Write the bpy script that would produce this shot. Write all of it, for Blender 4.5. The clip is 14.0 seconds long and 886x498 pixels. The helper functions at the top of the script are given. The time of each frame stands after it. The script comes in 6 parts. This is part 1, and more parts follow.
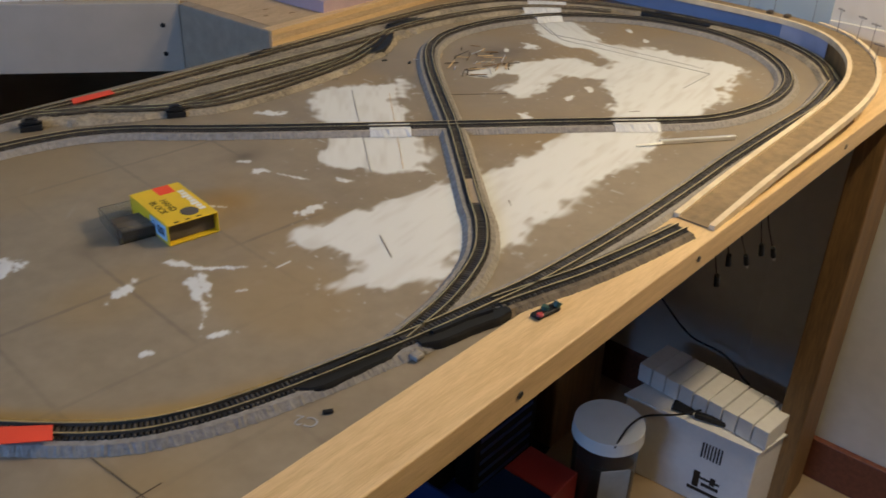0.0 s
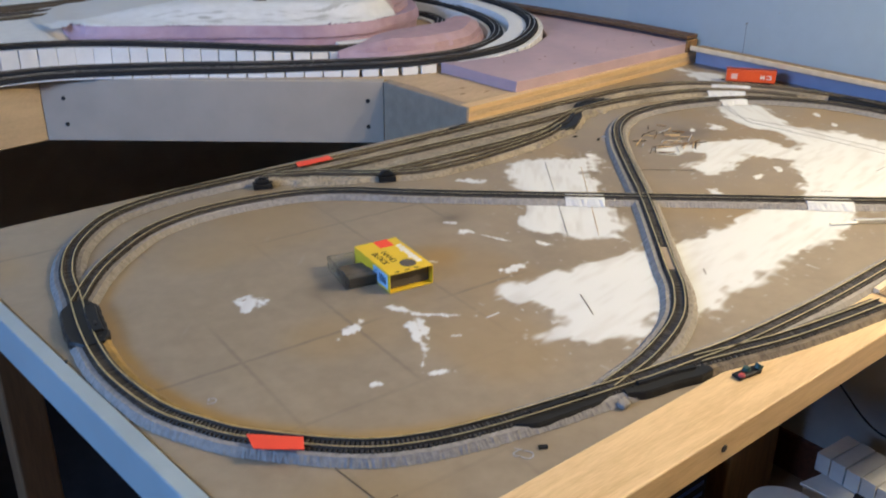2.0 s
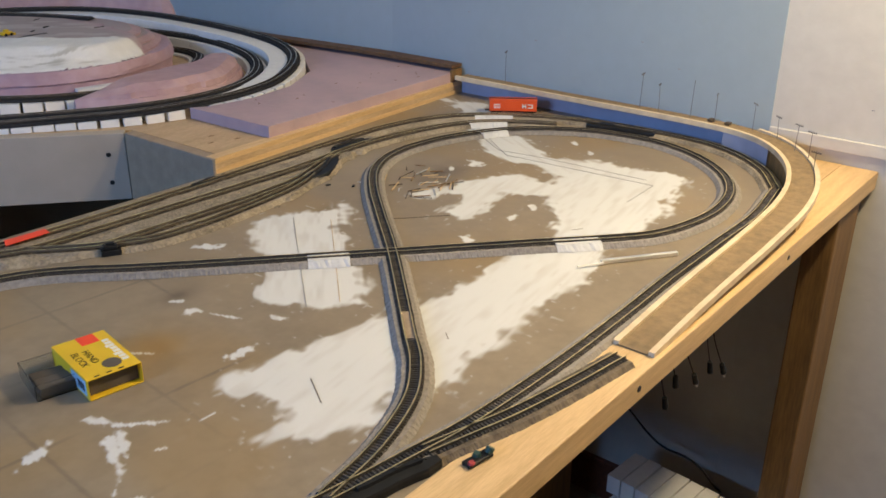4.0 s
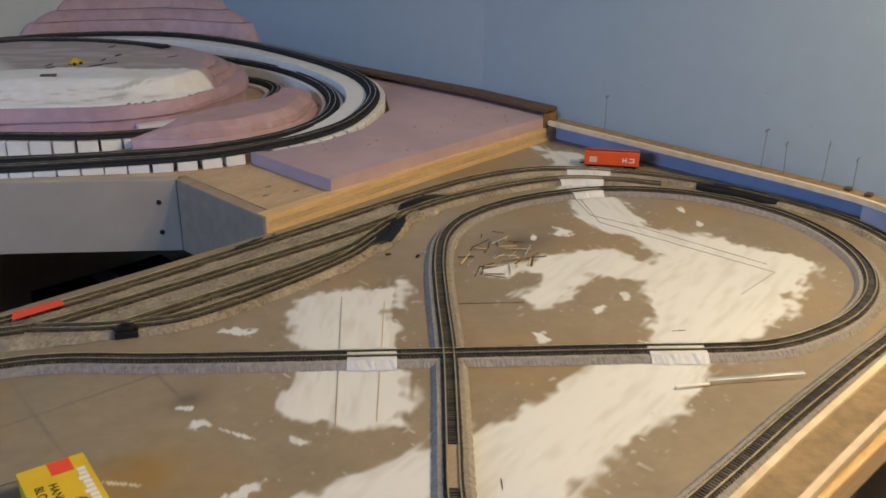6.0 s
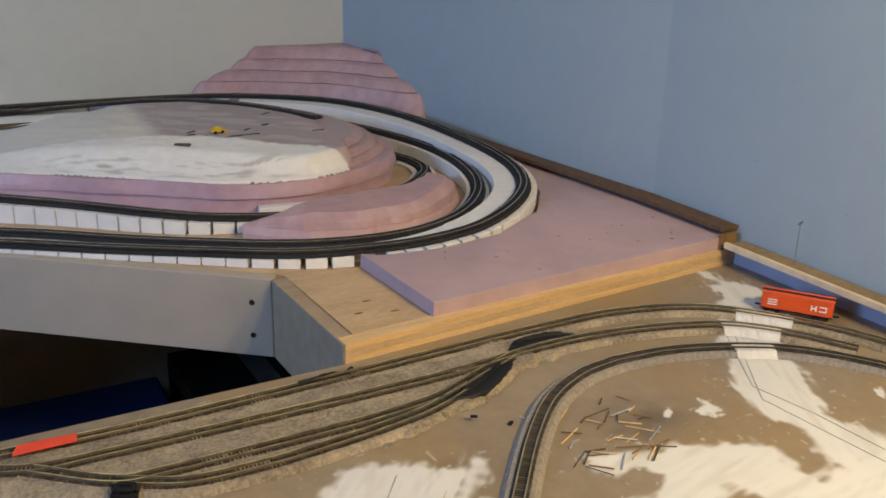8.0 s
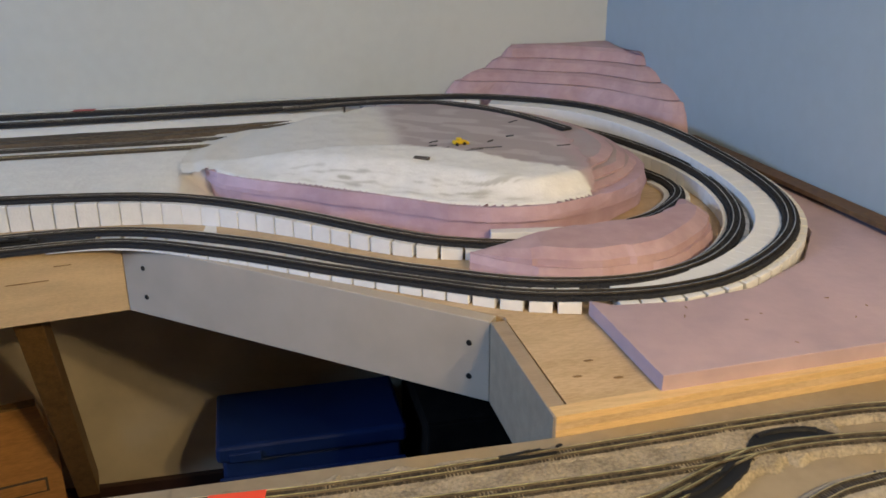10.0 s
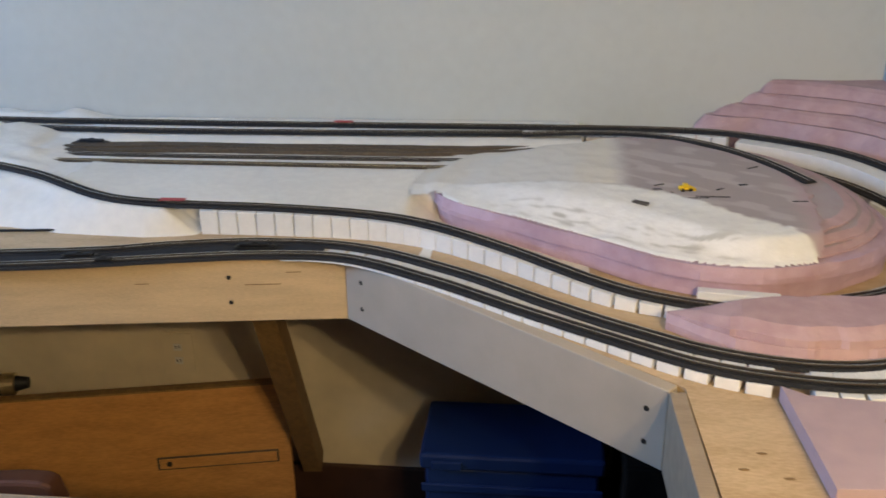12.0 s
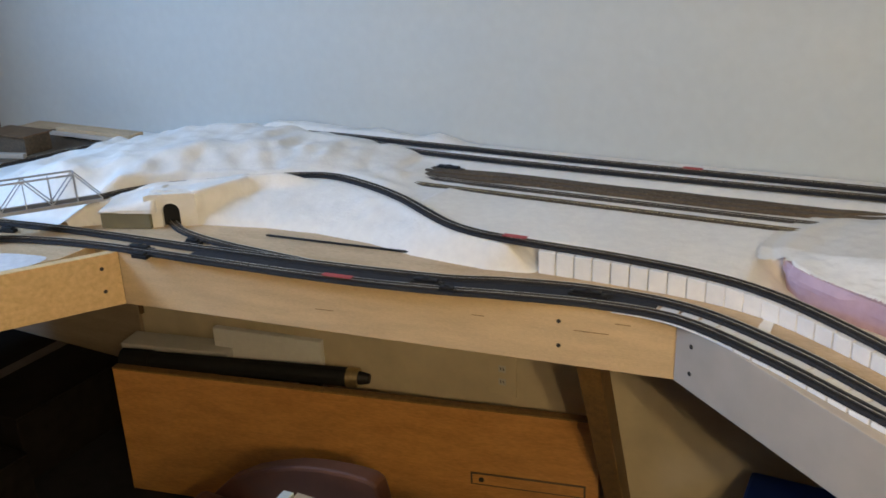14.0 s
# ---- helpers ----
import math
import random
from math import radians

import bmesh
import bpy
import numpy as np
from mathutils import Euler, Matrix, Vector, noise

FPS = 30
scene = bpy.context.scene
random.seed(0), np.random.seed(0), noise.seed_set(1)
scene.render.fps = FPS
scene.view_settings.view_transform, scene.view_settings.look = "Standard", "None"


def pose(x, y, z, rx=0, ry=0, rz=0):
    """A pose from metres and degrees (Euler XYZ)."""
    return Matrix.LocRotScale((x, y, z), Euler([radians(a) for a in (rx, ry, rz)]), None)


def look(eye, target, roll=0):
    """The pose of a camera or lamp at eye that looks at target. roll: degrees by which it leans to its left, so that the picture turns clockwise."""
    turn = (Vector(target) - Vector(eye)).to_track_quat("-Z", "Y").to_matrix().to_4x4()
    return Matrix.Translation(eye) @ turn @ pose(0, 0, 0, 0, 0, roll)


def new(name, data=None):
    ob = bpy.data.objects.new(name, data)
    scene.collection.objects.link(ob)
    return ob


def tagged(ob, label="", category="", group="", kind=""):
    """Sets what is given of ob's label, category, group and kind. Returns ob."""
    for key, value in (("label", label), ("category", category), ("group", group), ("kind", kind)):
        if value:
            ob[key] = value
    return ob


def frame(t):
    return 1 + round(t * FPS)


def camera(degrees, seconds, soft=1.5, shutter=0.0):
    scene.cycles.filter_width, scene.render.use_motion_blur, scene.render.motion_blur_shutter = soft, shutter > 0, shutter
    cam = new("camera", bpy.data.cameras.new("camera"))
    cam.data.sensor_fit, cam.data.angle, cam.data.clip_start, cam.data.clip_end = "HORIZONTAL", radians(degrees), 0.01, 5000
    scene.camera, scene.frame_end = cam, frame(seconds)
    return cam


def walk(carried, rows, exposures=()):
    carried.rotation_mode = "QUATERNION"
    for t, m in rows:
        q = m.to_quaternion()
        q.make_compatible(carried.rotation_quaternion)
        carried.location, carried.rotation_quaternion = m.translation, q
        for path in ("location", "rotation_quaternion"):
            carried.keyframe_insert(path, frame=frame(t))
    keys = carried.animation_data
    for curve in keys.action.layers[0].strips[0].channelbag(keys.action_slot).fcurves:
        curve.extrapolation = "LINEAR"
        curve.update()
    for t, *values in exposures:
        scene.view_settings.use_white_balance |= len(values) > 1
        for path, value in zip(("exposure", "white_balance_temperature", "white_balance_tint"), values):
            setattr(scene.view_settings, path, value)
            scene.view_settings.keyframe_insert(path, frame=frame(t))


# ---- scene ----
# the camera and its walk
cam = camera(52.3, 14.0, soft=1.6, shutter=0.35)
PATH = [
    (0.0, 0.0374, 0.0454, 1.1014, 60.766, -2.059, -48.956),
    (0.5, 0.0075, 0.0401, 1.0964, 60.628, -1.759, -45.327),
    (1.0, -0.0264, 0.0359, 1.0902, 61.077, -1.783, -41.258),
    (1.5, -0.0435, 0.0433, 1.0896, 62.226, -1.392, -38.57),
    (2.0, -0.0386, 0.0377, 1.1066, 65.732, -0.512, -39.28),
    (2.5, -0.0308, 0.0303, 1.1117, 67.885, 0.153, -41.54),
    (3.0, -0.0066, 0.0206, 1.1191, 67.834, 0.463, -44.576),
    (3.5, 0.0372, 0.0278, 1.1278, 66.982, -0.362, -49.93),
    (3.7, 0.0581, 0.0305, 1.1285, 66.548, -0.534, -51.279),
    (5.8, 0.2286, 0.1124, 1.138, 67.527, -0.601, -44.823),
    (6.0, 0.2463, 0.1296, 1.1355, 67.477, -0.55, -44.098),
    (6.5, 0.2904, 0.1983, 1.1358, 67.806, -1.137, -44.223),
    (7.0, 0.3298, 0.2656, 1.1462, 69.087, -1.038, -43.342),
    (7.5, 0.405, 0.2659, 1.1549, 69.663, -1.483, -35.069),
    (8.0, 0.4662, 0.2377, 1.1571, 70.287, -1.464, -29.672),
    (8.5, 0.4839, 0.2709, 1.1561, 68.854, -1.226, -25.901),
    (9.0, 0.475, 0.3156, 1.1583, 69.708, -1.931, -22.152),
    (9.2, 0.4792, 0.3229, 1.1642, 69.478, -1.367, -19.964),
    (11.3, 0.6433, 0.3342, 1.2537, 67.389, 0.392, -3.681),
    (11.5, 0.6373, 0.3331, 1.2555, 67.565, 0.421, -1.933),
    (12.0, 0.6417, 0.3374, 1.2663, 67.923, 0.774, 5.881),
    (12.5, 0.6637, 0.3282, 1.2755, 69.033, 0.519, 10.586),
    (13.0, 0.6648, 0.32, 1.2821, 69.312, 0.548, 18.179),
    (13.5, 0.6489, 0.3269, 1.3081, 68.684, 1.739, 24.898),
    (14.0, 0.6304, 0.3567, 1.3203, 69.167, 1.908, 27.751),
]
walk(cam, [(t, pose(x, y, z, rx, ry, rz)) for t, x, y, z, rx, ry, rz in PATH],
     [(0.0, 0.17, 6300, 10), (0.5, 0.38, 5850, 10), (1.5, 0.81, 5800, 10), (2.5, 0.78, 6000, 10), (3.5, 0.62, 6200, 10), (6.0, 0.26, 6500, 10), (6.5, 0.26, 6500, 10), (7.5, 0.48, 6700, 10), (9.0, 0.76, 6950, 10), (11.3, 0.97, 7100, 10),
      (12.5, 1.00, 7150, 10), (14.0, 0.97, 7350, 10)])

# plan units are laid out with the table top at height 1; K turns them into metres
K, FLOOR = 1.1, 0.33
TABLE = K * (1 - FLOOR)
PLAN = Matrix.Translation((0, 0, TABLE - K)) @ Matrix.Scale(K, 4)

# world, lamps
world = bpy.data.worlds.new("world")
scene.world = world
world.use_nodes = True
sky = world.node_tree.nodes.new("ShaderNodeTexSky")
sky.sky_type = "NISHITA"
sky.sun_disc = False
sky.sun_elevation, sky.sun_rotation = radians(35), radians(250)
world.node_tree.links.new(sky.outputs[0], world.node_tree.nodes["Background"].inputs[0])
world.node_tree.nodes["Background"].inputs[1].default_value = 0.10


def lamp(name, kind, energy, colour, matrix, size=(1.0, 1.0)):
    data = bpy.data.lights.new(name, kind)
    data.energy, data.color = energy, colour
    if kind == "AREA":
        data.shape, data.size, data.size_y = "RECTANGLE", size[0], size[1]
    elif kind == "POINT":
        data.shadow_soft_size = size[0]
    ob = new(name, data)
    ob.matrix_world = matrix
    return ob


# cool daylight in the window opening of the west wall, two warm bulbs in the ceiling fixture
lamp("window_daylight", "AREA", 28, (0.27, 0.51, 1.0), look((-1.87, 0.66, 1.66), (0.0, 0.60, 1.0)), (0.94, 0.50))
lamp("ceiling_bulb", "POINT", 12.6, (1.0, 0.78, 0.47), pose(1.02, 0.02, 1.49), (0.03,))
lamp("ceiling_bulb", "POINT", 12.6, (1.0, 0.78, 0.47), pose(1.19, 0.055, 1.49), (0.03,))


# ---------------------------------------------------------------- materials
def material(name, base, rough=0.6, metal=0.0, spread=0.12, scale=30.0, bump=0.0, bump_scale=200.0, stretch=(1, 1, 1), second=None,
             coords="Object", island=0.0, spec=0.5, coat=0.0, mottle=4.0, single=False):
    """A surface with variation at two scales (fine grain, broad mottling) and fine relief."""
    m = bpy.data.materials.new(name)
    m.use_nodes = True
    nt = m.node_tree
    N, L = nt.nodes, nt.links
    b = N["Principled BSDF"]
    b.inputs["Roughness"].default_value, b.inputs["Metallic"].default_value = rough, metal
    b.inputs["Specular IOR Level"].default_value = spec
    b.inputs["Coat Weight"].default_value = coat
    tc, mp = N.new("ShaderNodeTexCoord"), N.new("ShaderNodeMapping")
    mp.inputs["Scale"].default_value = stretch
    L.new(tc.outputs[coords], mp.inputs[0])
    fine, broad = N.new("ShaderNodeTexNoise"), N.new("ShaderNodeTexNoise")
    fine.inputs["Scale"].default_value, fine.inputs["Detail"].default_value = scale, 6
    broad.inputs["Scale"].default_value, broad.inputs["Detail"].default_value = mottle, 3
    for n in (fine, broad):
        L.new(mp.outputs[0], n.inputs["Vector"])
    mix = N.new("ShaderNodeMath")
    mix.operation = "ADD"
    L.new(fine.outputs[0], mix.inputs[0])
    L.new(broad.outputs[0], mix.inputs[1])
    ramp = N.new("ShaderNodeValToRGB")
    lo = second or tuple(c * (1 - 1.6 * spread) for c in base)
    hi = tuple(min(1, c * (1 + spread)) for c in base)
    ramp.color_ramp.elements[0].position, ramp.color_ramp.elements[1].position = 0.36, 0.62
    ramp.color_ramp.elements[0].color, ramp.color_ramp.elements[1].color = (*lo, 1), (*hi, 1)
    half = N.new("ShaderNodeMath")
    half.operation = "MULTIPLY"
    half.inputs[1].default_value = 0.5
    L.new(mix.outputs[0], half.inputs[0])
    L.new(half.outputs[0], ramp.inputs[0])
    out = ramp.outputs[0]
    if island:
        geo, hsv, mr = N.new("ShaderNodeNewGeometry"), N.new("ShaderNodeHueSaturation"), N.new("ShaderNodeMapRange")
        mr.inputs["To Min"].default_value, mr.inputs["To Max"].default_value = 1 - island, 1 + island
        L.new(N.new("ShaderNodeObjectInfo").outputs["Random"] if single else geo.outputs["Random Per Island"], mr.inputs[0])
        L.new(mr.outputs[0], hsv.inputs["Value"])
        L.new(out, hsv.inputs["Color"])
        out = hsv.outputs[0]
    L.new(out, b.inputs["Base Color"])
    rr = N.new("ShaderNodeMapRange")
    rr.inputs["To Min"].default_value, rr.inputs["To Max"].default_value = max(0.02, rough - 0.12), min(1, rough + 0.12)
    L.new(fine.outputs[0], rr.inputs[0])
    L.new(rr.outputs[0], b.inputs["Roughness"])
    if bump:
        bn, bp = N.new("ShaderNodeTexNoise"), N.new("ShaderNodeBump")
        bn.inputs["Scale"].default_value, bn.inputs["Detail"].default_value = bump_scale, 4
        bp.inputs["Strength"].default_value, bp.inputs["Distance"].default_value = bump, 0.002
        L.new(mp.outputs[0], bn.inputs["Vector"])
        L.new(bn.outputs[0], bp.inputs["Height"])
        L.new(bp.outputs[0], b.inputs["Normal"])
    return m


def glass(name, colour=(0.95, 0.97, 0.97), rough=0.08):
    m = bpy.data.materials.new(name)
    m.use_nodes = True
    b = m.node_tree.nodes["Principled BSDF"]
    b.inputs["Base Color"].default_value = (*colour, 1)
    b.inputs["Transmission Weight"].default_value, b.inputs["Roughness"].default_value = 1, rough
    return m


PINE = material("pine", (0.68, 0.485, 0.25), 0.5, spread=0.10, scale=26, stretch=(3, 40, 40), second=(0.57, 0.38, 0.18), bump=0.12, bump_scale=60, mottle=3)
# pine made paler and greyer: window daylight on the board put into its colour
PINEDAYLIT = material("daylit_pine", (0.64, 0.48, 0.29), 0.5, spread=0.08, scale=26, stretch=(3, 40, 40), second=(0.54, 0.40, 0.24), bump=0.12, bump_scale=60, mottle=1.5)
PLY = material("plywood", (0.56, 0.41, 0.25), 0.62, spread=0.12, scale=30, stretch=(4, 14, 20), second=(0.45, 0.31, 0.17), bump=0.1, mottle=2)
GREYBOARD = material("primed_board", (0.45, 0.385, 0.305), 0.6, spread=0.06, scale=20, bump=0.1)
SIDEWOOD = material("bare_side_wood", (0.36, 0.275, 0.19), 0.6, spread=0.10, scale=26, stretch=(3, 20, 20), bump=0.12, mottle=3)
LEG = material("stained_leg", (0.23, 0.13, 0.045), 0.6, spread=0.2, scale=20, stretch=(20, 20, 2), bump=0.1)
TRIM = material("painted_trim", (0.34, 0.40, 0.41), 0.42, spread=0.05, scale=40)
NORTH = material("pale_blue_grey_paint", (0.56, 0.59, 0.56), 0.8, spread=0.025, scale=40, bump=0.16, bump_scale=110, mottle=1.2)
WALLBLUE = material("sky_paint", (0.35, 0.43, 0.48), 0.8, spread=0.025, scale=40, bump=0.16, bump_scale=110, mottle=1.2)
WALLGREY = material("wall_paint", (0.62, 0.60, 0.55), 0.8, spread=0.04, scale=40, bump=0.35, bump_scale=55, mottle=1.5)
BACKBLUE = material("blue_fascia_paint", (0.35, 0.385, 0.52), 0.6, spread=0.08, scale=30)
DARKWALL = material("wood_panelling", (0.15, 0.095, 0.055), 0.5, spread=0.12, scale=12, stretch=(6, 6, 1))
LOWWALL = material("bare_wall", (0.66, 0.56, 0.39), 0.85, spread=0.08, scale=14, bump=0.3, bump_scale=55, mottle=3)
CEIL = material("ceiling_paint", (0.46, 0.44, 0.40), 0.9, spread=0.03, bump=0.3, bump_scale=90)
STRIP = material("pale_cut_wood", (0.72, 0.60, 0.41), 0.55, spread=0.10, scale=60, second=(0.60, 0.47, 0.30))
FLOORM = material("floor_tile", (0.34, 0.25, 0.155), 0.5, spread=0.15, scale=12, bump=0.1)
BASEN = material("dark_baseboard", (0.05, 0.022, 0.014), 0.5, spread=0.2, scale=20)
DARKLEG = material("dark_stained_leg", (0.13, 0.07, 0.03), 0.6, spread=0.2, scale=20, stretch=(20, 20, 2))
BASEB = material("baseboard_wood", (0.16, 0.05, 0.025), 0.4, spread=0.2, scale=20, stretch=(2, 30, 30))
DARKBED = material("dark_bed_top", (0.035, 0.031, 0.027), 0.9, spread=0.3, scale=200, bump=0.5)
ROADBED = material("roadbed_foam", (0.275, 0.25, 0.222), 0.95, spread=0.2, scale=220, bump=0.5, bump_scale=420)
BALLAST = material("dusty_roadbed", (0.33, 0.275, 0.195), 0.95, spread=0.30, scale=300, bump=0.8, bump_scale=700, mottle=25)
BLACKBED = material("black_foam_bed", (0.018, 0.018, 0.020), 0.9, spread=0.3, scale=150, bump=0.5)
TIE = material("tie_plastic", (0.095, 0.080, 0.064), 0.45, spread=0.3, scale=300, island=0.5)
TIEONE = material("tie_plastic_single", (0.085, 0.072, 0.058), 0.45, spread=0.3, scale=300, island=0.5, single=True)
GLUE = material("yellow_glue", (0.34, 0.225, 0.07), 0.6, spread=0.25, scale=120, bump=0.4, bump_scale=300, mottle=12)
TIEBLACK = material("tie_black_plastic", (0.022, 0.020, 0.019), 0.6, spread=0.3, scale=300, island=0.5)
TIEBROWN = material("tie_weathered", (0.085, 0.066, 0.042), 0.8, spread=0.3, scale=300, island=0.6)
RAIL = material("rail_metal", (0.80, 0.64, 0.34), 0.36, 0.9, spread=0.15, scale=90)
RAILYARD = material("rail_worn_brass", (0.95, 0.74, 0.36), 0.34, 0.85, spread=0.2, scale=60, second=(0.22, 0.165, 0.10), mottle=14)
YARDSIDE = material("rail_side_dust", (0.14, 0.108, 0.07), 0.8, spread=0.3, scale=90)
RAILSIDE = material("rail_side_grime", (0.06, 0.048, 0.034), 0.75, spread=0.3, scale=90)
RAILDARK = material("rail_dark", (0.74, 0.70, 0.62), 0.36, 0.9, spread=0.3, scale=90)
BLACK = material("black_plastic", (0.012, 0.012, 0.012), 0.5, spread=0.2, scale=60, spec=0.3)
FOAM = material("pink_foam", (0.56, 0.39, 0.45), 0.55, spread=0.08, scale=45, bump=0.5, bump_scale=90, second=(0.49, 0.32, 0.36), island=0.06, mottle=7)
FOAMROSE = material("rose_foam", (0.55, 0.375, 0.385), 0.55, spread=0.09, scale=45, bump=0.5, bump_scale=90, second=(0.47, 0.30, 0.31), island=0.06, mottle=8)
FOAMWASH = material("grey_washed_foam", (0.40, 0.335, 0.33), 0.8, spread=0.14, scale=26, bump=0.4, bump_scale=110, second=(0.43, 0.30, 0.30), mottle=9)
FOAMTOP = material("pink_foam_board", (0.50, 0.365, 0.385), 0.6, spread=0.08, scale=24, bump=0.35, bump_scale=70, second=(0.42, 0.315, 0.345), mottle=5)
WHITEFOAM = material("white_foam", (0.80, 0.79, 0.76), 0.75, spread=0.03, scale=80, bump=0.3, bump_scale=300)
PLASTER = material("plaster_cloth", (0.82, 0.79, 0.72), 0.85, spread=0.04, scale=60, bump=0.4, bump_scale=160, mottle=6)
ROADFILL = material("road_filler", (0.62, 0.62, 0.605), 0.8, spread=0.10, scale=60, bump=0.4)
flag = material("orange_red_card", (0.85, 0.075, 0.03), 0.6, spread=0.05)
tape = material("red_tape", (0.42, 0.05, 0.045), 0.5, spread=0.08)
ORANGE = material("boxcar_orange", (0.75, 0.10, 0.02), 0.45, spread=0.06)
WHITE = material("white_print", (0.78, 0.78, 0.75), 0.6, spread=0.04)
YELLOW = material("yellow_card", (0.78, 0.52, 0.02), 0.45, spread=0.05)
CARDIN = material("card_inside", (0.10, 0.085, 0.07), 0.9, spread=0.2)
METAL = material("bright_metal", (0.88, 0.87, 0.84), 0.42, 1.0, spread=0.1)
DARKMETAL = material("dark_screw", (0.06, 0.055, 0.05), 0.45, 0.8, spread=0.2)
ORANGEWOOD = material("varnished_panel", (0.56, 0.27, 0.085), 0.42, spread=0.14, scale=14, stretch=(2, 20, 20), second=(0.46, 0.21, 0.06), mottle=2)
BLUEBIN = material("blue_plastic", (0.010, 0.030, 0.115), 0.4, spread=0.1, scale=20)
GREYPL = material("grey_plastic", (0.34, 0.34, 0.34), 0.5, spread=0.1)
BRIDGEGREY = material("bridge_plastic", (0.36, 0.36, 0.36), 0.5, spread=0.1)
POLEGREY = material("pole_plastic", (0.17, 0.165, 0.16), 0.6, spread=0.1)
DIRT = material("brown_dirt", (0.17, 0.135, 0.095), 0.95, spread=0.35, scale=120, bump=0.8, bump_scale=300)
BROWN = material("brown_roadbed", (0.105, 0.076, 0.047), 0.9, spread=0.3, scale=160, bump=0.6)
# near black: shade put into the filler boxes' colour; also the striped carton
NEARBLACK = material("near_black_fill", (0.013, 0.010, 0.008), 0.9, spread=0.3, scale=30, bump=0.4, spec=0.12)
CLEAR = glass("clear_plastic")
LEATHER = material("brown_vinyl", (0.13, 0.052, 0.028), 0.45, spread=0.1, scale=40, bump=0.2)
GREEN = material("green_plastic", (0.02, 0.07, 0.055), 0.4, spread=0.1)
# almost black, so the sheet on the floor reads as shade
SHADESHEET = material("near_black_sheet", (0.020, 0.019, 0.020), 0.85, spread=0.2, spec=0.15)


# ---------------------------------------------------------------- builders
ORIGIN = {}


def thing(name, x, y, z, label, category, group="", kind=""):
    """An Empty at the base of a thing, given in plan units."""
    ob = new(name)
    ob.empty_display_size = 0.02
    ob.location = PLAN @ Vector((x, y, z))
    ORIGIN[ob.name] = ob.location.copy()
    return tagged(ob, label, category, group, kind)


def mesh_of(name, bm, mat, inverse):
    me = bpy.data.meshes.new(name)
    bm.transform(inverse @ PLAN)
    bm.to_mesh(me)
    bm.free()
    for m in (mat if isinstance(mat, (list, tuple)) else [mat]):
        me.materials.append(m)
    return me


def part(name, bm, mat, parent, label="", kind=""):
    """Links a bmesh, given in plan units of the whole place, as one mesh under a thing or a part."""
    o = ORIGIN[parent.name]
    ob = new(name, mesh_of(name, bm, mat, Matrix.Translation(-o)))
    ob.parent = parent
    ORIGIN[ob.name] = o
    return tagged(ob, label, kind=kind)


def solid(name, bm, mat, label, category="", kind="", group=""):
    """One mesh as a thing of its own, with its origin at the middle of its foot."""
    vs = [PLAN @ v.co for v in bm.verts]
    o = Vector((sum(v.x for v in vs) / len(vs), sum(v.y for v in vs) / len(vs), min(v.z for v in vs)))
    ob = new(name, mesh_of(name, bm, mat, Matrix.Translation(-o)))
    ob.location = o
    return tagged(ob, label, category, group, kind)


def add_box(bm, x0, x1, y0, y1, z0, z1, bevel=0.0, m=None):
    r = bmesh.ops.create_cube(bm, size=1.0)
    mm = Matrix.Translation(((x0 + x1) / 2, (y0 + y1) / 2, (z0 + z1) / 2)) @ Matrix.Diagonal((x1 - x0, y1 - y0, z1 - z0, 1))
    bmesh.ops.transform(bm, matrix=(m @ mm) if m else mm, verts=r["verts"])
    if bevel:
        es = {e for v in r["verts"] for e in v.link_edges}
        bmesh.ops.bevel(bm, geom=list(es), offset=bevel, segments=2, affect="EDGES", profile=0.5)
    return bm


def box(*a, **k):
    return add_box(bmesh.new(), *a, **k)


def add_cyl(bm, p, q, r0, r1=None, n=12):
    p, q = Vector(p), Vector(q)
    d = q - p
    r = bmesh.ops.create_cone(bm, cap_ends=True, segments=n, radius1=r0, radius2=r0 if r1 is None else r1, depth=d.length)
    bmesh.ops.transform(bm, matrix=Matrix.Translation((p + q) / 2) @ d.to_track_quat("Z", "Y").to_matrix().to_4x4(), verts=r["verts"])
    return bm


def cyl(*a, **k):
    return add_cyl(bmesh.new(), *a, **k)


def prism(poly, z0, z1, bevel=0.0):
    """An upright slab over a plan outline."""
    bm = bmesh.new()
    f = bm.faces.new([bm.verts.new((x, y, z0)) for x, y in poly])
    r = bmesh.ops.extrude_face_region(bm, geom=[f])
    vs = [v for v in r["geom"] if isinstance(v, bmesh.types.BMVert)]
    bmesh.ops.translate(bm, verts=vs, vec=(0, 0, z1 - z0))
    bmesh.ops.recalc_face_normals(bm, faces=bm.faces)
    if bevel:
        bmesh.ops.bevel(bm, geom=bm.edges[:], offset=bevel, segments=2, affect="EDGES", profile=0.5)
    return bm


def board(p, q, z0, z1, thick, bevel=0.0012, side=1):
    """A board on edge from plan point p to q, its thickness on the left (side 1) or right of that line."""
    p, q = Vector(p), Vector(q)
    n = Vector((-(q - p).y, (q - p).x)).normalized() * thick * side
    return prism([p, q, q + n, p + n], z0, z1, bevel)


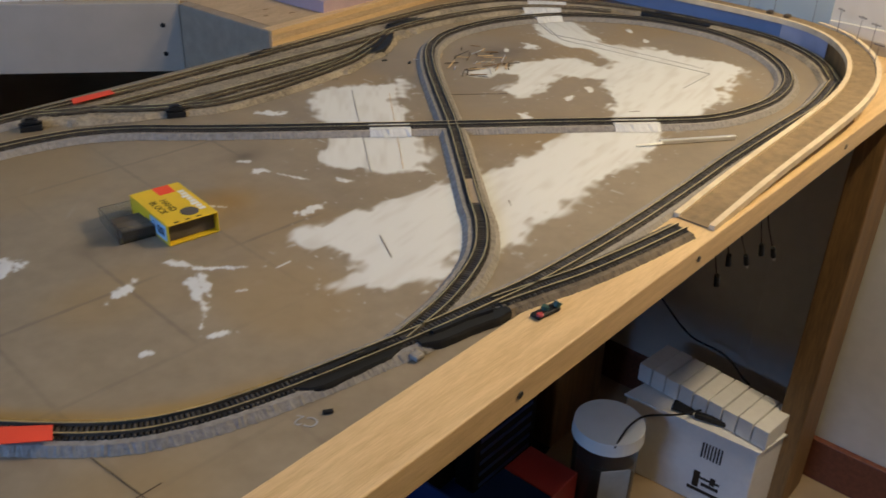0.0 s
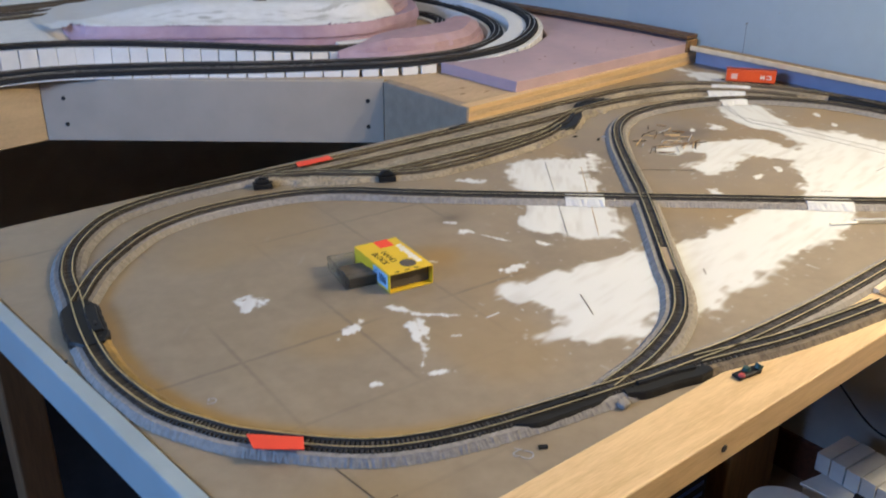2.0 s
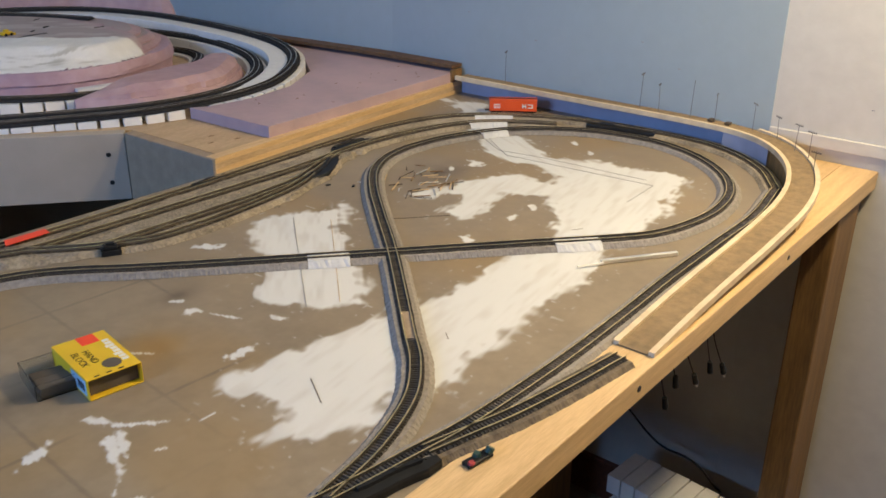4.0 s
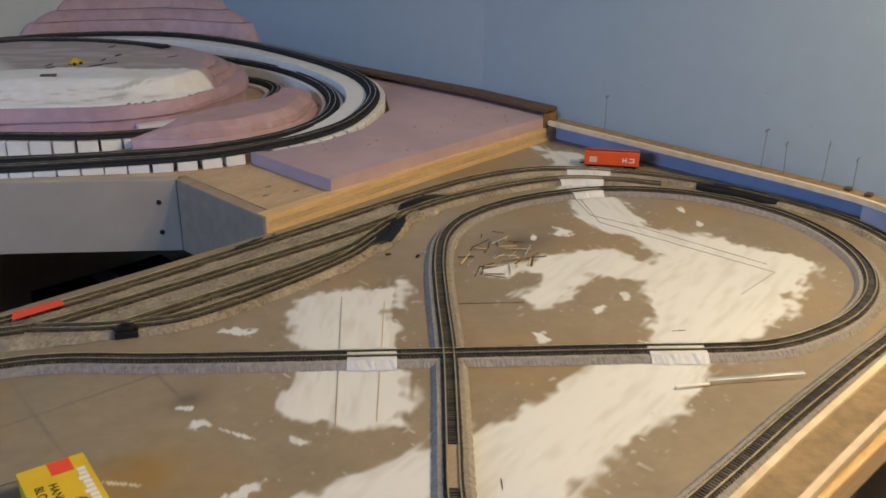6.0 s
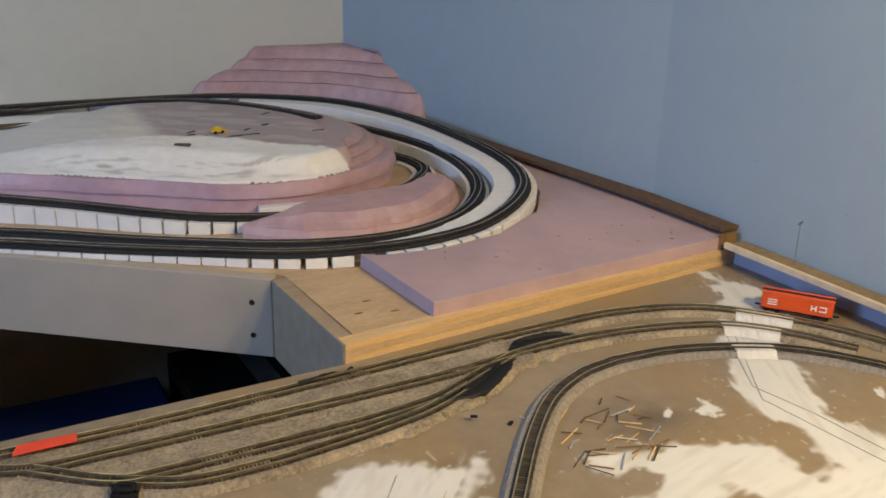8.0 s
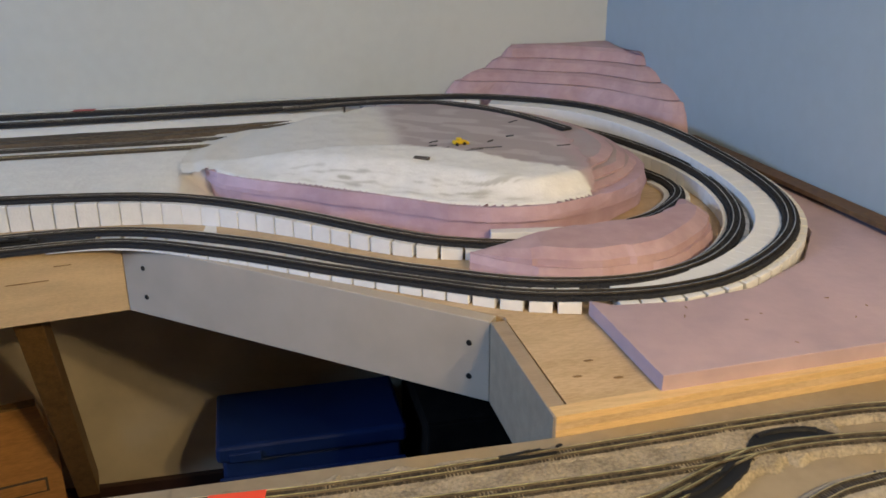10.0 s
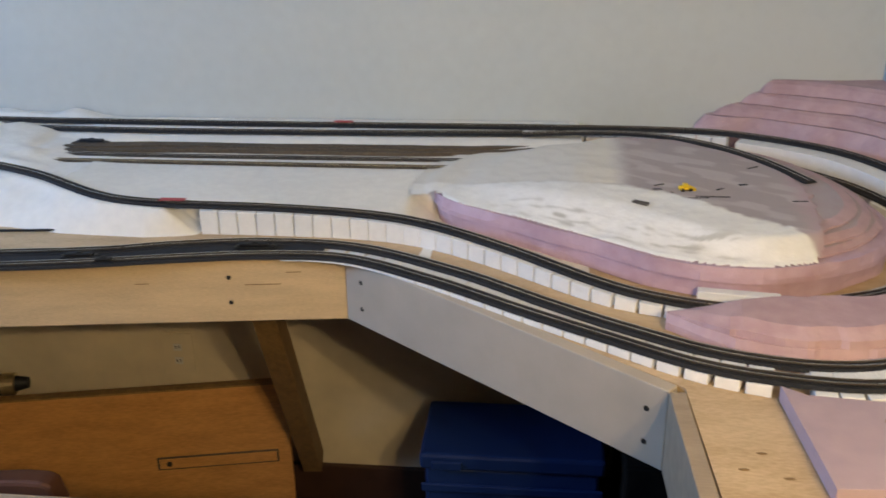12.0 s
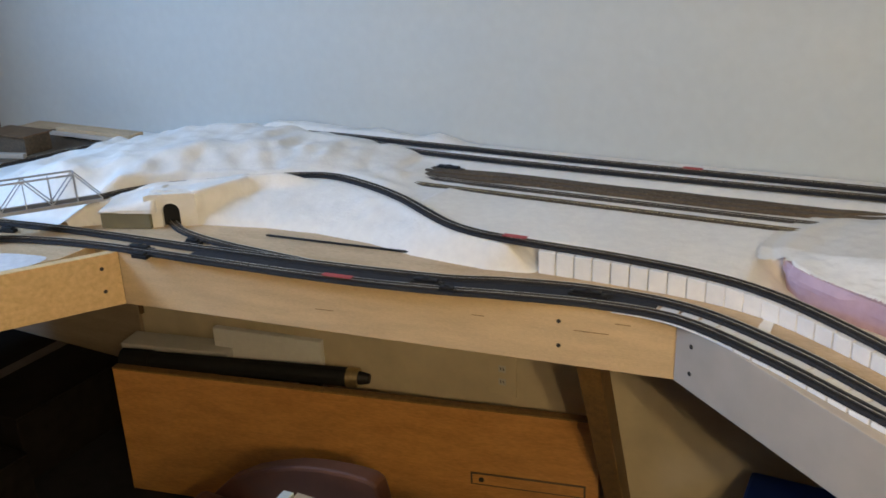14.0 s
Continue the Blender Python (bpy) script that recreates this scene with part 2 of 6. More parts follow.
def spline(pts, step=0.004):
    """Catmull-Rom through points of (x, y, z), resampled evenly."""
    P = [Vector(p) for p in pts]
    P = [2 * P[0] - P[1]] + P + [2 * P[-1] - P[-2]]
    dense = []
    for i in range(1, len(P) - 2):
        a, b, c, d = P[i - 1:i + 3]
        for k in range(24):
            t = k / 24
            dense.append(0.5 * ((2 * b) + (c - a) * t + (2 * a - 5 * b + 4 * c - d) * t * t + (3 * b - a - 3 * c + d) * t ** 3))
    dense.append(P[-2])
    out, left = [dense[0]], step
    for a, b in zip(dense, dense[1:]):
        d = (b - a).length
        while d >= left and d > 1e-9:
            a = a.lerp(b, left / d)
            out.append(a)
            d, left = (b - a).length, step
        left -= d
    return out


def frames(line):
    """The level left-hand normal at each point of a line."""
    ns = []
    for i in range(len(line)):
        d = line[min(i + 1, len(line) - 1)] - line[max(i - 1, 0)]
        ns.append(Vector((-d.y, d.x, 0)).normalized())
    return ns


def sweep(line, profile, bm=None, jitter=0.0, rnd=None):
    """A closed profile of (across, up) carried along a line."""
    bm = bm or bmesh.new()
    ns = frames(line)
    rings = []
    for p, n in zip(line, ns):
        rings.append([bm.verts.new(p + n * (u + (rnd.uniform(-jitter, jitter) if jitter else 0)) + Vector((0, 0, w))) for u, w in profile])
    k = len(profile)
    for a, b in zip(rings, rings[1:]):
        for i in range(k):
            bm.faces.new((a[i], a[(i + 1) % k], b[(i + 1) % k], b[i]))
    bm.faces.new(rings[0][::-1])
    bm.faces.new(rings[-1])
    bmesh.ops.recalc_face_normals(bm, faces=bm.faces)
    return bm


GAUGE, PITCH = 0.0082, 0.0031


def tie_block(half=0.0068, thick=0.0016):
    """One moulded sleeper with chamfered top edges, lying along y, in metres."""
    bm = box(-0.00082, 0.00082, -half, half, 0, thick)
    bmesh.ops.bevel(bm, geom=[e for e in bm.edges if all(v.co.z > thick / 2 for v in e.verts)], offset=0.0003, segments=1, affect="EDGES")
    bm.transform(Matrix.Scale(K, 4))
    me = bpy.data.meshes.new("sleeper")
    bm.to_mesh(me)
    bm.free()
    me.materials.append(TIEONE)
    return me


TIE_MESH = tie_block()


def ties_mesh(line, skip, half=0.0068, up=0.0, thick=0.0016, near=None, parent=None):
    """The sleepers of a track; skip: plan circles (x, y, r) without any. Those within near become pieces of their own, the rest one mesh."""
    verts, faces = [], []
    count = 0
    ns = frames(line)
    run, nxt = 0.0, 0.0
    for i in range(1, len(line)):
        run += (line[i] - line[i - 1]).length
        if run < nxt:
            continue
        nxt += PITCH
        p, n = line[i], ns[i]
        if any((p.x - sx) ** 2 + (p.y - sy) ** 2 < r * r for sx, sy, r in skip):
            continue
        t = Vector((n.y, -n.x, 0)) * 0.00082
        if near and near(p) and count < 300:
            count += 1
            ob = new("sleeper", TIE_MESH)
            ob.parent = parent
            ob.location = PLAN @ (p + Vector((0, 0, up))) - parent.location
            ob.rotation_euler = (0, 0, math.atan2(t.y, t.x))
            continue
        b = len(verts)
        for w in (up, up + thick):
            for s, q in ((-1, -1), (1, -1), (1, 1), (-1, 1)):
                verts.append(p + n * half * s + t * q + Vector((0, 0, w)))
        faces += [(b + 4, b + 5, b + 6, b + 7), (b, b + 1, b + 5, b + 4), (b + 1, b + 2, b + 6, b + 5), (b + 2, b + 3, b + 7, b + 6), (b + 3, b, b + 4, b + 7)]
    return verts, faces


def track(pts, label, bed=ROADBED, tie=TIE, rail=RAIL, bed_top=0.0105, bed_foot=0.0145, bed_high=0.0048, skip=(), group="tracks", seed=1, thick=0.0016, near=None, stained=None):
    """A model railway track: foam bed, sleepers, two rails. pts give the surface on which the bed lies."""
    rnd = random.Random(seed)
    line = spline(pts, 0.00155)
    mid = line[len(line) // 2]
    ob = thing("model_track", mid.x, mid.y, mid.z, label, "track", group)
    bm = sweep(line, [(-bed_foot, 0), (bed_foot, 0), (bed_top, bed_high), (0.0068, bed_high + 0.0001), (-0.0068, bed_high + 0.0001), (-bed_top, bed_high)], jitter=0.0005, rnd=rnd)
    bm.faces.ensure_lookup_table()
    for i, f in enumerate(bm.faces):
        f.material_index = 1 if i % 6 == 3 else (2 if stained and i % 6 > 3 and stained(f.calc_center_median()) else 0)
    part("roadbed", bm, [bed, DARKBED if tie is TIE else tie, GLUE], ob, "crumbly foam bed")
    v, f = ties_mesh(line, skip, up=bed_high - 0.0002, thick=thick, near=near, parent=ob)
    bm = bmesh.new()
    me = bpy.data.meshes.new("t")
    me.from_pydata(v, [], f)
    bm.from_mesh(me)
    bpy.data.meshes.remove(me)
    part("sleeper_strip", bm, tie, ob, "row of dark sleepers", "stuff")
    for s in (-1, 1):
        o = s * GAUGE / 2
        bm = sweep(line, [(o - 0.0006, bed_high + 0.0014), (o + 0.0006, bed_high + 0.0014), (o + 0.0006, bed_high + 0.0034), (o - 0.0006, bed_high + 0.0034)])
        for i, f in enumerate(bm.faces):
            f.material_index = 1 if i % 4 == 2 else 0
        part("rail", bm, [YARDSIDE, RAILYARD] if tie is TIEBROWN else [RAILSIDE, rail], ob)
    return ob


def screw(x, y, z, d, r=0.004, mat=None):
    """A screw head on a board; d: the way it faces."""
    d = Vector(d).normalized()
    p = Vector((x, y, z))
    bm = cyl(p - d * 0.002, p + d * 0.0008, r, r * 0.7, 12)
    return bm

# ---------------------------------------------------------------- the room
X0, Y0, ZC = -1.72, -2.3, 2.30


def wall(name, poly, z0, z1, mat, label):
    return solid(name, prism(poly, z0, z1), mat, label, "wall", "structure")


E_OUT = 1.40
wall("wall_east", [(1.268, Y0), (E_OUT, Y0), (E_OUT, 0.425), (1.268, 0.425)], FLOOR, ZC, WALLGREY, "cream textured wall beside the railway table")
wall("wall_east_low", [(1.268, 0.4252), (E_OUT, 0.4252), (E_OUT, 2.1), (1.187, 1.957), (1.2697, 1.1)], FLOOR, 0.985, WALLGREY, "cream textured lower wall under the layout")
wall("wall_east_painted", [(1.2665, 0.425), (E_OUT, 0.425), (E_OUT, 2.1), (1.185, 1.955), (1.268, 1.1)], 0.985, ZC, WALLBLUE, "textured wall painted pale sky blue behind the layout")
wall("wall_north_low", [(X0, 1.785), (1.195, 1.785), (1.1865, 1.953), (1.1865, 2.1), (X0, 2.1)], FLOOR, 0.985, LOWWALL, "bare beige lower wall under the back bench")
wall("wall_north", [(X0, 1.955), (1.185, 1.955), (E_OUT, 2.1), (X0, 2.1)], 0.985, ZC, NORTH, "pale blue-grey textured wall behind the layout")
wall("wall_south", [(X0, Y0 - 0.1), (E_OUT, Y0 - 0.1), (E_OUT, Y0), (X0, Y0)], FLOOR, ZC, DARKWALL, "brown panelled wall closing the room")
WY0, WY1, WZ0, WZ1 = 0.15, 1.05, 1.60, 2.08
for nm, y0, y1, z0, z1 in (("wall_west_a", Y0 - 0.1, WY0, FLOOR, ZC), ("wall_west_b", WY1, 2.1, FLOOR, ZC), ("wall_west_c", WY0, WY1, FLOOR, WZ0), ("wall_west_d", WY0, WY1, WZ1, ZC)):
    solid(nm, box(X0 - 0.1, X0, y0, y1, z0, z1), DARKWALL, "brown panelled wall round the window", "wall", "structure")
win = thing("window_1", X0 - 0.05, 0.60, WZ0, "white-framed window letting cool daylight in", "window", kind="structure")
for a in ((WY0, WY0 + 0.04, WZ0, WZ1), (WY1 - 0.04, WY1, WZ0, WZ1), (WY0 + 0.04, WY1 - 0.04, WZ0, WZ0 + 0.04), (WY0 + 0.04, WY1 - 0.04, WZ1 - 0.04, WZ1)):
    part("window_frame", box(X0 - 0.09, X0 - 0.03, *a), TRIM, win)
solid("floor", box(X0 - 0.1, E_OUT, Y0 - 0.1, 2.1, FLOOR - 0.05, FLOOR), FLOORM, "beige floor under the layout", "floor", "structure")
solid("ceiling", box(X0 - 0.1, E_OUT, Y0 - 0.1, 2.1, ZC, ZC + 0.05), CEIL, "white textured ceiling", "ceiling", "structure")
solid("baseboard", box(1.256, 1.2675, Y0, 1.0, FLOOR, FLOOR + 0.075, bevel=0.002), BASEB, "dark red-brown wooden baseboard along the wall", "baseboard", "structure")
solid("baseboard_north", box(X0, 1.19, 1.772, 1.7845, FLOOR, FLOOR + 0.082, bevel=0.002), BASEN, "dark red-brown wooden baseboard along the wall", "baseboard", "structure")
fix = thing("pendant_lamp", 1.005, 0.034, 1.75, "pendant ceiling lamp with two warm bulbs on a bar", "lamp")
part("base", cyl((1.005, 0.034, 2.27), (1.005, 0.034, 2.3), 0.09, n=24), TRIM, fix)
part("cord", cyl((1.005, 0.034, 1.82), (1.005, 0.034, 2.27), 0.004, n=10), METAL, fix)
part("bar", cyl((0.91, 0.014, 1.812), (1.10, 0.054, 1.812), 0.008, n=12), METAL, fix)
for bx, by in ((0.9273, 0.0182), (1.0818, 0.05)):
    part("socket", cyl((bx, by, 1.748), (bx, by, 1.81), 0.018, n=16), METAL, fix)

# ---------------------------------------------------------------- the front table


def smooth(a, b, v):
    t = np.clip((v - a) / (b - a), 0, 1)
    return t * t * (3 - 2 * t)


def value_noise(x, y, cell, seed):
    """Smooth random values on a lattice, in numpy."""
    rs = np.random.RandomState(seed)
    tab = rs.rand(256, 256)
    u, v = x / cell + 50, y / cell + 50
    i, j = np.floor(u).astype(int), np.floor(v).astype(int)
    fu, fv = u - i, v - j
    fu, fv = fu * fu * (3 - 2 * fu), fv * fv * (3 - 2 * fv)
    g = lambda a, b: tab[a % 256, b % 256]
    return (g(i, j) * (1 - fu) + g(i + 1, j) * fu) * (1 - fv) + (g(i, j + 1) * (1 - fu) + g(i + 1, j + 1) * fu) * fv


def inside(poly, x, y):
    """Signed distance to a plan outline, positive within."""
    best, odd = np.full(x.shape, 9.0), np.zeros(x.shape, bool)
    for (ax, ay), (bx, by) in zip(poly, poly[1:] + poly[:1]):
        dx, dy = bx - ax, by - ay
        t = np.clip(((x - ax) * dx + (y - ay) * dy) / (dx * dx + dy * dy + 1e-12), 0, 1)
        best = np.minimum(best, np.hypot(x - ax - t * dx, y - ay - t * dy))
        cross = ((ay > y) != (by > y)) & (x < dx * (y - ay) / (dy + 1e-12) + ax)
        odd ^= cross
    return np.where(odd, best, -best)


PAINT = [
    [(0.657, 0.741), (0.695, 0.73), (0.742, 0.711), (0.662, 0.62), (0.637, 0.576), (0.585, 0.535), (0.53, 0.585), (0.548, 0.621), (0.594, 0.661), (0.609, 0.69)],
    [(0.434, 0.516), (0.52, 0.51), (0.60, 0.489), (0.68, 0.484), (0.817, 0.478), (0.852, 0.506), (0.935, 0.55), (1.0, 0.567), (1.01, 0.627), (1.002, 0.663),
     (1.038, 0.727), (1.10, 0.797), (1.18, 0.895), (1.20, 0.925), (1.222, 0.867), (1.17, 0.805), (1.12, 0.739), (1.10, 0.695), (1.053, 0.631), (1.07, 0.552),
     (1.089, 0.475), (1.06, 0.444), (0.998, 0.44), (0.938, 0.428), (0.844, 0.42), (0.76, 0.41), (0.67, 0.402), (0.568, 0.402), (0.535, 0.387), (0.491, 0.407),
     (0.455, 0.399), (0.414, 0.408), (0.40, 0.434), (0.428, 0.455), (0.42, 0.49)],
    [(0.817, 0.685), (0.889, 0.654), (0.931, 0.639), (0.957, 0.618), (0.96, 0.582), (1.0, 0.563), (0.93, 0.53), (0.937, 0.554), (0.904, 0.569), (0.898, 0.589),
     (0.874, 0.603), (0.838, 0.585), (0.805, 0.58), (0.809, 0.611), (0.855, 0.62), (0.873, 0.627), (0.858, 0.649), (0.821, 0.658)],
]
DABS = [(0.578, 0.729, 0.015, 0.008, -0.75), (1.03, 0.772, 0.018, 0.007, -0.3), (0.965, 0.69, 0.012, 0.014, 0), (0.250, 0.623, 0.012, 0.010, -0.3), (0.243, 0.613, 0.004, 0.003, 0), (0.292, 0.538, 0.015, 0.0055, 0.41),
        (0.340, 0.540, 0.011, 0.0045, -1.07), (0.353, 0.519, 0.024, 0.0028, -0.74), (0.326, 0.502, 0.029, 0.0060, 1.20), (0.334, 0.505, 0.020, 0.0040, 1.03), (0.302, 0.464, 0.008, 0.0014, 0.9), (0.304, 0.450, 0.013, 0.0032, -0.59),
        (0.262, 0.464, 0.006, 0.0028, -0.74), (0.483, 0.654, 0.008, 0.0028, -0.94), (0.479, 0.627, 0.010, 0.0055, -0.30), (0.461, 0.541, 0.015, 0.0065, 0.09), (0.436, 0.505, 0.014, 0.005, 0.58), (0.346, 0.482, 0.005, 0.0014, -0.55),
        (0.390, 0.488, 0.008, 0.0012, -0.05), (0.520, 0.560, 0.010, 0.004, -1.15), (0.493, 0.60, 0.016, 0.0016, -1.2), (0.41, 0.60, 0.014, 0.0012, -0.9), (0.72, 0.545, 0.010, 0.005, 0.4), (0.93, 0.70, 0.012, 0.004, 0.7),
        (0.76, 0.545, 0.012, 0.006, 0.9), (1.10, 0.60, 0.010, 0.004, 0.5), (1.125, 0.64, 0.012, 0.004, 0.9), (0.84, 0.545, 0.010, 0.004, 0.2), (0.88, 0.545, 0.008, 0.004, 0.7)]
GRIME = [(0.495, 0.665, 0.022, 0.014), (0.60, 0.60, 0.06, 0.03), (0.90, 0.70, 0.05, 0.03), (0.318, 0.606, 0.030, 0.016), (0.70, 0.70, 0.06, 0.02)]
LEFT_LOOP = [(0.44, 0.346), (0.376, 0.356), (0.289, 0.374), (0.24, 0.390), (0.205, 0.412), (0.163, 0.458), (0.146, 0.486), (0.132, 0.52), (0.125, 0.57), (0.126, 0.61), (0.1405, 0.695), (0.167, 0.733), (0.195, 0.763), (0.237, 0.796), (0.276, 0.811), (0.366, 0.81), (0.44, 0.77)]


def table_top():
    """Hardboard sheet as a fine grid; the painted roads, dabs, pencil squares and grime are marks of their own on it."""
    nx, ny = 640, 350
    u, v = np.meshgrid(np.linspace(0, 1, nx), np.linspace(0, 1, ny))
    xl = 0.133 - 0.045 * v
    x = xl + (1.264 - xl) * u
    ytop, ybot = 0.9035 + 0.0362 * np.clip((x - 0.73) / 0.535, 0, 1), 0.284
    y = ybot + (ytop - ybot) * v
    wob = (value_noise(x, y, 0.03, 1) - 0.5) * 0.022 + (value_noise(x, y, 0.009, 2) - 0.5) * 0.012
    # brush strokes follow each road
    strokes = [value_noise(a_ * 0.16, b_, 0.0035, 3) * 0.55 + value_noise(a_ * 0.22, b_, 0.011, 4) * 0.45
               for a_, b_ in (((x + y) * 0.7071, (x - y) * 0.7071), (x * 0.985 + y * 0.17, y * 0.985 - x * 0.17), (x * 0.45 + y * 0.893, x * 0.893 - y * 0.45))]
    upper = smooth(0.50, 0.56, y) * smooth(0.80, 0.74, x)
    right = smooth(0.96, 1.02, x) * smooth(0.54, 0.60, y)
    streak = strokes[0] * upper + (1 - upper) * (strokes[2] * right + strokes[1] * (1 - right))
    paint = np.zeros_like(x)
    for k, poly in enumerate(PAINT):
        paint = np.maximum(paint, smooth(-0.018, 0.014, inside(poly, x, y) + wob))
    for cx, cy, a, b, turn in DABS:
        c, s = math.cos(turn), math.sin(turn)
        du, dv = ((x - cx) * c + (y - cy) * s) / a, (-(x - cx) * s + (y - cy) * c) / b
        paint = np.maximum(paint, smooth(0.0, 0.9, 1.35 - np.hypot(du, dv) + (value_noise(x, y, 0.005, 41) - 0.5) * 1.0 + (value_noise(x, y, 0.0025, 42) - 0.5) * 0.5) * 0.85)
    paint = smooth(0.24, 0.82, paint * 1.12 + (streak - 0.5) * 0.80 * (1 - 0.8 * smooth(0.75, 1.0, paint)) - 0.02)
    speck = value_noise(x, y, 0.005, 7)
    near = smooth(-0.05, 0.0, np.maximum.reduce([inside(p, x, y) for p in PAINT]))
    paint = np.maximum(paint, smooth(0.86, 0.96, speck) * near * 0.6)
    paint *= 1 - 0.20 * smooth(0.45, 0.9, streak)
    grime = np.zeros_like(x)
    for cx, cy, a, b in GRIME:
        grime = np.maximum(grime, np.exp(-((x - cx) / a) ** 2 - ((y - cy) / b) ** 2))
    grime = grime * (0.35 + 0.9 * value_noise(x, y, 0.012, 11))
    pencil = np.zeros_like(x)
    for gx in np.arange(0.196, 1.2, 0.092):
        pencil = np.maximum(pencil, smooth(0.0022, 0.0008, np.abs(x + 0.005 * np.sin(y * 3) - gx - 0.07 * (y - 0.36))) * (x < 0.5))
    for gy in np.arange(0.3615, 0.9, 0.092):
        pencil = np.maximum(pencil, smooth(0.0022, 0.0008, np.abs(y - gy + 0.06 * (x - 0.2))) * (x < 0.5))
    pencil *= smooth(0.25, 0.85, value_noise(x, y, 0.07, 13))
    ring = inside(LEFT_LOOP, x, y)
    glue = np.exp(-((ring - 0.0175) / 0.0062) ** 2) * smooth(0.34, 0.24, x) * smooth(0.80, 0.66, y) * (0.55 + 0.45 * value_noise(x, y, 0.03, 15))
    glue = np.maximum(glue, 0.8 * np.exp(-((x - 0.428) / 0.028) ** 2 - ((y - 0.598) / 0.022) ** 2))
    glue = np.maximum(glue, 0.35 * smooth(0.5, 0.85, value_noise(x, y, 0.09, 16)))
    co = np.stack([x, y, np.full_like(x, 1.0)], -1).reshape(-1, 3)
    co = co * K + np.array([0, 0, TABLE - K])
    idx = np.arange(nx * ny).reshape(ny, nx)
    quads = np.stack([idx[:-1, :-1], idx[:-1, 1:], idx[1:, 1:], idx[1:, :-1]], -1).reshape(-1, 4)
    me = bpy.data.meshes.new("tabletop")
    me.vertices.add(len(co))
    me.vertices.foreach_set("co", co.ravel())
    me.loops.add(quads.size)
    me.loops.foreach_set("vertex_index", quads.ravel().astype(np.int32))
    me.polygons.add(len(quads))
    me.polygons.foreach_set("loop_start", np.arange(0, quads.size, 4, dtype=np.int32))
    me.update()
    me.validate()
    for nm, val in (("paint", paint), ("grime", grime), ("pencil", pencil), ("glue", glue)):
        at = me.attributes.new(nm, "FLOAT", "POINT")
        at.data.foreach_set("value", val.ravel().astype(np.float32))
    return me


def hardboard():
    m = material("hardboard", (0.292, 0.235, 0.160), 0.38, spread=0.07, scale=70, second=(0.243, 0.192, 0.128), mottle=5, spec=0.45)
    nt = m.node_tree
    N, L = nt.nodes, nt.links
    b = N["Principled BSDF"]
    col = b.inputs["Base Color"].links[0].from_socket
    rough = b.inputs["Roughness"].links[0].from_socket

    def attr(nm):
        a = N.new("ShaderNodeAttribute")
        a.attribute_name = nm
        return a.outputs["Fac"]

    def over(colour, fac, under, gain=1.0):
        mx, mul = N.new("ShaderNodeMix"), N.new("ShaderNodeMath")
        mx.data_type = "RGBA"
        mul.operation, mul.use_clamp = "MULTIPLY", True
        mul.inputs[1].default_value = gain
        L.new(fac, mul.inputs[0])
        L.new(mul.outputs[0], mx.inputs[0])
        L.new(under, mx.inputs[6])
        mx.inputs[7].default_value = (*colour, 1)
        return mx.outputs[2]
    p = attr("paint")
    c = over((0.34, 0.21, 0.055), attr("glue"), col, 0.85)
    c = over((0.10, 0.075, 0.05), attr("grime"), c, 0.7)
    c = over((0.10, 0.085, 0.07), attr("pencil"), c, 0.42)
    c = over((0.67, 0.68, 0.67), p, c)
    L.new(c, b.inputs["Base Color"])
    mr = N.new("ShaderNodeMix")
    L.new(p, mr.inputs[0])
    L.new(rough, mr.inputs[2])
    mr.inputs[3].default_value = 0.75
    L.new(mr.outputs[0], b.inputs["Roughness"])
    bp = N.new("ShaderNodeBump")
    bp.inputs["Strength"].default_value, bp.inputs["Distance"].default_value = 0.5, 0.0006
    L.new(p, bp.inputs["Height"])
    L.new(bp.outputs[0], b.inputs["Normal"])
    return m


table = thing("railway_table", 0.68, 0.59, FLOOR, "low table with a tan hardboard top and pine edge board", "table")
tt = new("tabletop", table_top())
tt.data.materials.append(hardboard())
tt.parent = table
tt.matrix_parent_inverse = Matrix.Translation(-table.location)
tagged(tt, "tan hardboard top with white painted roads")
part("underlay", prism([(0.131, 0.33), (1.264, 0.33), (1.264, 0.938), (0.73, 0.9015), (0.087, 0.901)], 0.982, 0.9985), PLY, table)
part("edge_board", box(0.131, 1.2655, 0.281, 0.3255, 0.978, 1.0015, bevel=0.0012), PINE, table, "pale pine edge board")
part("corner_board", prism([(1.10, 0.3257), (1.2655, 0.3257), (1.2655, 0.46), (1.225, 0.44)], 0.99, 1.0014), PINE, table, "pale pine corner piece")
part("side_trim", board((0.1305, 0.30), (0.0865, 0.90), 0.966, 1.002, 0.012, side=1), TRIM, table, "painted metal-grey edge trim")
for lx, ly in ((1.19, 0.30), (1.19, 0.84)):
    part("leg", box(lx - 0.04, lx + 0.045, ly - 0.012, ly + 0.024, FLOOR, 0.98, bevel=0.002), LEG, table, "brown wooden leg")
part("leg", box(0.097, 0.131, 0.82, 0.862, FLOOR, 0.98, bevel=0.002), DARKLEG, table, "brown wooden leg")
part("apron", box(0.15, 1.25, 0.86, 0.878, 0.90, 0.981), PLY, table)
for i, sx in enumerate((0.399, 0.63, 0.95)):
    part("screw", screw(sx, 0.281, 0.99, (0, -1, 0), 0.0035), DARKMETAL, table)

solid("wall_ledge", prism([(1.238, 0.945), (1.2655, 0.945), (1.2655, 1.098), (1.2145, 1.625), (1.191, 1.625), (1.236, 1.10)], 1.0405, 1.0465, bevel=0.0008), DARKLEG, "dark brown wooden ledge running along the wall", "ledge")
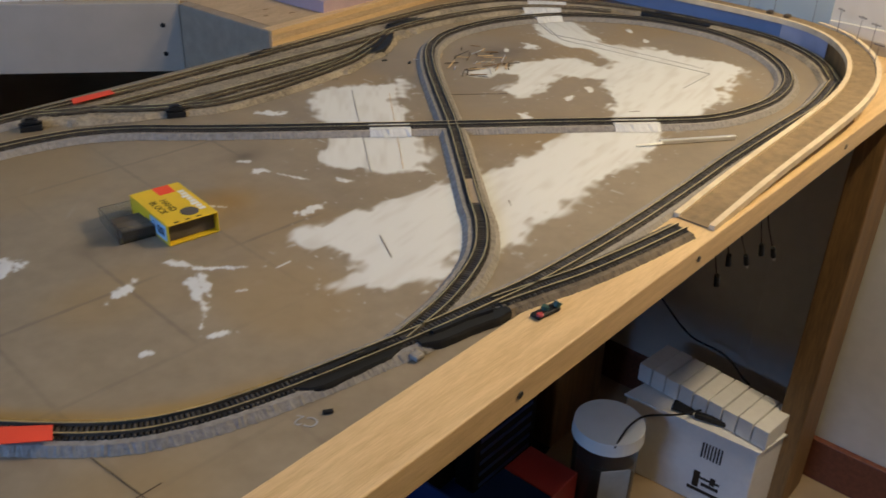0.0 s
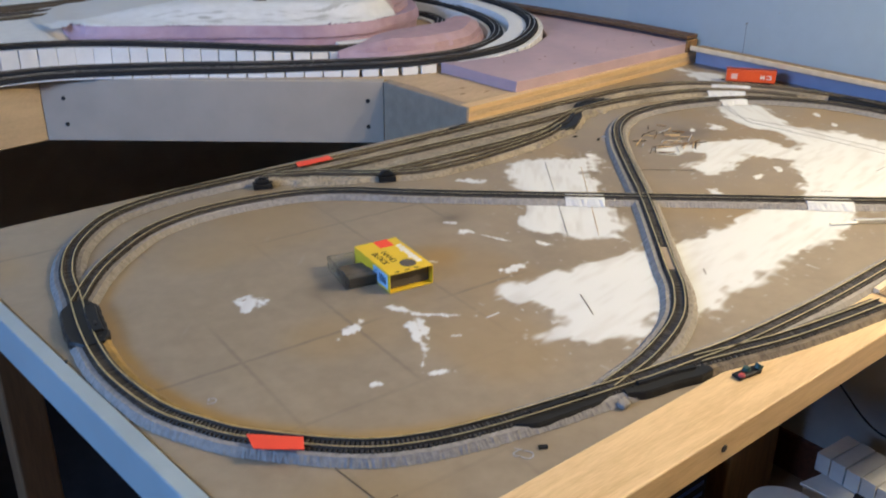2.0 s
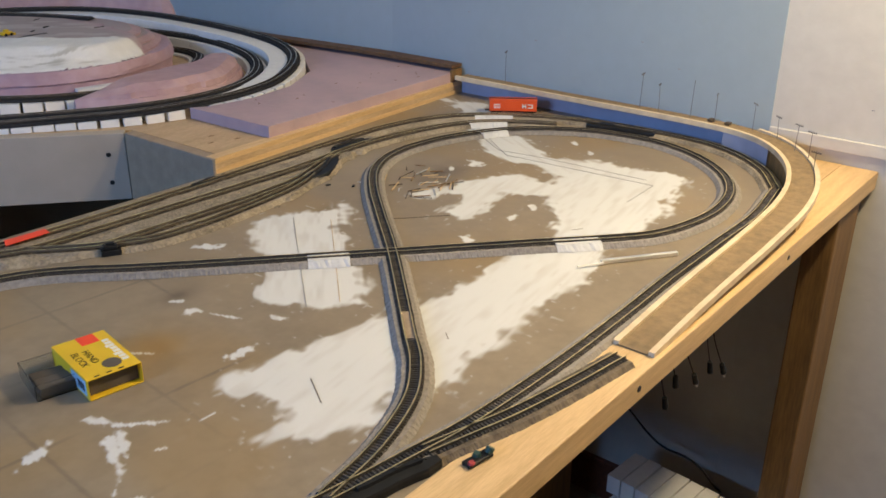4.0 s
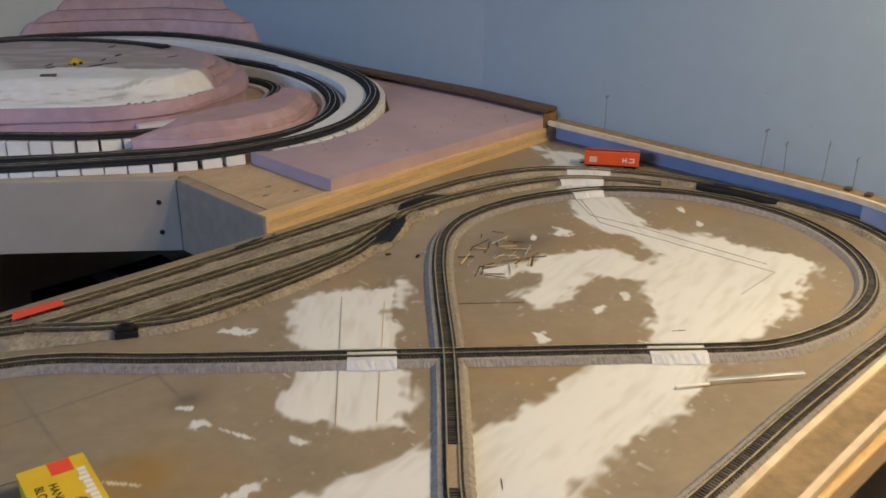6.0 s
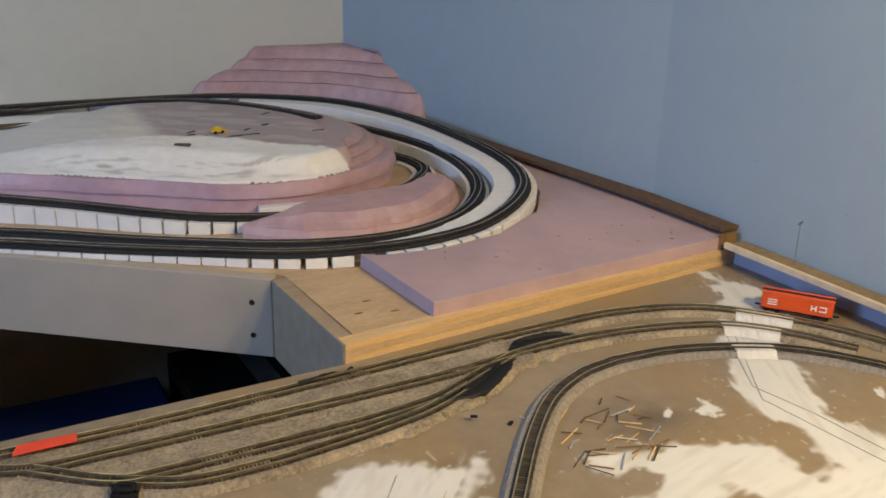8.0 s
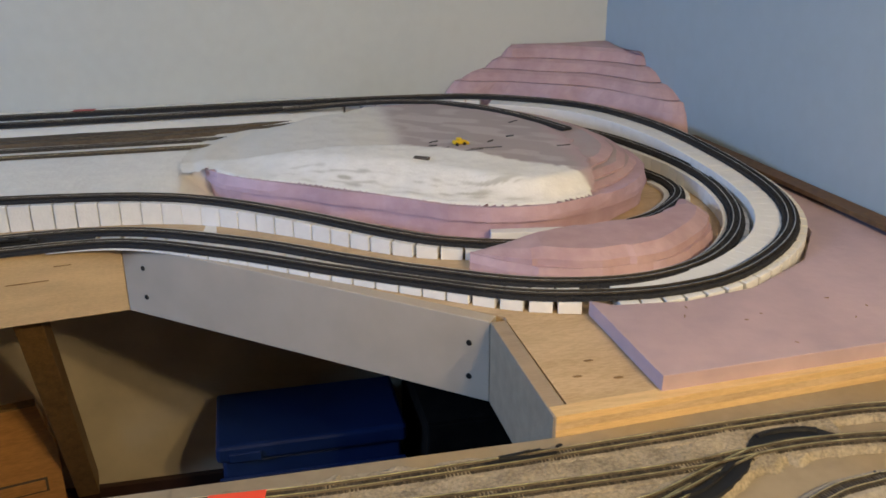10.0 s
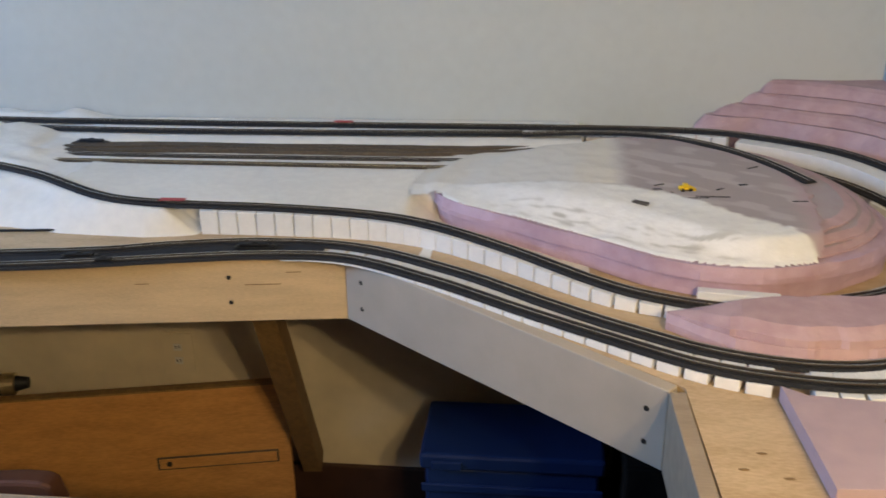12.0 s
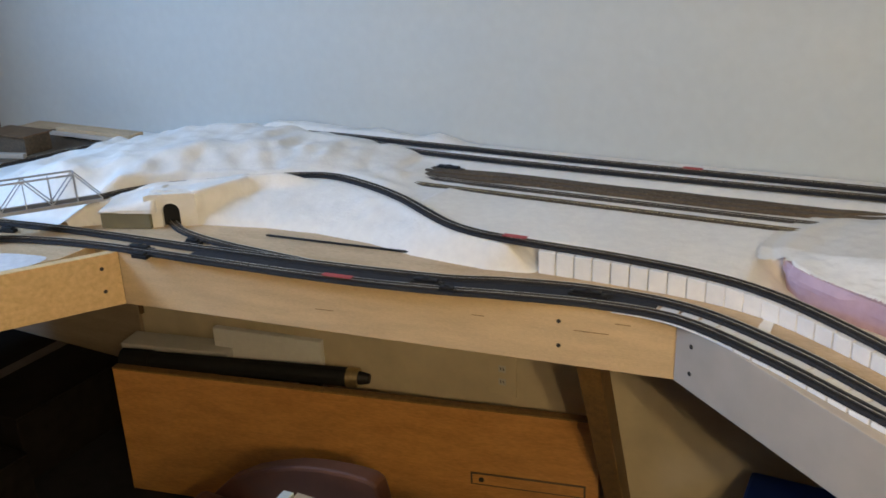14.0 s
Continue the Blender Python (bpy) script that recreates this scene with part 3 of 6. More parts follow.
# blue board along the wall and the wooden ramp above it
solid("backboard", box(1.258, 1.2655, 0.46, 0.938, 1.0, 1.0275), BACKBLUE, "blue-painted strip standing along the wall", "board")
RAMP = [(0.66, 0.303, 1.003), (0.74, 0.303, 1.009), (0.82, 0.302, 1.014), (0.90, 0.301, 1.018), (1.0, 0.303, 1.023), (1.08, 0.317, 1.026), (1.15, 0.346, 1.028), (1.205, 0.392, 1.03),
        (1.237, 0.45, 1.03), (1.2475, 0.53, 1.03), (1.2485, 0.66, 1.03), (1.2485, 0.80, 1.03), (1.2485, 0.94, 1.03)]
ramp_line = spline(RAMP, 0.008)
ramp_t = thing("wooden_ramp", 1.0, 0.31, 1.0, "curved brown wooden ramp with pale cut edges round the table corner", "ramp")
part("deck", sweep(ramp_line, [(-0.015, -0.003), (0.015, -0.003), (0.015, 0.0), (-0.015, 0.0)]), material("ramp_ground", (0.27, 0.19, 0.10), 0.85, spread=0.2, scale=90, bump=0.4), ramp_t, "brown earthy deck")
for s, strip in ((1, ramp_line), (-1, [p for p in ramp_line if p.y < 0.44])):
    o = s * 0.0155
    part("edge_strip", sweep(strip, [(o - 0.0026, -0.004), (o + 0.0026, -0.004), (o + 0.0026, 0.0028), (o - 0.0026, 0.0028)]), STRIP, ramp_t, "pale cut wood edge")
for y_low, y_high, mat, lab in ((0.0, 0.385, LEG, "brown side of the ramp"), (0.378, 0.47, BACKBLUE, "blue-painted side of the ramp")):
    bm = bmesh.new()
    rail_pts = [(p + n * 0.0150, p + n * 0.0168) for p, n in zip(ramp_line, frames(ramp_line)) if p.z > 1.008 and y_low < p.y < y_high]
    for (a0, a1), (b0, b1) in zip(rail_pts, rail_pts[1:]):
        lo = [bm.verts.new((q.x, q.y, 1.0004)) for q in (a0, a1, b1, b0)]
        hi = [bm.verts.new((q.x, q.y, q.z - 0.0042)) for q in (a0, a1, b1, b0)]
        bm.faces.new((lo[1], lo[2], hi[2], hi[1]))
        bm.faces.new((lo[3], lo[0], hi[0], hi[3]))
    part("skirt", bm, mat, ramp_t, lab)
for px_, py_, pz_ in ((1.115, 0.33, 1.024), (1.0, 0.303, 1.019)):
    part("support", box(px_ - 0.006, px_ + 0.006, py_ - 0.012, py_ + 0.012, 1.0005, pz_), PINE, ramp_t)

# ---------------------------------------------------------------- upper benchwork
UP = 1.0185
FZ0, FZ1 = 0.926, UP + 0.0006
BENCHES = [
    ("corner_bench", "plywood corner bench with grey-primed front boards", [(0.740, 0.922), (1.2655, 0.958), (1.2655, 1.098), (1.184, 1.953), (0.331, 1.953), (0.331, 1.424), (0.735, 1.096)],
     [("side_board", (0.718, 1.087), (0.722, 0.906), SIDEWOOD, "bare brown wooden side board"), ("diagonal_board", (0.331, 1.404), (0.718, 1.087), GREYBOARD, "grey-primed diagonal board")],
     [(0.356, 1.3835, 0.990), (0.356, 1.3835, 0.951), (0.700, 1.1018, 0.990), (0.700, 1.1018, 0.951)], (-0.63, -0.77, 0)),
    ("back_bench", "long plywood bench with a pine front board", [(0.3305, 1.4235), (0.3305, 1.953), (-0.62, 1.953), (-0.62, 1.297), (-0.558, 1.305)],
     [("front_board", (-0.555, 1.288), (0.331, 1.404), PINEDAYLIT, "pine front board with daylight greyed into its colour")], [(0.175, 1.3836, 0.992), (0.175, 1.3836, 0.955)], (0.13, -0.99, 0)),
    ("side_bench", "plywood side bench with a pine front board", [(-0.621, 1.228), (-0.621, 1.953), (-1.55, 1.953), (-1.55, 0.30), (-1.168, 0.365)],
     [("front_board", (-1.15, 0.36), (-0.555, 1.288), PINE, "pale pine front board")], [(-0.5705, 1.2635, 0.995), (-0.5705, 1.2635, 0.955)], (0.84, -0.54, 0)),
]
BENCH = {}
for nm, lab, poly, boards, screws, d in BENCHES:
    ob = thing(nm, sum(p[0] for p in poly) / len(poly), sum(p[1] for p in poly) / len(poly), FLOOR, lab, "bench", "layout benches")
    BENCH[nm] = ob
    part("top", prism(poly, UP - 0.017, UP), PLY, ob, "brown plywood top")
    for bn, p, q, m, bl in boards:
        part(bn, board(p, q, FZ0, FZ1, 0.0165), m, ob, bl)
    for s in screws:
        part("screw", screw(*s, d, 0.0042), DARKMETAL, ob, "dark screw head")
for k in range(5):
    z = 0.985 + k * (UP + 0.0015 - 0.985) / 5
    part("ply_layer", board((0.724, 0.904 + (0.0006 if k % 2 else 0)), (1.2655, 0.940 + (0.0006 if k % 2 else 0)), z, z + (UP + 0.0015 - 0.985) / 5 - 0.0002, 0.016, bevel=0.0002), PINE if k % 2 == 0 else PLY, BENCH["corner_bench"], "pale plywood layer along the table")
for nm, p, q in (("back_bench", (0.198, 1.430, 0.965), (0.166, 1.752, 0.436)),):
    dv = (Vector(q) - Vector(p))
    mm = Matrix.Translation((Vector(p) + Vector(q)) / 2) @ dv.to_track_quat("Z", "Y").to_matrix().to_4x4()
    part("leg", box(-0.018, 0.018, -0.022, 0.022, -dv.length / 2, dv.length / 2, bevel=0.002, m=mm), LEG, BENCH[nm], "brown wooden brace leaning against the wall")
for bench, lx, ly in (("corner_bench", 1.12, 1.55), ("side_bench", -1.40, 0.50)):
    part("leg", box(lx - 0.018, lx + 0.018, ly - 0.02, ly + 0.02, FLOOR, 1.0008, bevel=0.002), DARKLEG, BENCH[bench], "dark wooden leg")
solid("end_block", box(1.232, 1.2575, 0.9385, 0.9435, 1.0205, 1.040), LEG, "dark brown wooden end block beside the foam", "block")

for xa, xb, z in ((0.196, 0.244, 0.9805), (0.252, 0.272, 0.9975), (-0.20, -0.17, 0.962), (0.05, 0.068, 0.985)):
    ya, yb = 1.288 + (xa + 0.555) * 0.116 / 0.886, 1.288 + (xb + 0.555) * 0.116 / 0.886
    part("crack", board((xa, ya), (xb, yb), z, z + 0.0011, 0.0004, bevel=0, side=-1), LEG, BENCH["back_bench"], "dark grain crack")

# pencil lines drawn along the roads
MARKS = [[(1.104, 0.793), (1.019, 0.679), (1.034, 0.475), (0.963, 0.472)], [(1.088, 0.786), (1.030, 0.700), (1.040, 0.640), (1.047, 0.49)], [(0.684, 0.723), (0.549, 0.559)], [(0.707, 0.689), (0.574, 0.543)], [(0.196, 0.327), (0.190, 0.42)],
         [(0.133, 0.363), (0.205, 0.363)], [(0.47, 0.470), (0.452, 0.440)], [(0.59, 0.437), (0.583, 0.429)], [(0.85, 0.475), (0.86, 0.468)], [(0.80, 0.60), (0.735, 0.655)]]
for k, pts in enumerate(MARKS):
    for p, q in zip(pts, pts[1:]):
        part("pencil_line", board(p, q, 1.0002, 1.00045, 0.0008 if k < 3 else 0.0006, bevel=0), (GREYPL if k < 3 else BROWN) if k != 3 else PLY, table, "thin pencil line" if k != 3 else "thin yellowish line")

# ---------------------------------------------------------------- tracks on the front table
Z0 = 1.0003
ON = lambda pts: [(x, y, Z0) for x, y in pts]
ROADS = [(0.634, 0.620, 0.024), (0.822, 0.4555, 0.025), (0.572, 0.462, 0.026), (1.158, 0.80, 0.030), (1.085, 0.752, 0.022), (1.12, 0.784, 0.028)]
OVAL = ON([(1.10, 0.352), (1.0, 0.338), (0.90, 0.338), (0.80, 0.338), (0.70, 0.335), (0.60, 0.334), (0.50, 0.338), (0.44, 0.346), (0.376, 0.356), (0.289, 0.374), (0.24, 0.390), (0.205, 0.412), (0.163, 0.458),
           (0.146, 0.486), (0.132, 0.52), (0.125, 0.57), (0.126, 0.61), (0.133, 0.658), (0.143, 0.704), (0.154, 0.756), (0.177, 0.806), (0.217, 0.85), (0.257, 0.869), (0.307, 0.876), (0.38, 0.875), (0.45, 0.872)])
track(OVAL, "main oval track on grey foam roadbed round the table", skip=ROADS, seed=1, near=lambda p: p.x < 0.50 and p.y < 0.84, stained=lambda p: p.x < 0.30 and 0.38 < p.y < 0.68)
BACK = ON([(0.45, 0.872), (0.53, 0.869), (0.66, 0.871), (0.80, 0.876), (0.917, 0.879), (1.014, 0.876), (1.10, 0.85), (1.155, 0.80), (1.20, 0.73), (1.222, 0.66), (1.23, 0.58), (1.228, 0.51), (1.21, 0.452), (1.165, 0.394), (1.10, 0.352)])
track(BACK, "dusty yard track along the back edge of the table", bed=BALLAST, tie=TIEBROWN, thick=0.0012, skip=ROADS, seed=2)
LOOP = ON([(0.1405, 0.695), (0.167, 0.733), (0.195, 0.763), (0.237, 0.796), (0.276, 0.811), (0.319, 0.815), (0.366, 0.81), (0.411, 0.797), (0.45, 0.772), (0.495, 0.729), (0.557, 0.674), (0.684, 0.565), (0.775, 0.487), (0.84, 0.43),
          (0.88, 0.40), (0.925, 0.384), (0.985, 0.377), (1.052, 0.388), (1.111, 0.42), (1.159, 0.474), (1.186, 0.54), (1.184, 0.61), (1.165, 0.665), (1.12, 0.725), (1.06, 0.762), (1.0, 0.782), (0.945, 0.788)])
track(LOOP, "inner loop track crossing the table diagonally", skip=ROADS, seed=3, near=lambda p: p.x < 0.84, stained=lambda p: False)
DIAG = ON([(0.376, 0.358), (0.433, 0.368), (0.49, 0.389), (0.531, 0.419), (0.562, 0.452), (0.604, 0.496), (0.677, 0.574), (0.743, 0.65), (0.80, 0.713), (0.85, 0.757), (0.90, 0.781), (0.945, 0.788)])
track(DIAG, "diagonal track over the crossing", skip=ROADS, seed=4, near=lambda p: True)
track(ON([(0.45, 0.341), (0.484, 0.332), (0.526, 0.321), (0.583, 0.311), (0.641, 0.303)]), "short black siding along the front edge", bed=DIRT, skip=(), seed=5, near=lambda p: True)
SECOND = ON([(0.40, 0.868), (0.45, 0.843), (0.506, 0.839), (0.60, 0.836), (0.70, 0.834), (0.80, 0.834), (0.86, 0.839), (0.922, 0.842), (1.008, 0.832), (1.09, 0.805), (1.14, 0.76), (1.175, 0.70)])
track(SECOND, "dusty second yard track", bed=BALLAST, tie=TIEBROWN, thick=0.0012, skip=ROADS, seed=6)
track(ON([(0.45, 0.842), (0.50, 0.802), (0.54, 0.796), (0.642, 0.794), (0.704, 0.795), (0.765, 0.802), (0.82, 0.823), (0.869, 0.840)]), "dusty third yard track", bed=BALLAST, tie=TIEBROWN, thick=0.0012, seed=7)
track(ON([(0.50, 0.801), (0.545, 0.777), (0.60, 0.772), (0.647, 0.774), (0.70, 0.779), (0.75, 0.788), (0.80, 0.808)]), "dusty fourth yard track", bed=BALLAST, tie=TIEBROWN, thick=0.0012, seed=8)


def machine(x, y, a, length=0.062, z=1.0048, label="black turnout motor beside the track"):
    """A turnout motor: flanged base, rounded coil cover, lever, screw caps."""
    ob = thing("turnout_motor", x, y, z, label, "turnout motor", "turnout motors")
    m = Matrix.Translation((x, y, z)) @ Matrix.Rotation(a, 4, "Z")
    h = length / 2
    part("base", box(-h, h, -0.0058, 0.0058, -0.0045, 0.0012, bevel=0.0008, m=m), BLACK, ob)
    part("cover", box(-h * 0.78, h * 0.70, -0.0048, 0.0048, 0.0012, 0.0058, bevel=0.0016, m=m), BLACK, ob)
    part("lever", box(-0.004, 0.004, -0.002, 0.002, 0.0058, 0.0075, bevel=0.0005, m=m), BLACK, ob)
    for s in (-1, 1):
        bm = cyl((s * h * 0.86, 0, 0.0018), (s * h * 0.86, 0, 0.003), 0.0022, n=10)
        bmesh.ops.transform(bm, matrix=m, verts=bm.verts)
        part("screw", bm, DARKMETAL, ob)
    return ob


for a in ( (0.388, 0.848, -0.4, 0.020), (0.505, 0.786, -0.5, 0.019)):
    machine(*a)


def turnout(pts, width, label, top=0.0022, skew=0.0):
    """A turnout on its moulded black base: plate, motor casing along one side, throw lever, point blades and small screws."""
    line = spline([(x, y, 1.0046) for x, y in pts], 0.004)
    rnd = random.Random(int(pts[0][0] * 1000))
    ob = thing("track_turnout", line[0].x, line[0].y, 1.0046, label, "turnout", "turnouts")
    w, n = width / 2, len(line)
    shape = [min(1.0, 0.45 + 3.2 * min(i, n - 1 - i) / (n - 1)) for i in range(n)]
    ns = frames(line)
    bm, rings = bmesh.new(), []
    for p, m, k in zip(line, ns, shape):
        k = k + rnd.uniform(-0.03, 0.03)
        rings.append([bm.verts.new(p + m * (u * k + skew) + Vector((0, 0, z))) for u, z in ((-w, -0.0042), (w, -0.0042), (w, top * 0.3), (w * 0.88, top), (-w * 0.88, top), (-w, top * 0.3))])
    for a, b in zip(rings, rings[1:]):
        for i in range(6):
            bm.faces.new((a[i], a[(i + 1) % 6], b[(i + 1) % 6], b[i]))
    bm.faces.new(rings[0][::-1])
    bm.faces.new(rings[-1])
    bmesh.ops.recalc_face_normals(bm, faces=bm.faces)
    part("plate", bm, BLACK, ob)
    mid = line[n // 5:-(n // 5)] if n > 10 else line[1:-1]
    side = 1 if skew >= 0 else -1
    part("motor_casing", sweep(mid, [(side * w * 0.15 + skew, top), (side * w * 0.80 + skew, top), (side * w * 0.72 + skew, top + 0.0019), (side * w * 0.25 + skew, top + 0.0021)], jitter=0.0002, rnd=rnd), BLACK, ob)
    q = mid[len(mid) * 2 // 3]
    m = Matrix.Translation(q + ns[n // 2] * (side * w * 0.5 + skew)) @ Matrix.Rotation(math.atan2(ns[n // 2].y, ns[n // 2].x) - 1.571, 4, "Z")
    part("lever", box(-0.0032, 0.0032, -0.0009, 0.0009, top + 0.0018, top + 0.0030, bevel=0.0003, m=m), DARKMETAL, ob)
    for k in (2, n - 3):
        p = line[k] + ns[k] * (side * w * 0.55 * shape[k] + skew)
        part("screw", cyl(p + Vector((0, 0, top - 0.001)), p + Vector((0, 0, top + 0.0004)), 0.0011, n=8), DARKMETAL, ob)


FRONT = "low black turnout base beside the front track"
turnout([(0.297, 0.3700), (0.312, 0.3635), (0.330, 0.3605), (0.350, 0.3572), (0.374, 0.3537)], 0.0150, FRONT)
turnout([(0.380, 0.3470), (0.400, 0.3420), (0.418, 0.3387), (0.434, 0.3342), (0.451, 0.3292)], 0.0132, FRONT)
turnout([(0.1400, 0.698), (0.1345, 0.680), (0.1300, 0.660), (0.1268, 0.640), (0.1262, 0.620)], 0.0300, "wide dark brown turnout under the junction of two tracks", 0.0025, 0.0035)
TURN = "black plastic turnout base between the yard tracks"
turnout([(0.768, 0.798), (0.80, 0.799), (0.83, 0.815), (0.862, 0.838)], 0.017, TURN)
turnout([(0.868, 0.846), (0.89, 0.857), (0.922, 0.856), (0.948, 0.843)], 0.016, TURN)
turnout([(0.655, 0.871), (0.685, 0.874), (0.718, 0.877)], 0.013, TURN)
turnout([(1.206, 0.668), (1.219, 0.635), (1.224, 0.60), (1.222, 0.565)], 0.018, "black plastic turnout base beside the blue strip")


def crossing(pts, x, y, r, label, mat=WHITEFOAM):
    """Road filler between and beside the rails where a painted road crosses a track."""
    line = [p for p in spline(pts, 0.0036) if (p.x - x) ** 2 + (p.y - y) ** 2 < r * r]
    top = 0.0068 if mat is SIDEWOOD else 0.0063
    w = 0.0040 if mat is SIDEWOOD else 0.0100
    foot = 0.0041 if mat is SIDEWOOD else 0.0165
    return solid("road_crossing", sweep(line, [(-foot, 0.0003), (foot, 0.0003), (w, top), (-w, top)], jitter=0.0004 if mat is SIDEWOOD else 0.0011, rnd=random.Random(5)), mat, label, "road crossing", group="road crossings")


WHITE_ROAD = "white-painted filler between the rails at the road"
crossing(LOOP, 0.634, 0.620, 0.024, WHITE_ROAD, ROADFILL)
crossing(LOOP, 0.822, 0.4555, 0.025, WHITE_ROAD, ROADFILL)
crossing(BACK, 1.158, 0.80, 0.030, WHITE_ROAD, ROADFILL)
crossing(LOOP, 1.085, 0.752, 0.022, WHITE_ROAD, ROADFILL)
crossing(SECOND, 1.120, 0.784, 0.030, WHITE_ROAD, ROADFILL)
crossing(DIAG, 0.572, 0.462, 0.026, "bare tan wooden plank between the rails", SIDEWOOD)

# ---------------------------------------------------------------- pink foam board and risers
solid("foam_board", prism([(0.826, 0.922), (1.2640, 0.944), (1.2640, 1.10), (1.235, 1.41), (1.19, 1.41), (1.187, 1.30), (1.155, 1.205), (1.095, 1.128), (1.0, 1.072), (0.915, 1.057), (0.84, 1.065), (0.82, 1.08)], UP + 0.0005, UP + 0.0165, bevel=0.0006), FOAMTOP, "flat pink foam insulation board on the plywood", "foam board")


rnd = random.Random(17)
for k in range(16):
    fx, fy = rnd.uniform(0.88, 1.22), rnd.uniform(0.95, 1.05)
    fm = Matrix.Translation((fx, fy, UP + 0.0166)) @ Matrix.Rotation(rnd.uniform(0, 3.1), 4, "Z")
    solid("fleck", box(-rnd.uniform(0.001, 0.0035), rnd.uniform(0.001, 0.003), -0.0006, 0.0006, 0, 0.0005, m=fm), LEG, "small dark fleck on the foam board", "fleck", group="flecks on the foam board")


def riser_row(pts, w, label, pitch=0.0265, gap=0.0019, wide=9.0):
    """A flexible riser cut into white foam blocks with slots between them. pts: plan and top height."""
    line = spline(pts, 0.0012)
    ob = thing("foam_riser", line[0].x, line[0].y, UP, label, "foam riser", "foam risers")
    run, a = 0.0, 0
    for i in range(1, len(line)):
        run += (line[i] - line[i - 1]).length
        if run >= pitch:
            p, q = line[a], line[i]
            d = (q - p).normalized()
            q = q - d * (0.0034 if p.x > wide else gap)
            n = Vector((-d.y, d.x, 0)).normalized() * w / 2
            bm = bmesh.new()
            lo = [bm.verts.new((c.x, c.y, UP + 0.0004)) for c in (p - n, q - n, q + n, p + n)]
            hi = [bm.verts.new(c) for c in (p - n, q - n, q + n, p + n)]
            for k in range(4):
                bm.faces.new((lo[k], lo[(k + 1) % 4], hi[(k + 1) % 4], hi[k]))
            bm.faces.new(hi)
            bm.faces.new(lo[::-1])
            bmesh.ops.recalc_face_normals(bm, faces=bm.faces)
            bmesh.ops.bevel(bm, geom=bm.edges[:], offset=0.0006, segments=1, affect="EDGES")
            part("riser_block", bm, WHITEFOAM, ob)
            run, a = 0.0, i
    return ob


# F1 and F2: the two climbing tracks, U3: the track that dives under the low hill
F1 = [(-1.05, 0.98, 1.020), (-0.90, 1.175, 1.020), (-0.796, 1.243, 1.020), (-0.694, 1.276, 1.020), (-0.578, 1.294, 1.020), (-0.45, 1.303, 1.020), (-0.319, 1.312, 1.0200), (-0.139, 1.328, 1.0200), (0.0, 1.350, 1.0200), (0.10, 1.372, 1.0200), (0.225, 1.393, 1.0200), (0.34, 1.386, 1.0215), (0.46, 1.320, 1.0235),
      (0.572, 1.240, 1.0255), (0.66, 1.178, 1.028), (0.755, 1.116, 1.031), (0.842, 1.088, 1.0335), (0.915, 1.081, 1.036), (0.99, 1.095, 1.0395), (1.075, 1.148, 1.0445), (1.132, 1.217, 1.049), (1.161, 1.31, 1.054), (1.164, 1.45, 1.060), (1.14, 1.62, 1.066), (1.07, 1.76, 1.070),
      (0.94, 1.85, 1.072), (0.82, 1.882, 1.072), (0.6, 1.890, 1.072), (0.3, 1.890, 1.072), (0.0, 1.890, 1.072), (-0.3, 1.893, 1.073), (-0.52, 1.89, 1.075), (-0.68, 1.883, 1.073), (-0.84, 1.868, 1.066)]
F2 = [(-0.99, 1.265, 1.020), (-0.872, 1.305, 1.020), (-0.746, 1.325, 1.020), (-0.62, 1.336, 1.020), (-0.505, 1.343, 1.020), (-0.40, 1.350, 1.020), (-0.19, 1.368, 1.0200), (-0.01, 1.392, 1.0200), (0.09, 1.420, 1.0200), (0.216, 1.440, 1.0200), (0.35, 1.424, 1.0215), (0.49, 1.347, 1.0235), (0.60, 1.262, 1.0255), (0.68, 1.202, 1.028),
      (0.78, 1.143, 1.030), (0.885, 1.121, 1.032), (0.975, 1.144, 1.034), (1.05, 1.208, 1.035), (1.098, 1.288, 1.037), (1.120, 1.385, 1.040), (1.116, 1.48, 1.043), (1.09, 1.58, 1.045), (1.056, 1.66, 1.046), (1.0, 1.735, 1.047)]
U3 = [(-0.698, 1.395, 1.062), (-0.672, 1.440, 1.064), (-0.62, 1.490, 1.067), (-0.53, 1.545, 1.070), (-0.45, 1.598, 1.072), (-0.37, 1.628, 1.073), (-0.285, 1.614, 1.072), (-0.177, 1.570, 1.070), (-0.045, 1.502, 1.061), (0.06, 1.490, 1.056), (0.215, 1.490, 1.053), (0.35, 1.482, 1.049), (0.445, 1.455, 1.045), (0.55, 1.388, 1.041),
      (0.655, 1.305, 1.037), (0.72, 1.272, 1.033), (0.806, 1.257, 1.028), (0.88, 1.270, 1.025), (0.95, 1.300, 1.024), (1.01, 1.330, 1.024), (1.07, 1.390, 1.024), (1.085, 1.45, 1.024), (1.07, 1.52, 1.024)]
BB = dict(bed=BLACKBED, rail=RAILDARK, tie=TIEBLACK)
track(F1, "outer track climbing round the corner hill to the back wall", bed_top=0.0095, bed_foot=0.0108, bed_high=0.004, seed=11, **BB)
track(F2, "second track running inside the outer climbing track", bed_top=0.0095, bed_foot=0.0108, bed_high=0.004, seed=12, **BB)
track(U3, "track on white risers diving under the low foam hill", bed_top=0.0095, bed_foot=0.0108, bed_high=0.004, seed=13, **BB)
track([(0.56, 1.838, 1.0735), (0.66, 1.838, 1.077), (0.76, 1.81, 1.083), (0.85, 1.745, 1.0868), (0.92, 1.655, 1.0868), (0.965, 1.55, 1.0868)], "short dark spur on top of the foam hill", bed_top=0.009, bed_foot=0.010, bed_high=0.002, seed=14, **BB)
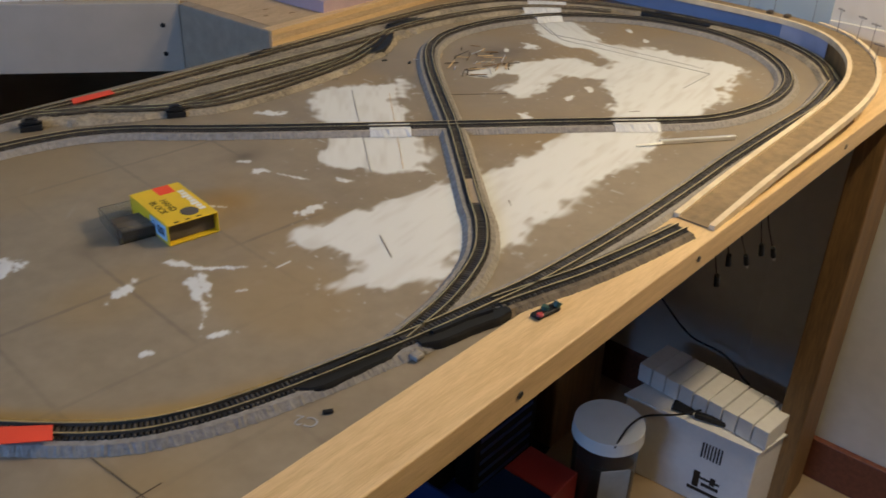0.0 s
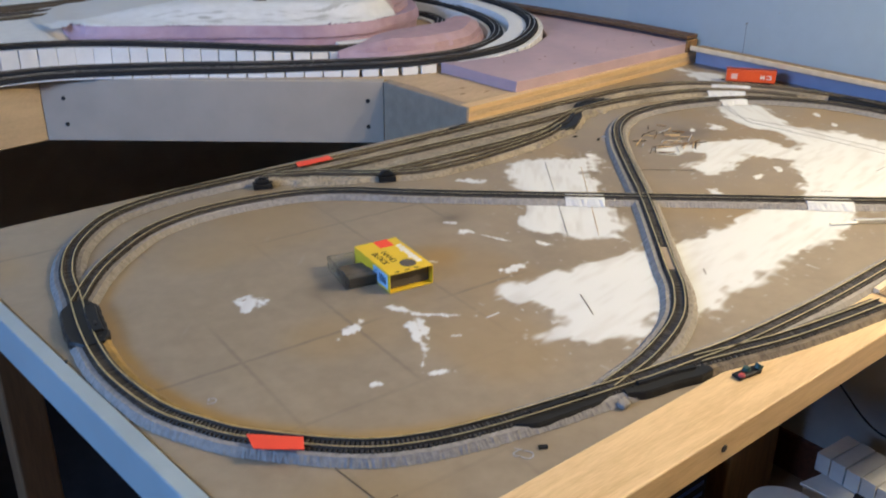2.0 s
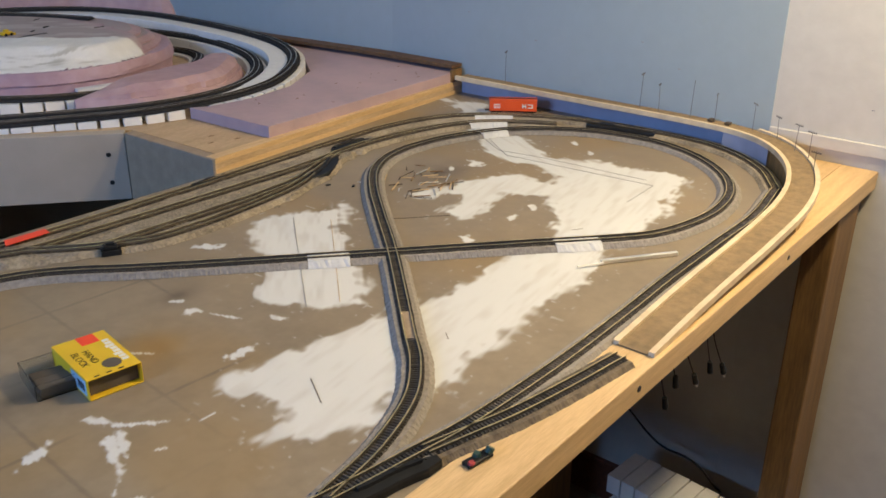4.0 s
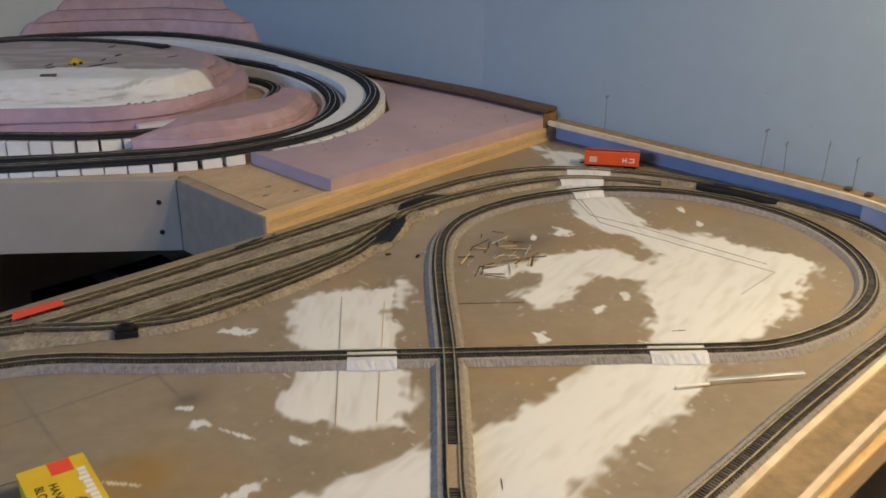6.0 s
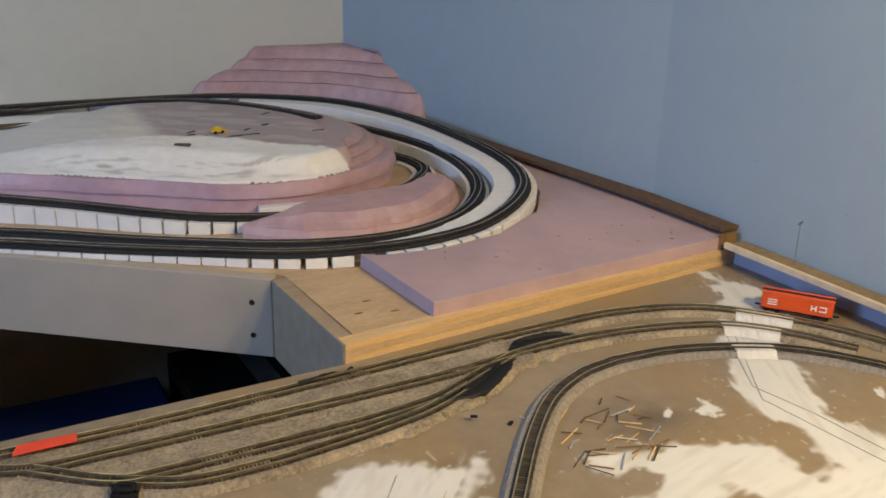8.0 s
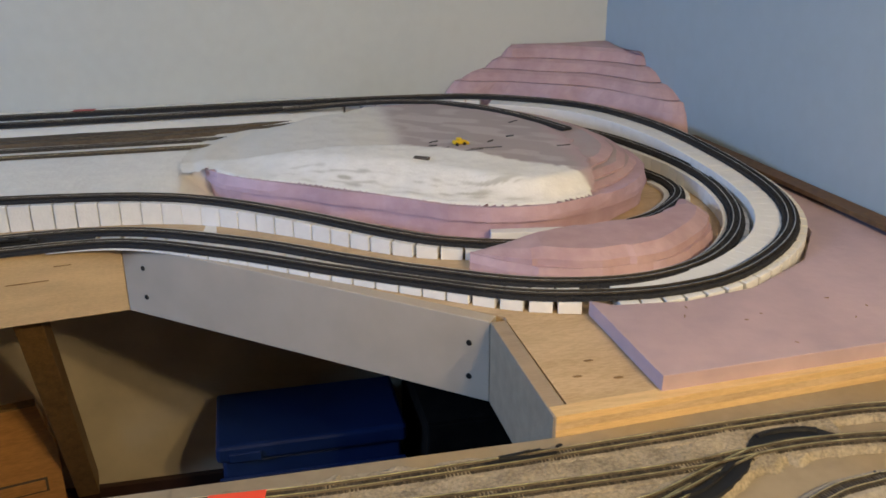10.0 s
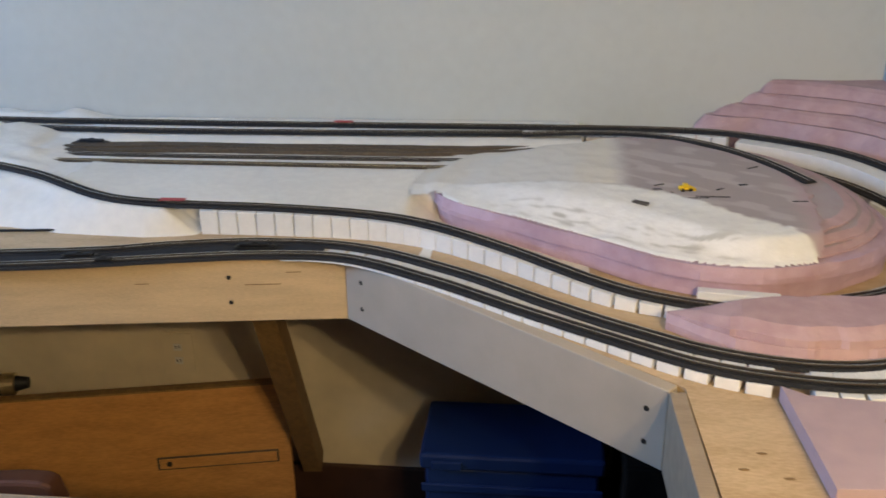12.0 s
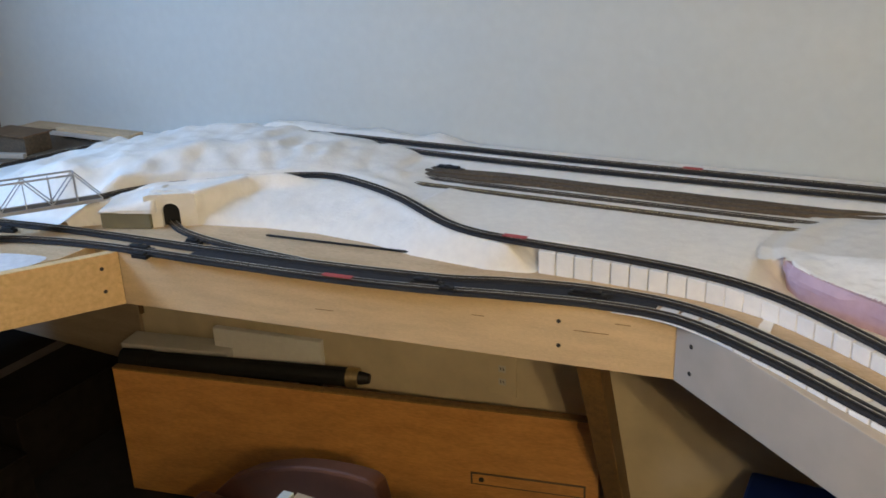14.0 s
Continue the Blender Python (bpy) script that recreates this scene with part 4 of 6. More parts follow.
track([(-0.515, 1.882, 1.075), (-0.40, 1.862, 1.073), (-0.32, 1.845, 1.072), (-0.10, 1.836, 1.072), (0.25, 1.838, 1.072), (0.56, 1.845, 1.073)], "second dark track along the back wall", bed_top=0.009, bed_foot=0.011, bed_high=0.003, seed=15, **BB)


def top_of(pts, a, b, side, off, dz=0.0):
    """Part of a track line moved sideways."""
    line = spline(pts, 0.01)
    ns = frames(line)
    k = [(p + n * off * side + Vector((0, 0, dz))) for p, n in zip(line, ns) if a(p)]
    return k[::4] + ([k[-1]] if len(k) % 4 != 1 else [])


riser_row(top_of(F1, lambda p: 0.24 < p.x < 0.835 and p.y < 1.42, 0, 1, 0.013, -0.0006), 0.050, "white slotted foam riser under the climbing tracks", wide=0.69)
riser_row(top_of(U3, lambda p: 0.10 < p.x < 0.80 and p.y < 1.6, 0, -1, 0.0, -0.0006), 0.036, "white slotted foam riser under the diving track")
riser_row(top_of(F1, lambda p: p.x > 0.845 and p.y < 1.86, 0, 1, 0.011, -0.0006), 0.060, "white foam riser round the outer curve", pitch=0.021, gap=0.0011)
riser_row(top_of(F1, lambda p: -0.25 < p.x < 1.0 and p.y > 1.86, 0, -1, 0.0, -0.0006), 0.040, "white slotted foam riser along the back wall", gap=0.0032)
riser_row(top_of(U3, lambda p: p.x > 0.97 and p.y < 1.5, 0, -1, 0.0, -0.0006), 0.036, "white foam riser under the diving track", pitch=0.021, gap=0.0004)
riser_row(top_of(F2, lambda p: p.x > 0.845 and p.y < 1.62, 0, -1, 0.0, -0.0006), 0.032, "white foam riser under the second curve", pitch=0.021, gap=0.0011)


# ---------------------------------------------------------------- foam hills
def blob(poly, n=90, rough=0.004, seed=0, shrink=0.0):
    """A closed smooth outline through a few plan points, uneven like a knife cut."""
    rnd = random.Random(seed)
    P = [Vector((x, y, 0)) for x, y in poly]
    k = len(P)
    c = sum(P, Vector()) / k
    out = []
    for i in range(n):
        t = i / n * k
        j, f = int(t), t - int(t)
        a, b, d, e = P[(j - 1) % k], P[j % k], P[(j + 1) % k], P[(j + 2) % k]
        p = 0.5 * ((2 * b) + (d - a) * f + (2 * a - 5 * b + 4 * d - e) * f * f + (3 * b - a - 3 * d + e) * f ** 3)
        out.append(p)
    res = []
    turn = sum(out[i].x * out[(i + 1) % n].y - out[(i + 1) % n].x * out[i].y for i in range(n))
    for i, p in enumerate(out):
        t = out[(i + 1) % n] - out[i - 1]
        inward = Vector((-t.y, t.x, 0)).normalized() * (1 if turn > 0 else -1)
        w = noise.noise(Vector((p.x * 14, p.y * 14, seed * 3.1))) * rough + rnd.uniform(-0.0006, 0.0006)
        p = p + inward * (shrink + w)
        res.append((p.x, p.y))
    return res


def knife(ring, amount, seed):
    """Moves short runs of an outline in or out, like the flat cuts of a knife."""
    rnd = random.Random(seed)
    c = sum((Vector(p) for p in ring), Vector((0, 0))) / len(ring)
    out, left, k = [], 0, 0.0
    for p in ring:
        if left <= 0:
            left, k = rnd.randint(2, 6), rnd.uniform(-amount, amount)
        left -= 1
        v = Vector(p) - c
        out.append(tuple(Vector(p) + v.normalized() * k))
    return out


def layered(name, poly, levels, label, rough=0.004, seed=0, mat=FOAM, facet=0.0):
    """A hill of stacked, knife-cut foam sheets. levels: (foot, top, how far the sheet stands back at its foot and top)."""
    cx, cy = sum(p[0] for p in poly) / len(poly), sum(p[1] for p in poly) / len(poly)
    ob = thing(name, cx, cy, levels[0][0], label, "foam hill", "foam hills")
    for i, (z0, z1, s0, s1) in enumerate(levels):
        lo, hi = blob(poly, rough=rough, seed=seed + i, shrink=s0), blob(poly, rough=rough, seed=seed + i, shrink=s1)
        bm = bmesh.new()
        if facet:
            lo, hi = knife(lo, facet, seed * 7 + i), knife(hi, facet * 1.6, seed * 7 + i + 3)
        mid = [((a[0] * 0.45 + b[0] * 0.55), (a[1] * 0.45 + b[1] * 0.55)) for a, b in zip(lo, hi)]
        rings = []
        for ring, z in ((lo, z0), (lo, z0 + (z1 - z0) * 0.35), (mid, z0 + (z1 - z0) * 0.75), (hi, z1)):
            rings.append([bm.verts.new((x, y, z)) for x, y in ring])
        for a, b in zip(rings, rings[1:]):
            for k in range(len(a)):
                bm.faces.new((a[k], a[(k + 1) % len(a)], b[(k + 1) % len(a)], b[k]))
        cap = bm.faces.new(rings[-1])
        cap.material_index = 1 if isinstance(mat, list) else 0
        bm.faces.new(rings[0][::-1])
        bmesh.ops.recalc_face_normals(bm, faces=bm.faces)
        part("foam_layer", bm, mat, ob)
    return ob


INNER = [(0.448, 1.530), (0.56, 1.448), (0.66, 1.378), (0.745, 1.318), (0.85, 1.297), (0.945, 1.330), (1.01, 1.38), (1.045, 1.45), (1.042, 1.56), (1.0, 1.68), (0.92, 1.775), (0.78, 1.815), (0.62, 1.812), (0.50, 1.765), (0.44, 1.65)]
layered("foam_hill", INNER, [(UP + 0.001, 1.0425, 0.006, 0.004), (1.0427, 1.0615, 0.0, 0.002)], "terraced pink foam hill with white plaster on its slope", seed=20, facet=0.0016)
upper = [(0.64, 1.48), (0.70, 1.43), (0.78, 1.36), (0.865, 1.316), (0.945, 1.345), (1.005, 1.398), (1.038, 1.475), (1.034, 1.585), (0.99, 1.69), (0.91, 1.77), (0.77, 1.80), (0.66, 1.77), (0.63, 1.65), (0.625, 1.53)]
layered("foam_hill", upper, [(1.0617, 1.0700, 0.003, 0.012), (1.0702, 1.0785, 0.016, 0.027), (1.0787, 1.0855, 0.034, 0.050)], "shaved upper foam sheets of the terraced hill", seed=25, mat=[FOAMROSE, FOAMWASH], facet=0.0016)
WASH = [(0.60, 1.80), (0.80, 1.785), (0.885, 1.72), (0.945, 1.62), (0.955, 1.50), (0.935, 1.40), (0.925, 1.335), (0.86, 1.27), (0.60, 1.30)]


def plaster_cap():
    """Plaster over the left half and the front slope of the terraced hill, thinning into a grey wash on its top."""
    nx, ny = 250, 230
    u, v = np.meshgrid(np.linspace(0.395, 0.975, nx), np.linspace(1.27, 1.83, ny))
    d = inside(blob(INNER, n=60, rough=0, seed=1), u, v)
    up_d = inside(blob(upper, n=60, rough=0, seed=1), u, v)
    ramp = smooth(0.0, 1.0, (u - 0.43) / 0.22)
    h = 1.0620 + 0.0252 * smooth(0.0, 0.080, d) * (0.12 + 0.88 * ramp)
    h = np.maximum(h, 1.0620 + 0.0252 * smooth(-0.030, 0.014, up_d) * smooth(0.004, 0.040, d))
    fine = (value_noise(u, v, 0.05, 31) - 0.5) * 0.0030 + (value_noise(u, v, 0.016, 32) - 0.5) * 0.0018
    edge = (value_noise(u, v, 0.05, 33) - 0.5) * 0.030 + (value_noise(u, v, 0.014, 34) - 0.5) * 0.020 + (value_noise(u, v, 0.006, 36) - 0.5) * 0.010
    # the fresh front band, the older grey coat behind it, the washed foam right of that
    crest = np.interp(u, [0.43, 0.52, 0.60, 0.70, 0.774, 0.833, 0.877, 0.914, 0.94], [1.60, 1.575, 1.55, 1.527, 1.482, 1.426, 1.388, 1.345, 1.30])
    band = smooth(-0.006, 0.010, crest - v + edge * 0.55)
    coat = smooth(0.020, -0.020, u - (0.708 + 0.03 * (v - 1.6)) + edge * 0.25)
    white = np.maximum(band, coat)
    h = h + fine * (0.35 + 0.65 * white) + 0.0012 * band
    wash = 1 - white
    older = coat * (1 - band)
    along_edge = u * 0.83 - v * 0.56
    brush = value_noise(along_edge * 0.16, d, 0.0034, 38) * 0.6 + value_noise(along_edge * 0.3, d, 0.0075, 39) * 0.4
    streak = smooth(0.50, 0.80, brush) * smooth(0.010, 0.020, d) * smooth(0.065, 0.036, d) * smooth(0.50, 0.58, u) * smooth(0.86, 0.80, u) * band
    pale = smooth(0.55, 0.75, value_noise(along_edge * 0.3, u * 0.56 + v * 0.83, 0.014, 40)) * wash * 0.7
    right = inside(WASH, u, v)
    pink = smooth(0.035, -0.006, right + edge * 0.6) * wash
    shown = smooth(-0.004, 0.004, np.where(white > 0.4, 0.925 - u + edge * 0.7 + 0.5 * np.maximum(1.34 - v, 0) * -1, right + edge * 0.4)) 
    for _ in range(2):
        h[1:-1, 1:-1] = (h[1:-1, 1:-1] * 2 + h[:-2, 1:-1] + h[2:, 1:-1] + h[1:-1, :-2] + h[1:-1, 2:]) / 6
    h = np.where(shown < 0.6, h - 0.0016, h)
    h = h - 0.0034 * smooth(0.0085, 0.0045, d + (value_noise(u, v, 0.02, 37) - 0.5) * 0.004)
    # at its left end the plaster runs down to the ground behind the track
    skirt = (v > 1.548 + edge * 0.6) & (u < 0.56)
    h = np.where(skirt & (d < 0.03), np.maximum(h, 1.0568 + 0.0062 * smooth(-0.036, 0.004, d) + fine * 0.5), h)
    keep = ((shown > 0.05) & (d > 0.0045)) | (skirt & (d > -0.036))
    idx = np.arange(nx * ny).reshape(ny, nx)
    k = keep[:-1, :-1] & keep[:-1, 1:] & keep[1:, 1:] & keep[1:, :-1]
    quads = np.stack([idx[:-1, :-1], idx[:-1, 1:], idx[1:, 1:], idx[1:, :-1]], -1)[k]
    me = bpy.data.meshes.new("plaster_cover")
    me.from_pydata((np.stack([u, v, h], -1).reshape(-1, 3) * K + np.array([0, 0, TABLE - K])).tolist(), [], quads.tolist())
    for nm, val in (("wash", wash), ("older", older), ("streak", streak), ("pale", pale), ("pink", pink)):
        me.attributes.new(nm, "FLOAT", "POINT").data.foreach_set("value", val.ravel().astype(np.float32))
    me.polygons.foreach_set("use_smooth", np.ones(len(quads), bool))
    return me


def overlaid(m, coats):
    """Lays coats of colour, each spread by a mark of the mesh, over a material."""
    N, L = m.node_tree.nodes, m.node_tree.links
    b = N["Principled BSDF"]
    col = b.inputs["Base Color"].links[0].from_socket
    for nm, colour, gain in coats:
        at, mx, mul = N.new("ShaderNodeAttribute"), N.new("ShaderNodeMix"), N.new("ShaderNodeMath")
        at.attribute_name = nm
        mx.data_type = "RGBA"
        mul.operation, mul.use_clamp = "MULTIPLY", True
        mul.inputs[1].default_value = gain
        L.new(at.outputs["Fac"], mul.inputs[0])
        L.new(mul.outputs[0], mx.inputs[0])
        L.new(col, mx.inputs[6])
        mx.inputs[7].default_value = (*colour, 1)
        col = mx.outputs[2]
    L.new(col, b.inputs["Base Color"])
    return m


cover = new("plaster_cover", plaster_cap())
cover.data.materials.append(overlaid(material("hill_plaster", (0.87, 0.85, 0.80), 0.85, spread=0.04, scale=60, bump=0.4, bump_scale=160, mottle=6),
                                     [("older", (0.70, 0.66, 0.58), 0.8), ("streak", (0.40, 0.38, 0.30), 0.75), ("wash", (0.43, 0.365, 0.35), 1.0), ("pale", (0.62, 0.57, 0.55), 0.7), ("pink", (0.50, 0.36, 0.375), 1.0)]))
tagged(cover, "rough white plaster on the foam hill thinning into a grey wash", "plaster")
solid("foam_wedge", prism([(0.775, 1.2905), (0.868, 1.2765), (0.870, 1.292), (0.778, 1.305)], UP + 0.0006, UP + 0.016, bevel=0.0008), WHITEFOAM, "white foam wedge at the foot of the terraced hill", "foam piece")


def crescent():
    """Low curved hill of two shaved foam sheets, tapering at both ends."""
    line = spline([(0.732, 1.226, UP), (0.80, 1.208, UP), (0.87, 1.203, UP), (0.94, 1.214, UP), (1.0, 1.248, UP), (1.036, 1.295, UP), (1.056, 1.352, UP)], 0.006)
    ns = frames(line)
    ob = thing("foam_hill", 0.9, 1.2, UP, "low crescent of pink foam over the hidden track", "foam hill", "foam hills")
    cuts, cut = random.Random(4), (0, 0)
    widths = [0.006, 0.042, 0.060, 0.060, 0.044, 0.028, 0.008]
    for k, (lo, hi, inset0, inset1) in enumerate(((0.001, 0.0195, 0.0, 0.004), (0.0197, 0.037, 0.006, 0.022))):
        bm = bmesh.new()
        rings = []
        for i, (p, n) in enumerate(zip(line, ns)):
            t = i / (len(line) - 1) * 6
            w = np.interp(t, range(7), widths)
            end = min(1, min(t, 6 - t) / 1.2)
            if i % 4 == 0:
                cut = (cuts.uniform(-0.0022, 0.0022), cuts.uniform(-0.003, 0.003))
            wob = (noise.noise(p * 16 + Vector((0, 0, k * 5))) * 0.004 + cut[k]) * end
            a, b_ = max(0.002, w - inset0 * 1.0 + wob), max(0.001, w - inset1 + wob)
            top = lo + (hi - lo) * (end if k else 1)
            rings.append([bm.verts.new(p + n * s + Vector((0, 0, z))) for s, z in ((-a, lo), (a, lo), (a * 0.98, lo + (top - lo) * 0.5), (b_, top), (-b_, top), (-a * 0.98, lo + (top - lo) * 0.5))])
        for r0, r1 in zip(rings, rings[1:]):
            for m in range(6):
                bm.faces.new((r0[m], r0[(m + 1) % 6], r1[(m + 1) % 6], r1[m]))
        bm.faces.new(rings[0][::-1])
        bm.faces.new(rings[-1])
        bmesh.ops.recalc_face_normals(bm, faces=bm.faces)
        part("foam_layer", bm, FOAMROSE, ob)


crescent()
CORNER_SHEETS = (
    ([(0.85, 1.935), (0.925, 1.912), (1.0, 1.875), (1.085, 1.815), (1.15, 1.735), (1.19, 1.65), (1.225, 1.66), (1.22, 1.80), (1.20, 1.97), (1.0, 1.97), (0.88, 1.965)], UP + 0.001, 1.090, 0.0, 0.006),
    ([(0.90, 1.935), (0.975, 1.908), (1.05, 1.865), (1.12, 1.805), (1.17, 1.73), (1.20, 1.685), (1.225, 1.70), (1.21, 1.84), (1.20, 1.97), (1.02, 1.97), (0.93, 1.965)], 1.0902, 1.109, 0.0, 0.008),
    ([(0.945, 1.94), (1.01, 1.912), (1.08, 1.87), (1.14, 1.815), (1.18, 1.755), (1.215, 1.75), (1.205, 1.86), (1.195, 1.97), (1.05, 1.97), (0.965, 1.965)], 1.1092, 1.129, 0.0, 0.010),
    ([(0.985, 1.94), (1.05, 1.915), (1.11, 1.88), (1.155, 1.835), (1.18, 1.80), (1.21, 1.80), (1.20, 1.88), (1.195, 1.97), (1.08, 1.97), (1.0, 1.965)], 1.1292, 1.151, 0.0, 0.014))
ch = thing("foam_hill", 1.1, 1.88, UP, "stepped pink foam hill in the room corner", "foam hill", "foam hills")
outlines = [knife(blob(poly, rough=0.012, seed=40 + i), 0.003, 50 + i) for i, (poly, *_) in enumerate(CORNER_SHEETS)]
for i, (poly, z0, z1, s0, s1) in enumerate(CORNER_SHEETS):
    lo = outlines[i]
    hi = blob(poly, rough=0.012, seed=40 + i, shrink=s1 + 0.007)
    if i < 3:
        hi = [(a[0] * 0.35 + b[0] * 0.65, a[1] * 0.35 + b[1] * 0.65) for a, b in zip(hi, outlines[i + 1])]
    bm = bmesh.new()
    mix = lambda f: [(a[0] * (1 - f) + b[0] * f, a[1] * (1 - f) + b[1] * f) for a, b in zip(lo, hi)]
    rings = [[bm.verts.new((x, y, z)) for x, y in ring] for ring, z in ((mix(0.12), z0), (lo, z0 + 0.0012), (mix(0.25), z0 + (z1 - z0) * 0.4), (mix(0.55), z0 + (z1 - z0) * 0.75), (hi, z1))]
    for a, b in zip(rings, rings[1:]):
        for k in range(len(a)):
            bm.faces.new((a[k], a[(k + 1) % len(a)], b[(k + 1) % len(a)], b[k]))
    bm.faces.new(rings[-1])
    bm.faces.new(rings[0][::-1])
    bmesh.ops.recalc_face_normals(bm, faces=bm.faces)
    part("foam_layer", bm, FOAMROSE, ch)


# ---------------------------------------------------------------- plaster ground of the back bench
def along(pts, x):
    xs = [p[0] for p in pts]
    return np.interp(x, xs, [p[1] for p in pts]), np.interp(x, xs, [p[2] for p in pts])


def plaster_height(x, y):
    """Ground of the back and side bench: a bank that carries the diving track, level ground behind it, and lumpy mounds at the back."""
    uy, uz = along([p for p in U3 if p[0] < 0.7], np.clip(x, -0.70, 0.66))
    uy = np.where(x < -0.70, 1.393 + (x + 0.70) * 1.2, uy)
    foot = np.interp(x, [-1.3, -0.70, -0.60, -0.52, -0.40, -0.30, -0.19, -0.10, 0.03, 0.12], [0.80, 1.372, 1.428, 1.448, 1.478, 1.488, 1.482, 1.462, 1.455, 1.47])
    lump = (value_noise(x, y, 0.085, 21) - 0.5) * 0.014 + (value_noise(x, y, 0.03, 22) - 0.5) * 0.008
    lip = 0.020 * np.exp(-((y - uy + 0.030) / 0.012) ** 2) * smooth(-0.72, -0.60, x) * smooth(-0.36, -0.44, x)
    t = np.clip((y - foot) / np.maximum(uy - 0.018 - foot, 0.008), 0, 1)
    steep = np.interp(x, [-0.5, -0.2], [0.40, 0.62])
    bank = UP - 0.003 + (uz - UP + 0.002) * t ** steep * smooth(0.115, 0.05, x) + lump * 0.7 * smooth(0.15, 0.5, t) * smooth(1.0, 0.8, t) * smooth(0.0, -0.12, x) + lip
    rise = smooth(0.0, 0.20, y - uy)
    level = np.where(x > -0.15, uz + (1.0575 - uz) * rise, 1.0575) + 0.0125 * smooth(1.76, 1.83, y)
    crest = np.interp(x, [-1.2, -1.06, -0.91, -0.78, -0.67, -0.56, -0.435, -0.30, -0.20], [0.0, 0.035, 0.048, 0.050, 0.048, 0.046, 0.036, 0.016, 0.0])
    mound = crest * (0.55 * smooth(0.014, 0.045, y - uy) + 0.45 * smooth(0.03, 0.16, y - uy)) * smooth(1.95, 1.80, y)
    behind = np.maximum(level, np.where(x > -0.15, level, 1.058) + mound + lump * 1.1 * smooth(1.92, 1.80, y) * smooth(-0.18, -0.32, x) * smooth(0.02, 0.06, y - uy))
    behind = behind - 0.038 * smooth(-0.74, -1.05, x)
    soft = smooth(-0.78, -0.69, x)
    bank = UP + (bank - UP) * soft
    behind = UP + 0.001 + (behind - UP - 0.001) * (soft + (1 - soft) * smooth(0.0, 0.17, y - uy))
    k = smooth(0.0, 0.012, y - uy - 0.014)
    h = bank * (1 - k) + behind * k
    # the bank closes round the tunnel portal: a steep smooth face beside the mouth that eases into the slope
    ca, sa = math.cos(0.55), math.sin(0.55)
    qx, qy = ca * (x + 0.560) + sa * (y - 1.420), -sa * (x + 0.560) + ca * (y - 1.420)
    out = np.maximum(0, qx - 0.055)
    face = (0.060 + 0.10 * np.clip(qx - 0.03, 0, 0.12)) * smooth(0.001 + 0.12 * out, 0.009 + 0.75 * out, qy) * smooth(0.024, 0.036, qx) * smooth(0.20, 0.12, qx)
    cover = 0.0590 * smooth(0.019, 0.026, qy) * smooth(-0.052, -0.040, qx) * smooth(0.05, 0.04, qx)
    close = np.maximum(face, cover)
    h = np.where((y < uy) & (close > 0.003), np.maximum(h, UP + close + lump * 0.3), h)
    h = np.where(np.abs(y - uy) < 0.0145, np.minimum(h, uz - 0.0008), h)
    h = h - (h - UP - 0.001) * smooth(0.395, 0.448, x) * smooth(1.60, 1.56, y)
    fold = value_noise(x * 1.6 + 0.25 * y, y * 0.35, 0.055, 24) - 0.5
    h = h + 0.012 * fold * smooth(-0.25, -0.40, x) * smooth(0.03, 0.09, y - uy) * smooth(1.93, 1.84, y)
    h = h - (h - UP - 0.0006) * smooth(-0.70, -0.90, x) * smooth(1.74, 1.84, y)
    h = h - (h - UP - 0.0006) * smooth(-1.0, -1.18, x)
    h = h + 0.014 * smooth(1.908, 1.928, y) * smooth(-0.86, -0.70, x) * smooth(-0.20, -0.34, x) * (0.5 + value_noise(x, y, 0.05, 26))
    h = h + (value_noise(x, y, 0.02, 23) - 0.5) * 0.0007
    h = np.where((x < -0.74) & (y > uy), np.maximum(h, UP + 0.0012), h)
    h = h - (h - UP - 0.0012) * smooth(-0.71, -0.79, x) * smooth(1.44, 1.345, y)
    h = np.where((np.abs(y - 1.891) < 0.019) & (x > -0.56), np.minimum(h, 1.0712), h)
    return h


def plaster():
    nx, ny = 360, 230
    u, v = np.meshgrid(np.linspace(0, 1, nx), np.linspace(0, 1, ny))
    x = -1.25 + (0.66 + 1.25) * u
    fy, _ = along([p for p in F2 if p[0] < 0.7], np.clip(x, -0.8, 0.66))
    y0 = fy + 0.016
    y = y0 + (1.950 - y0) * v
    z = plaster_height(x, y)
    co = np.stack([x, y, z], -1).reshape(-1, 3) * K + np.array([0, 0, TABLE - K])
    idx = np.arange(nx * ny).reshape(ny, nx)
    quads = np.stack([idx[:-1, :-1], idx[:-1, 1:], idx[1:, 1:], idx[1:, :-1]], -1).reshape(-1, 4)
    me = bpy.data.meshes.new("plaster_ground")
    uy, _ = along([p for p in U3 if p[0] < 0.7], np.clip(x, -0.7, 0.66))
    keep = (x < 0.452) | (((y > 1.58) | ((x < 0.66) & (y > uy + 0.019))) & (inside(blob(INNER, n=60, rough=0, seed=1), x, y) < 0.014))
    quads = quads[(keep[:-1, :-1] & keep[1:, 1:]).ravel()]
    me.from_pydata(co.tolist(), [], quads.tolist())
    me.polygons.foreach_set("use_smooth", np.ones(len(quads), bool))
    me.materials.append(PLASTER)
    return me


tagged(new("plaster_ground", plaster()), "white plaster cloth ground with a lumpy tunnel ridge", "plaster terrain", kind="structure")

# yard ballast between the back tracks, heaped unevenly so that it half buries the sleepers
YARD = [(0.40, 0.842), (0.47, 0.80), (0.56, 0.762), (0.70, 0.762), (0.80, 0.785), (0.88, 0.822), (0.95, 0.828), (0.97, 0.884), (0.46, 0.890), (0.38, 0.884)]


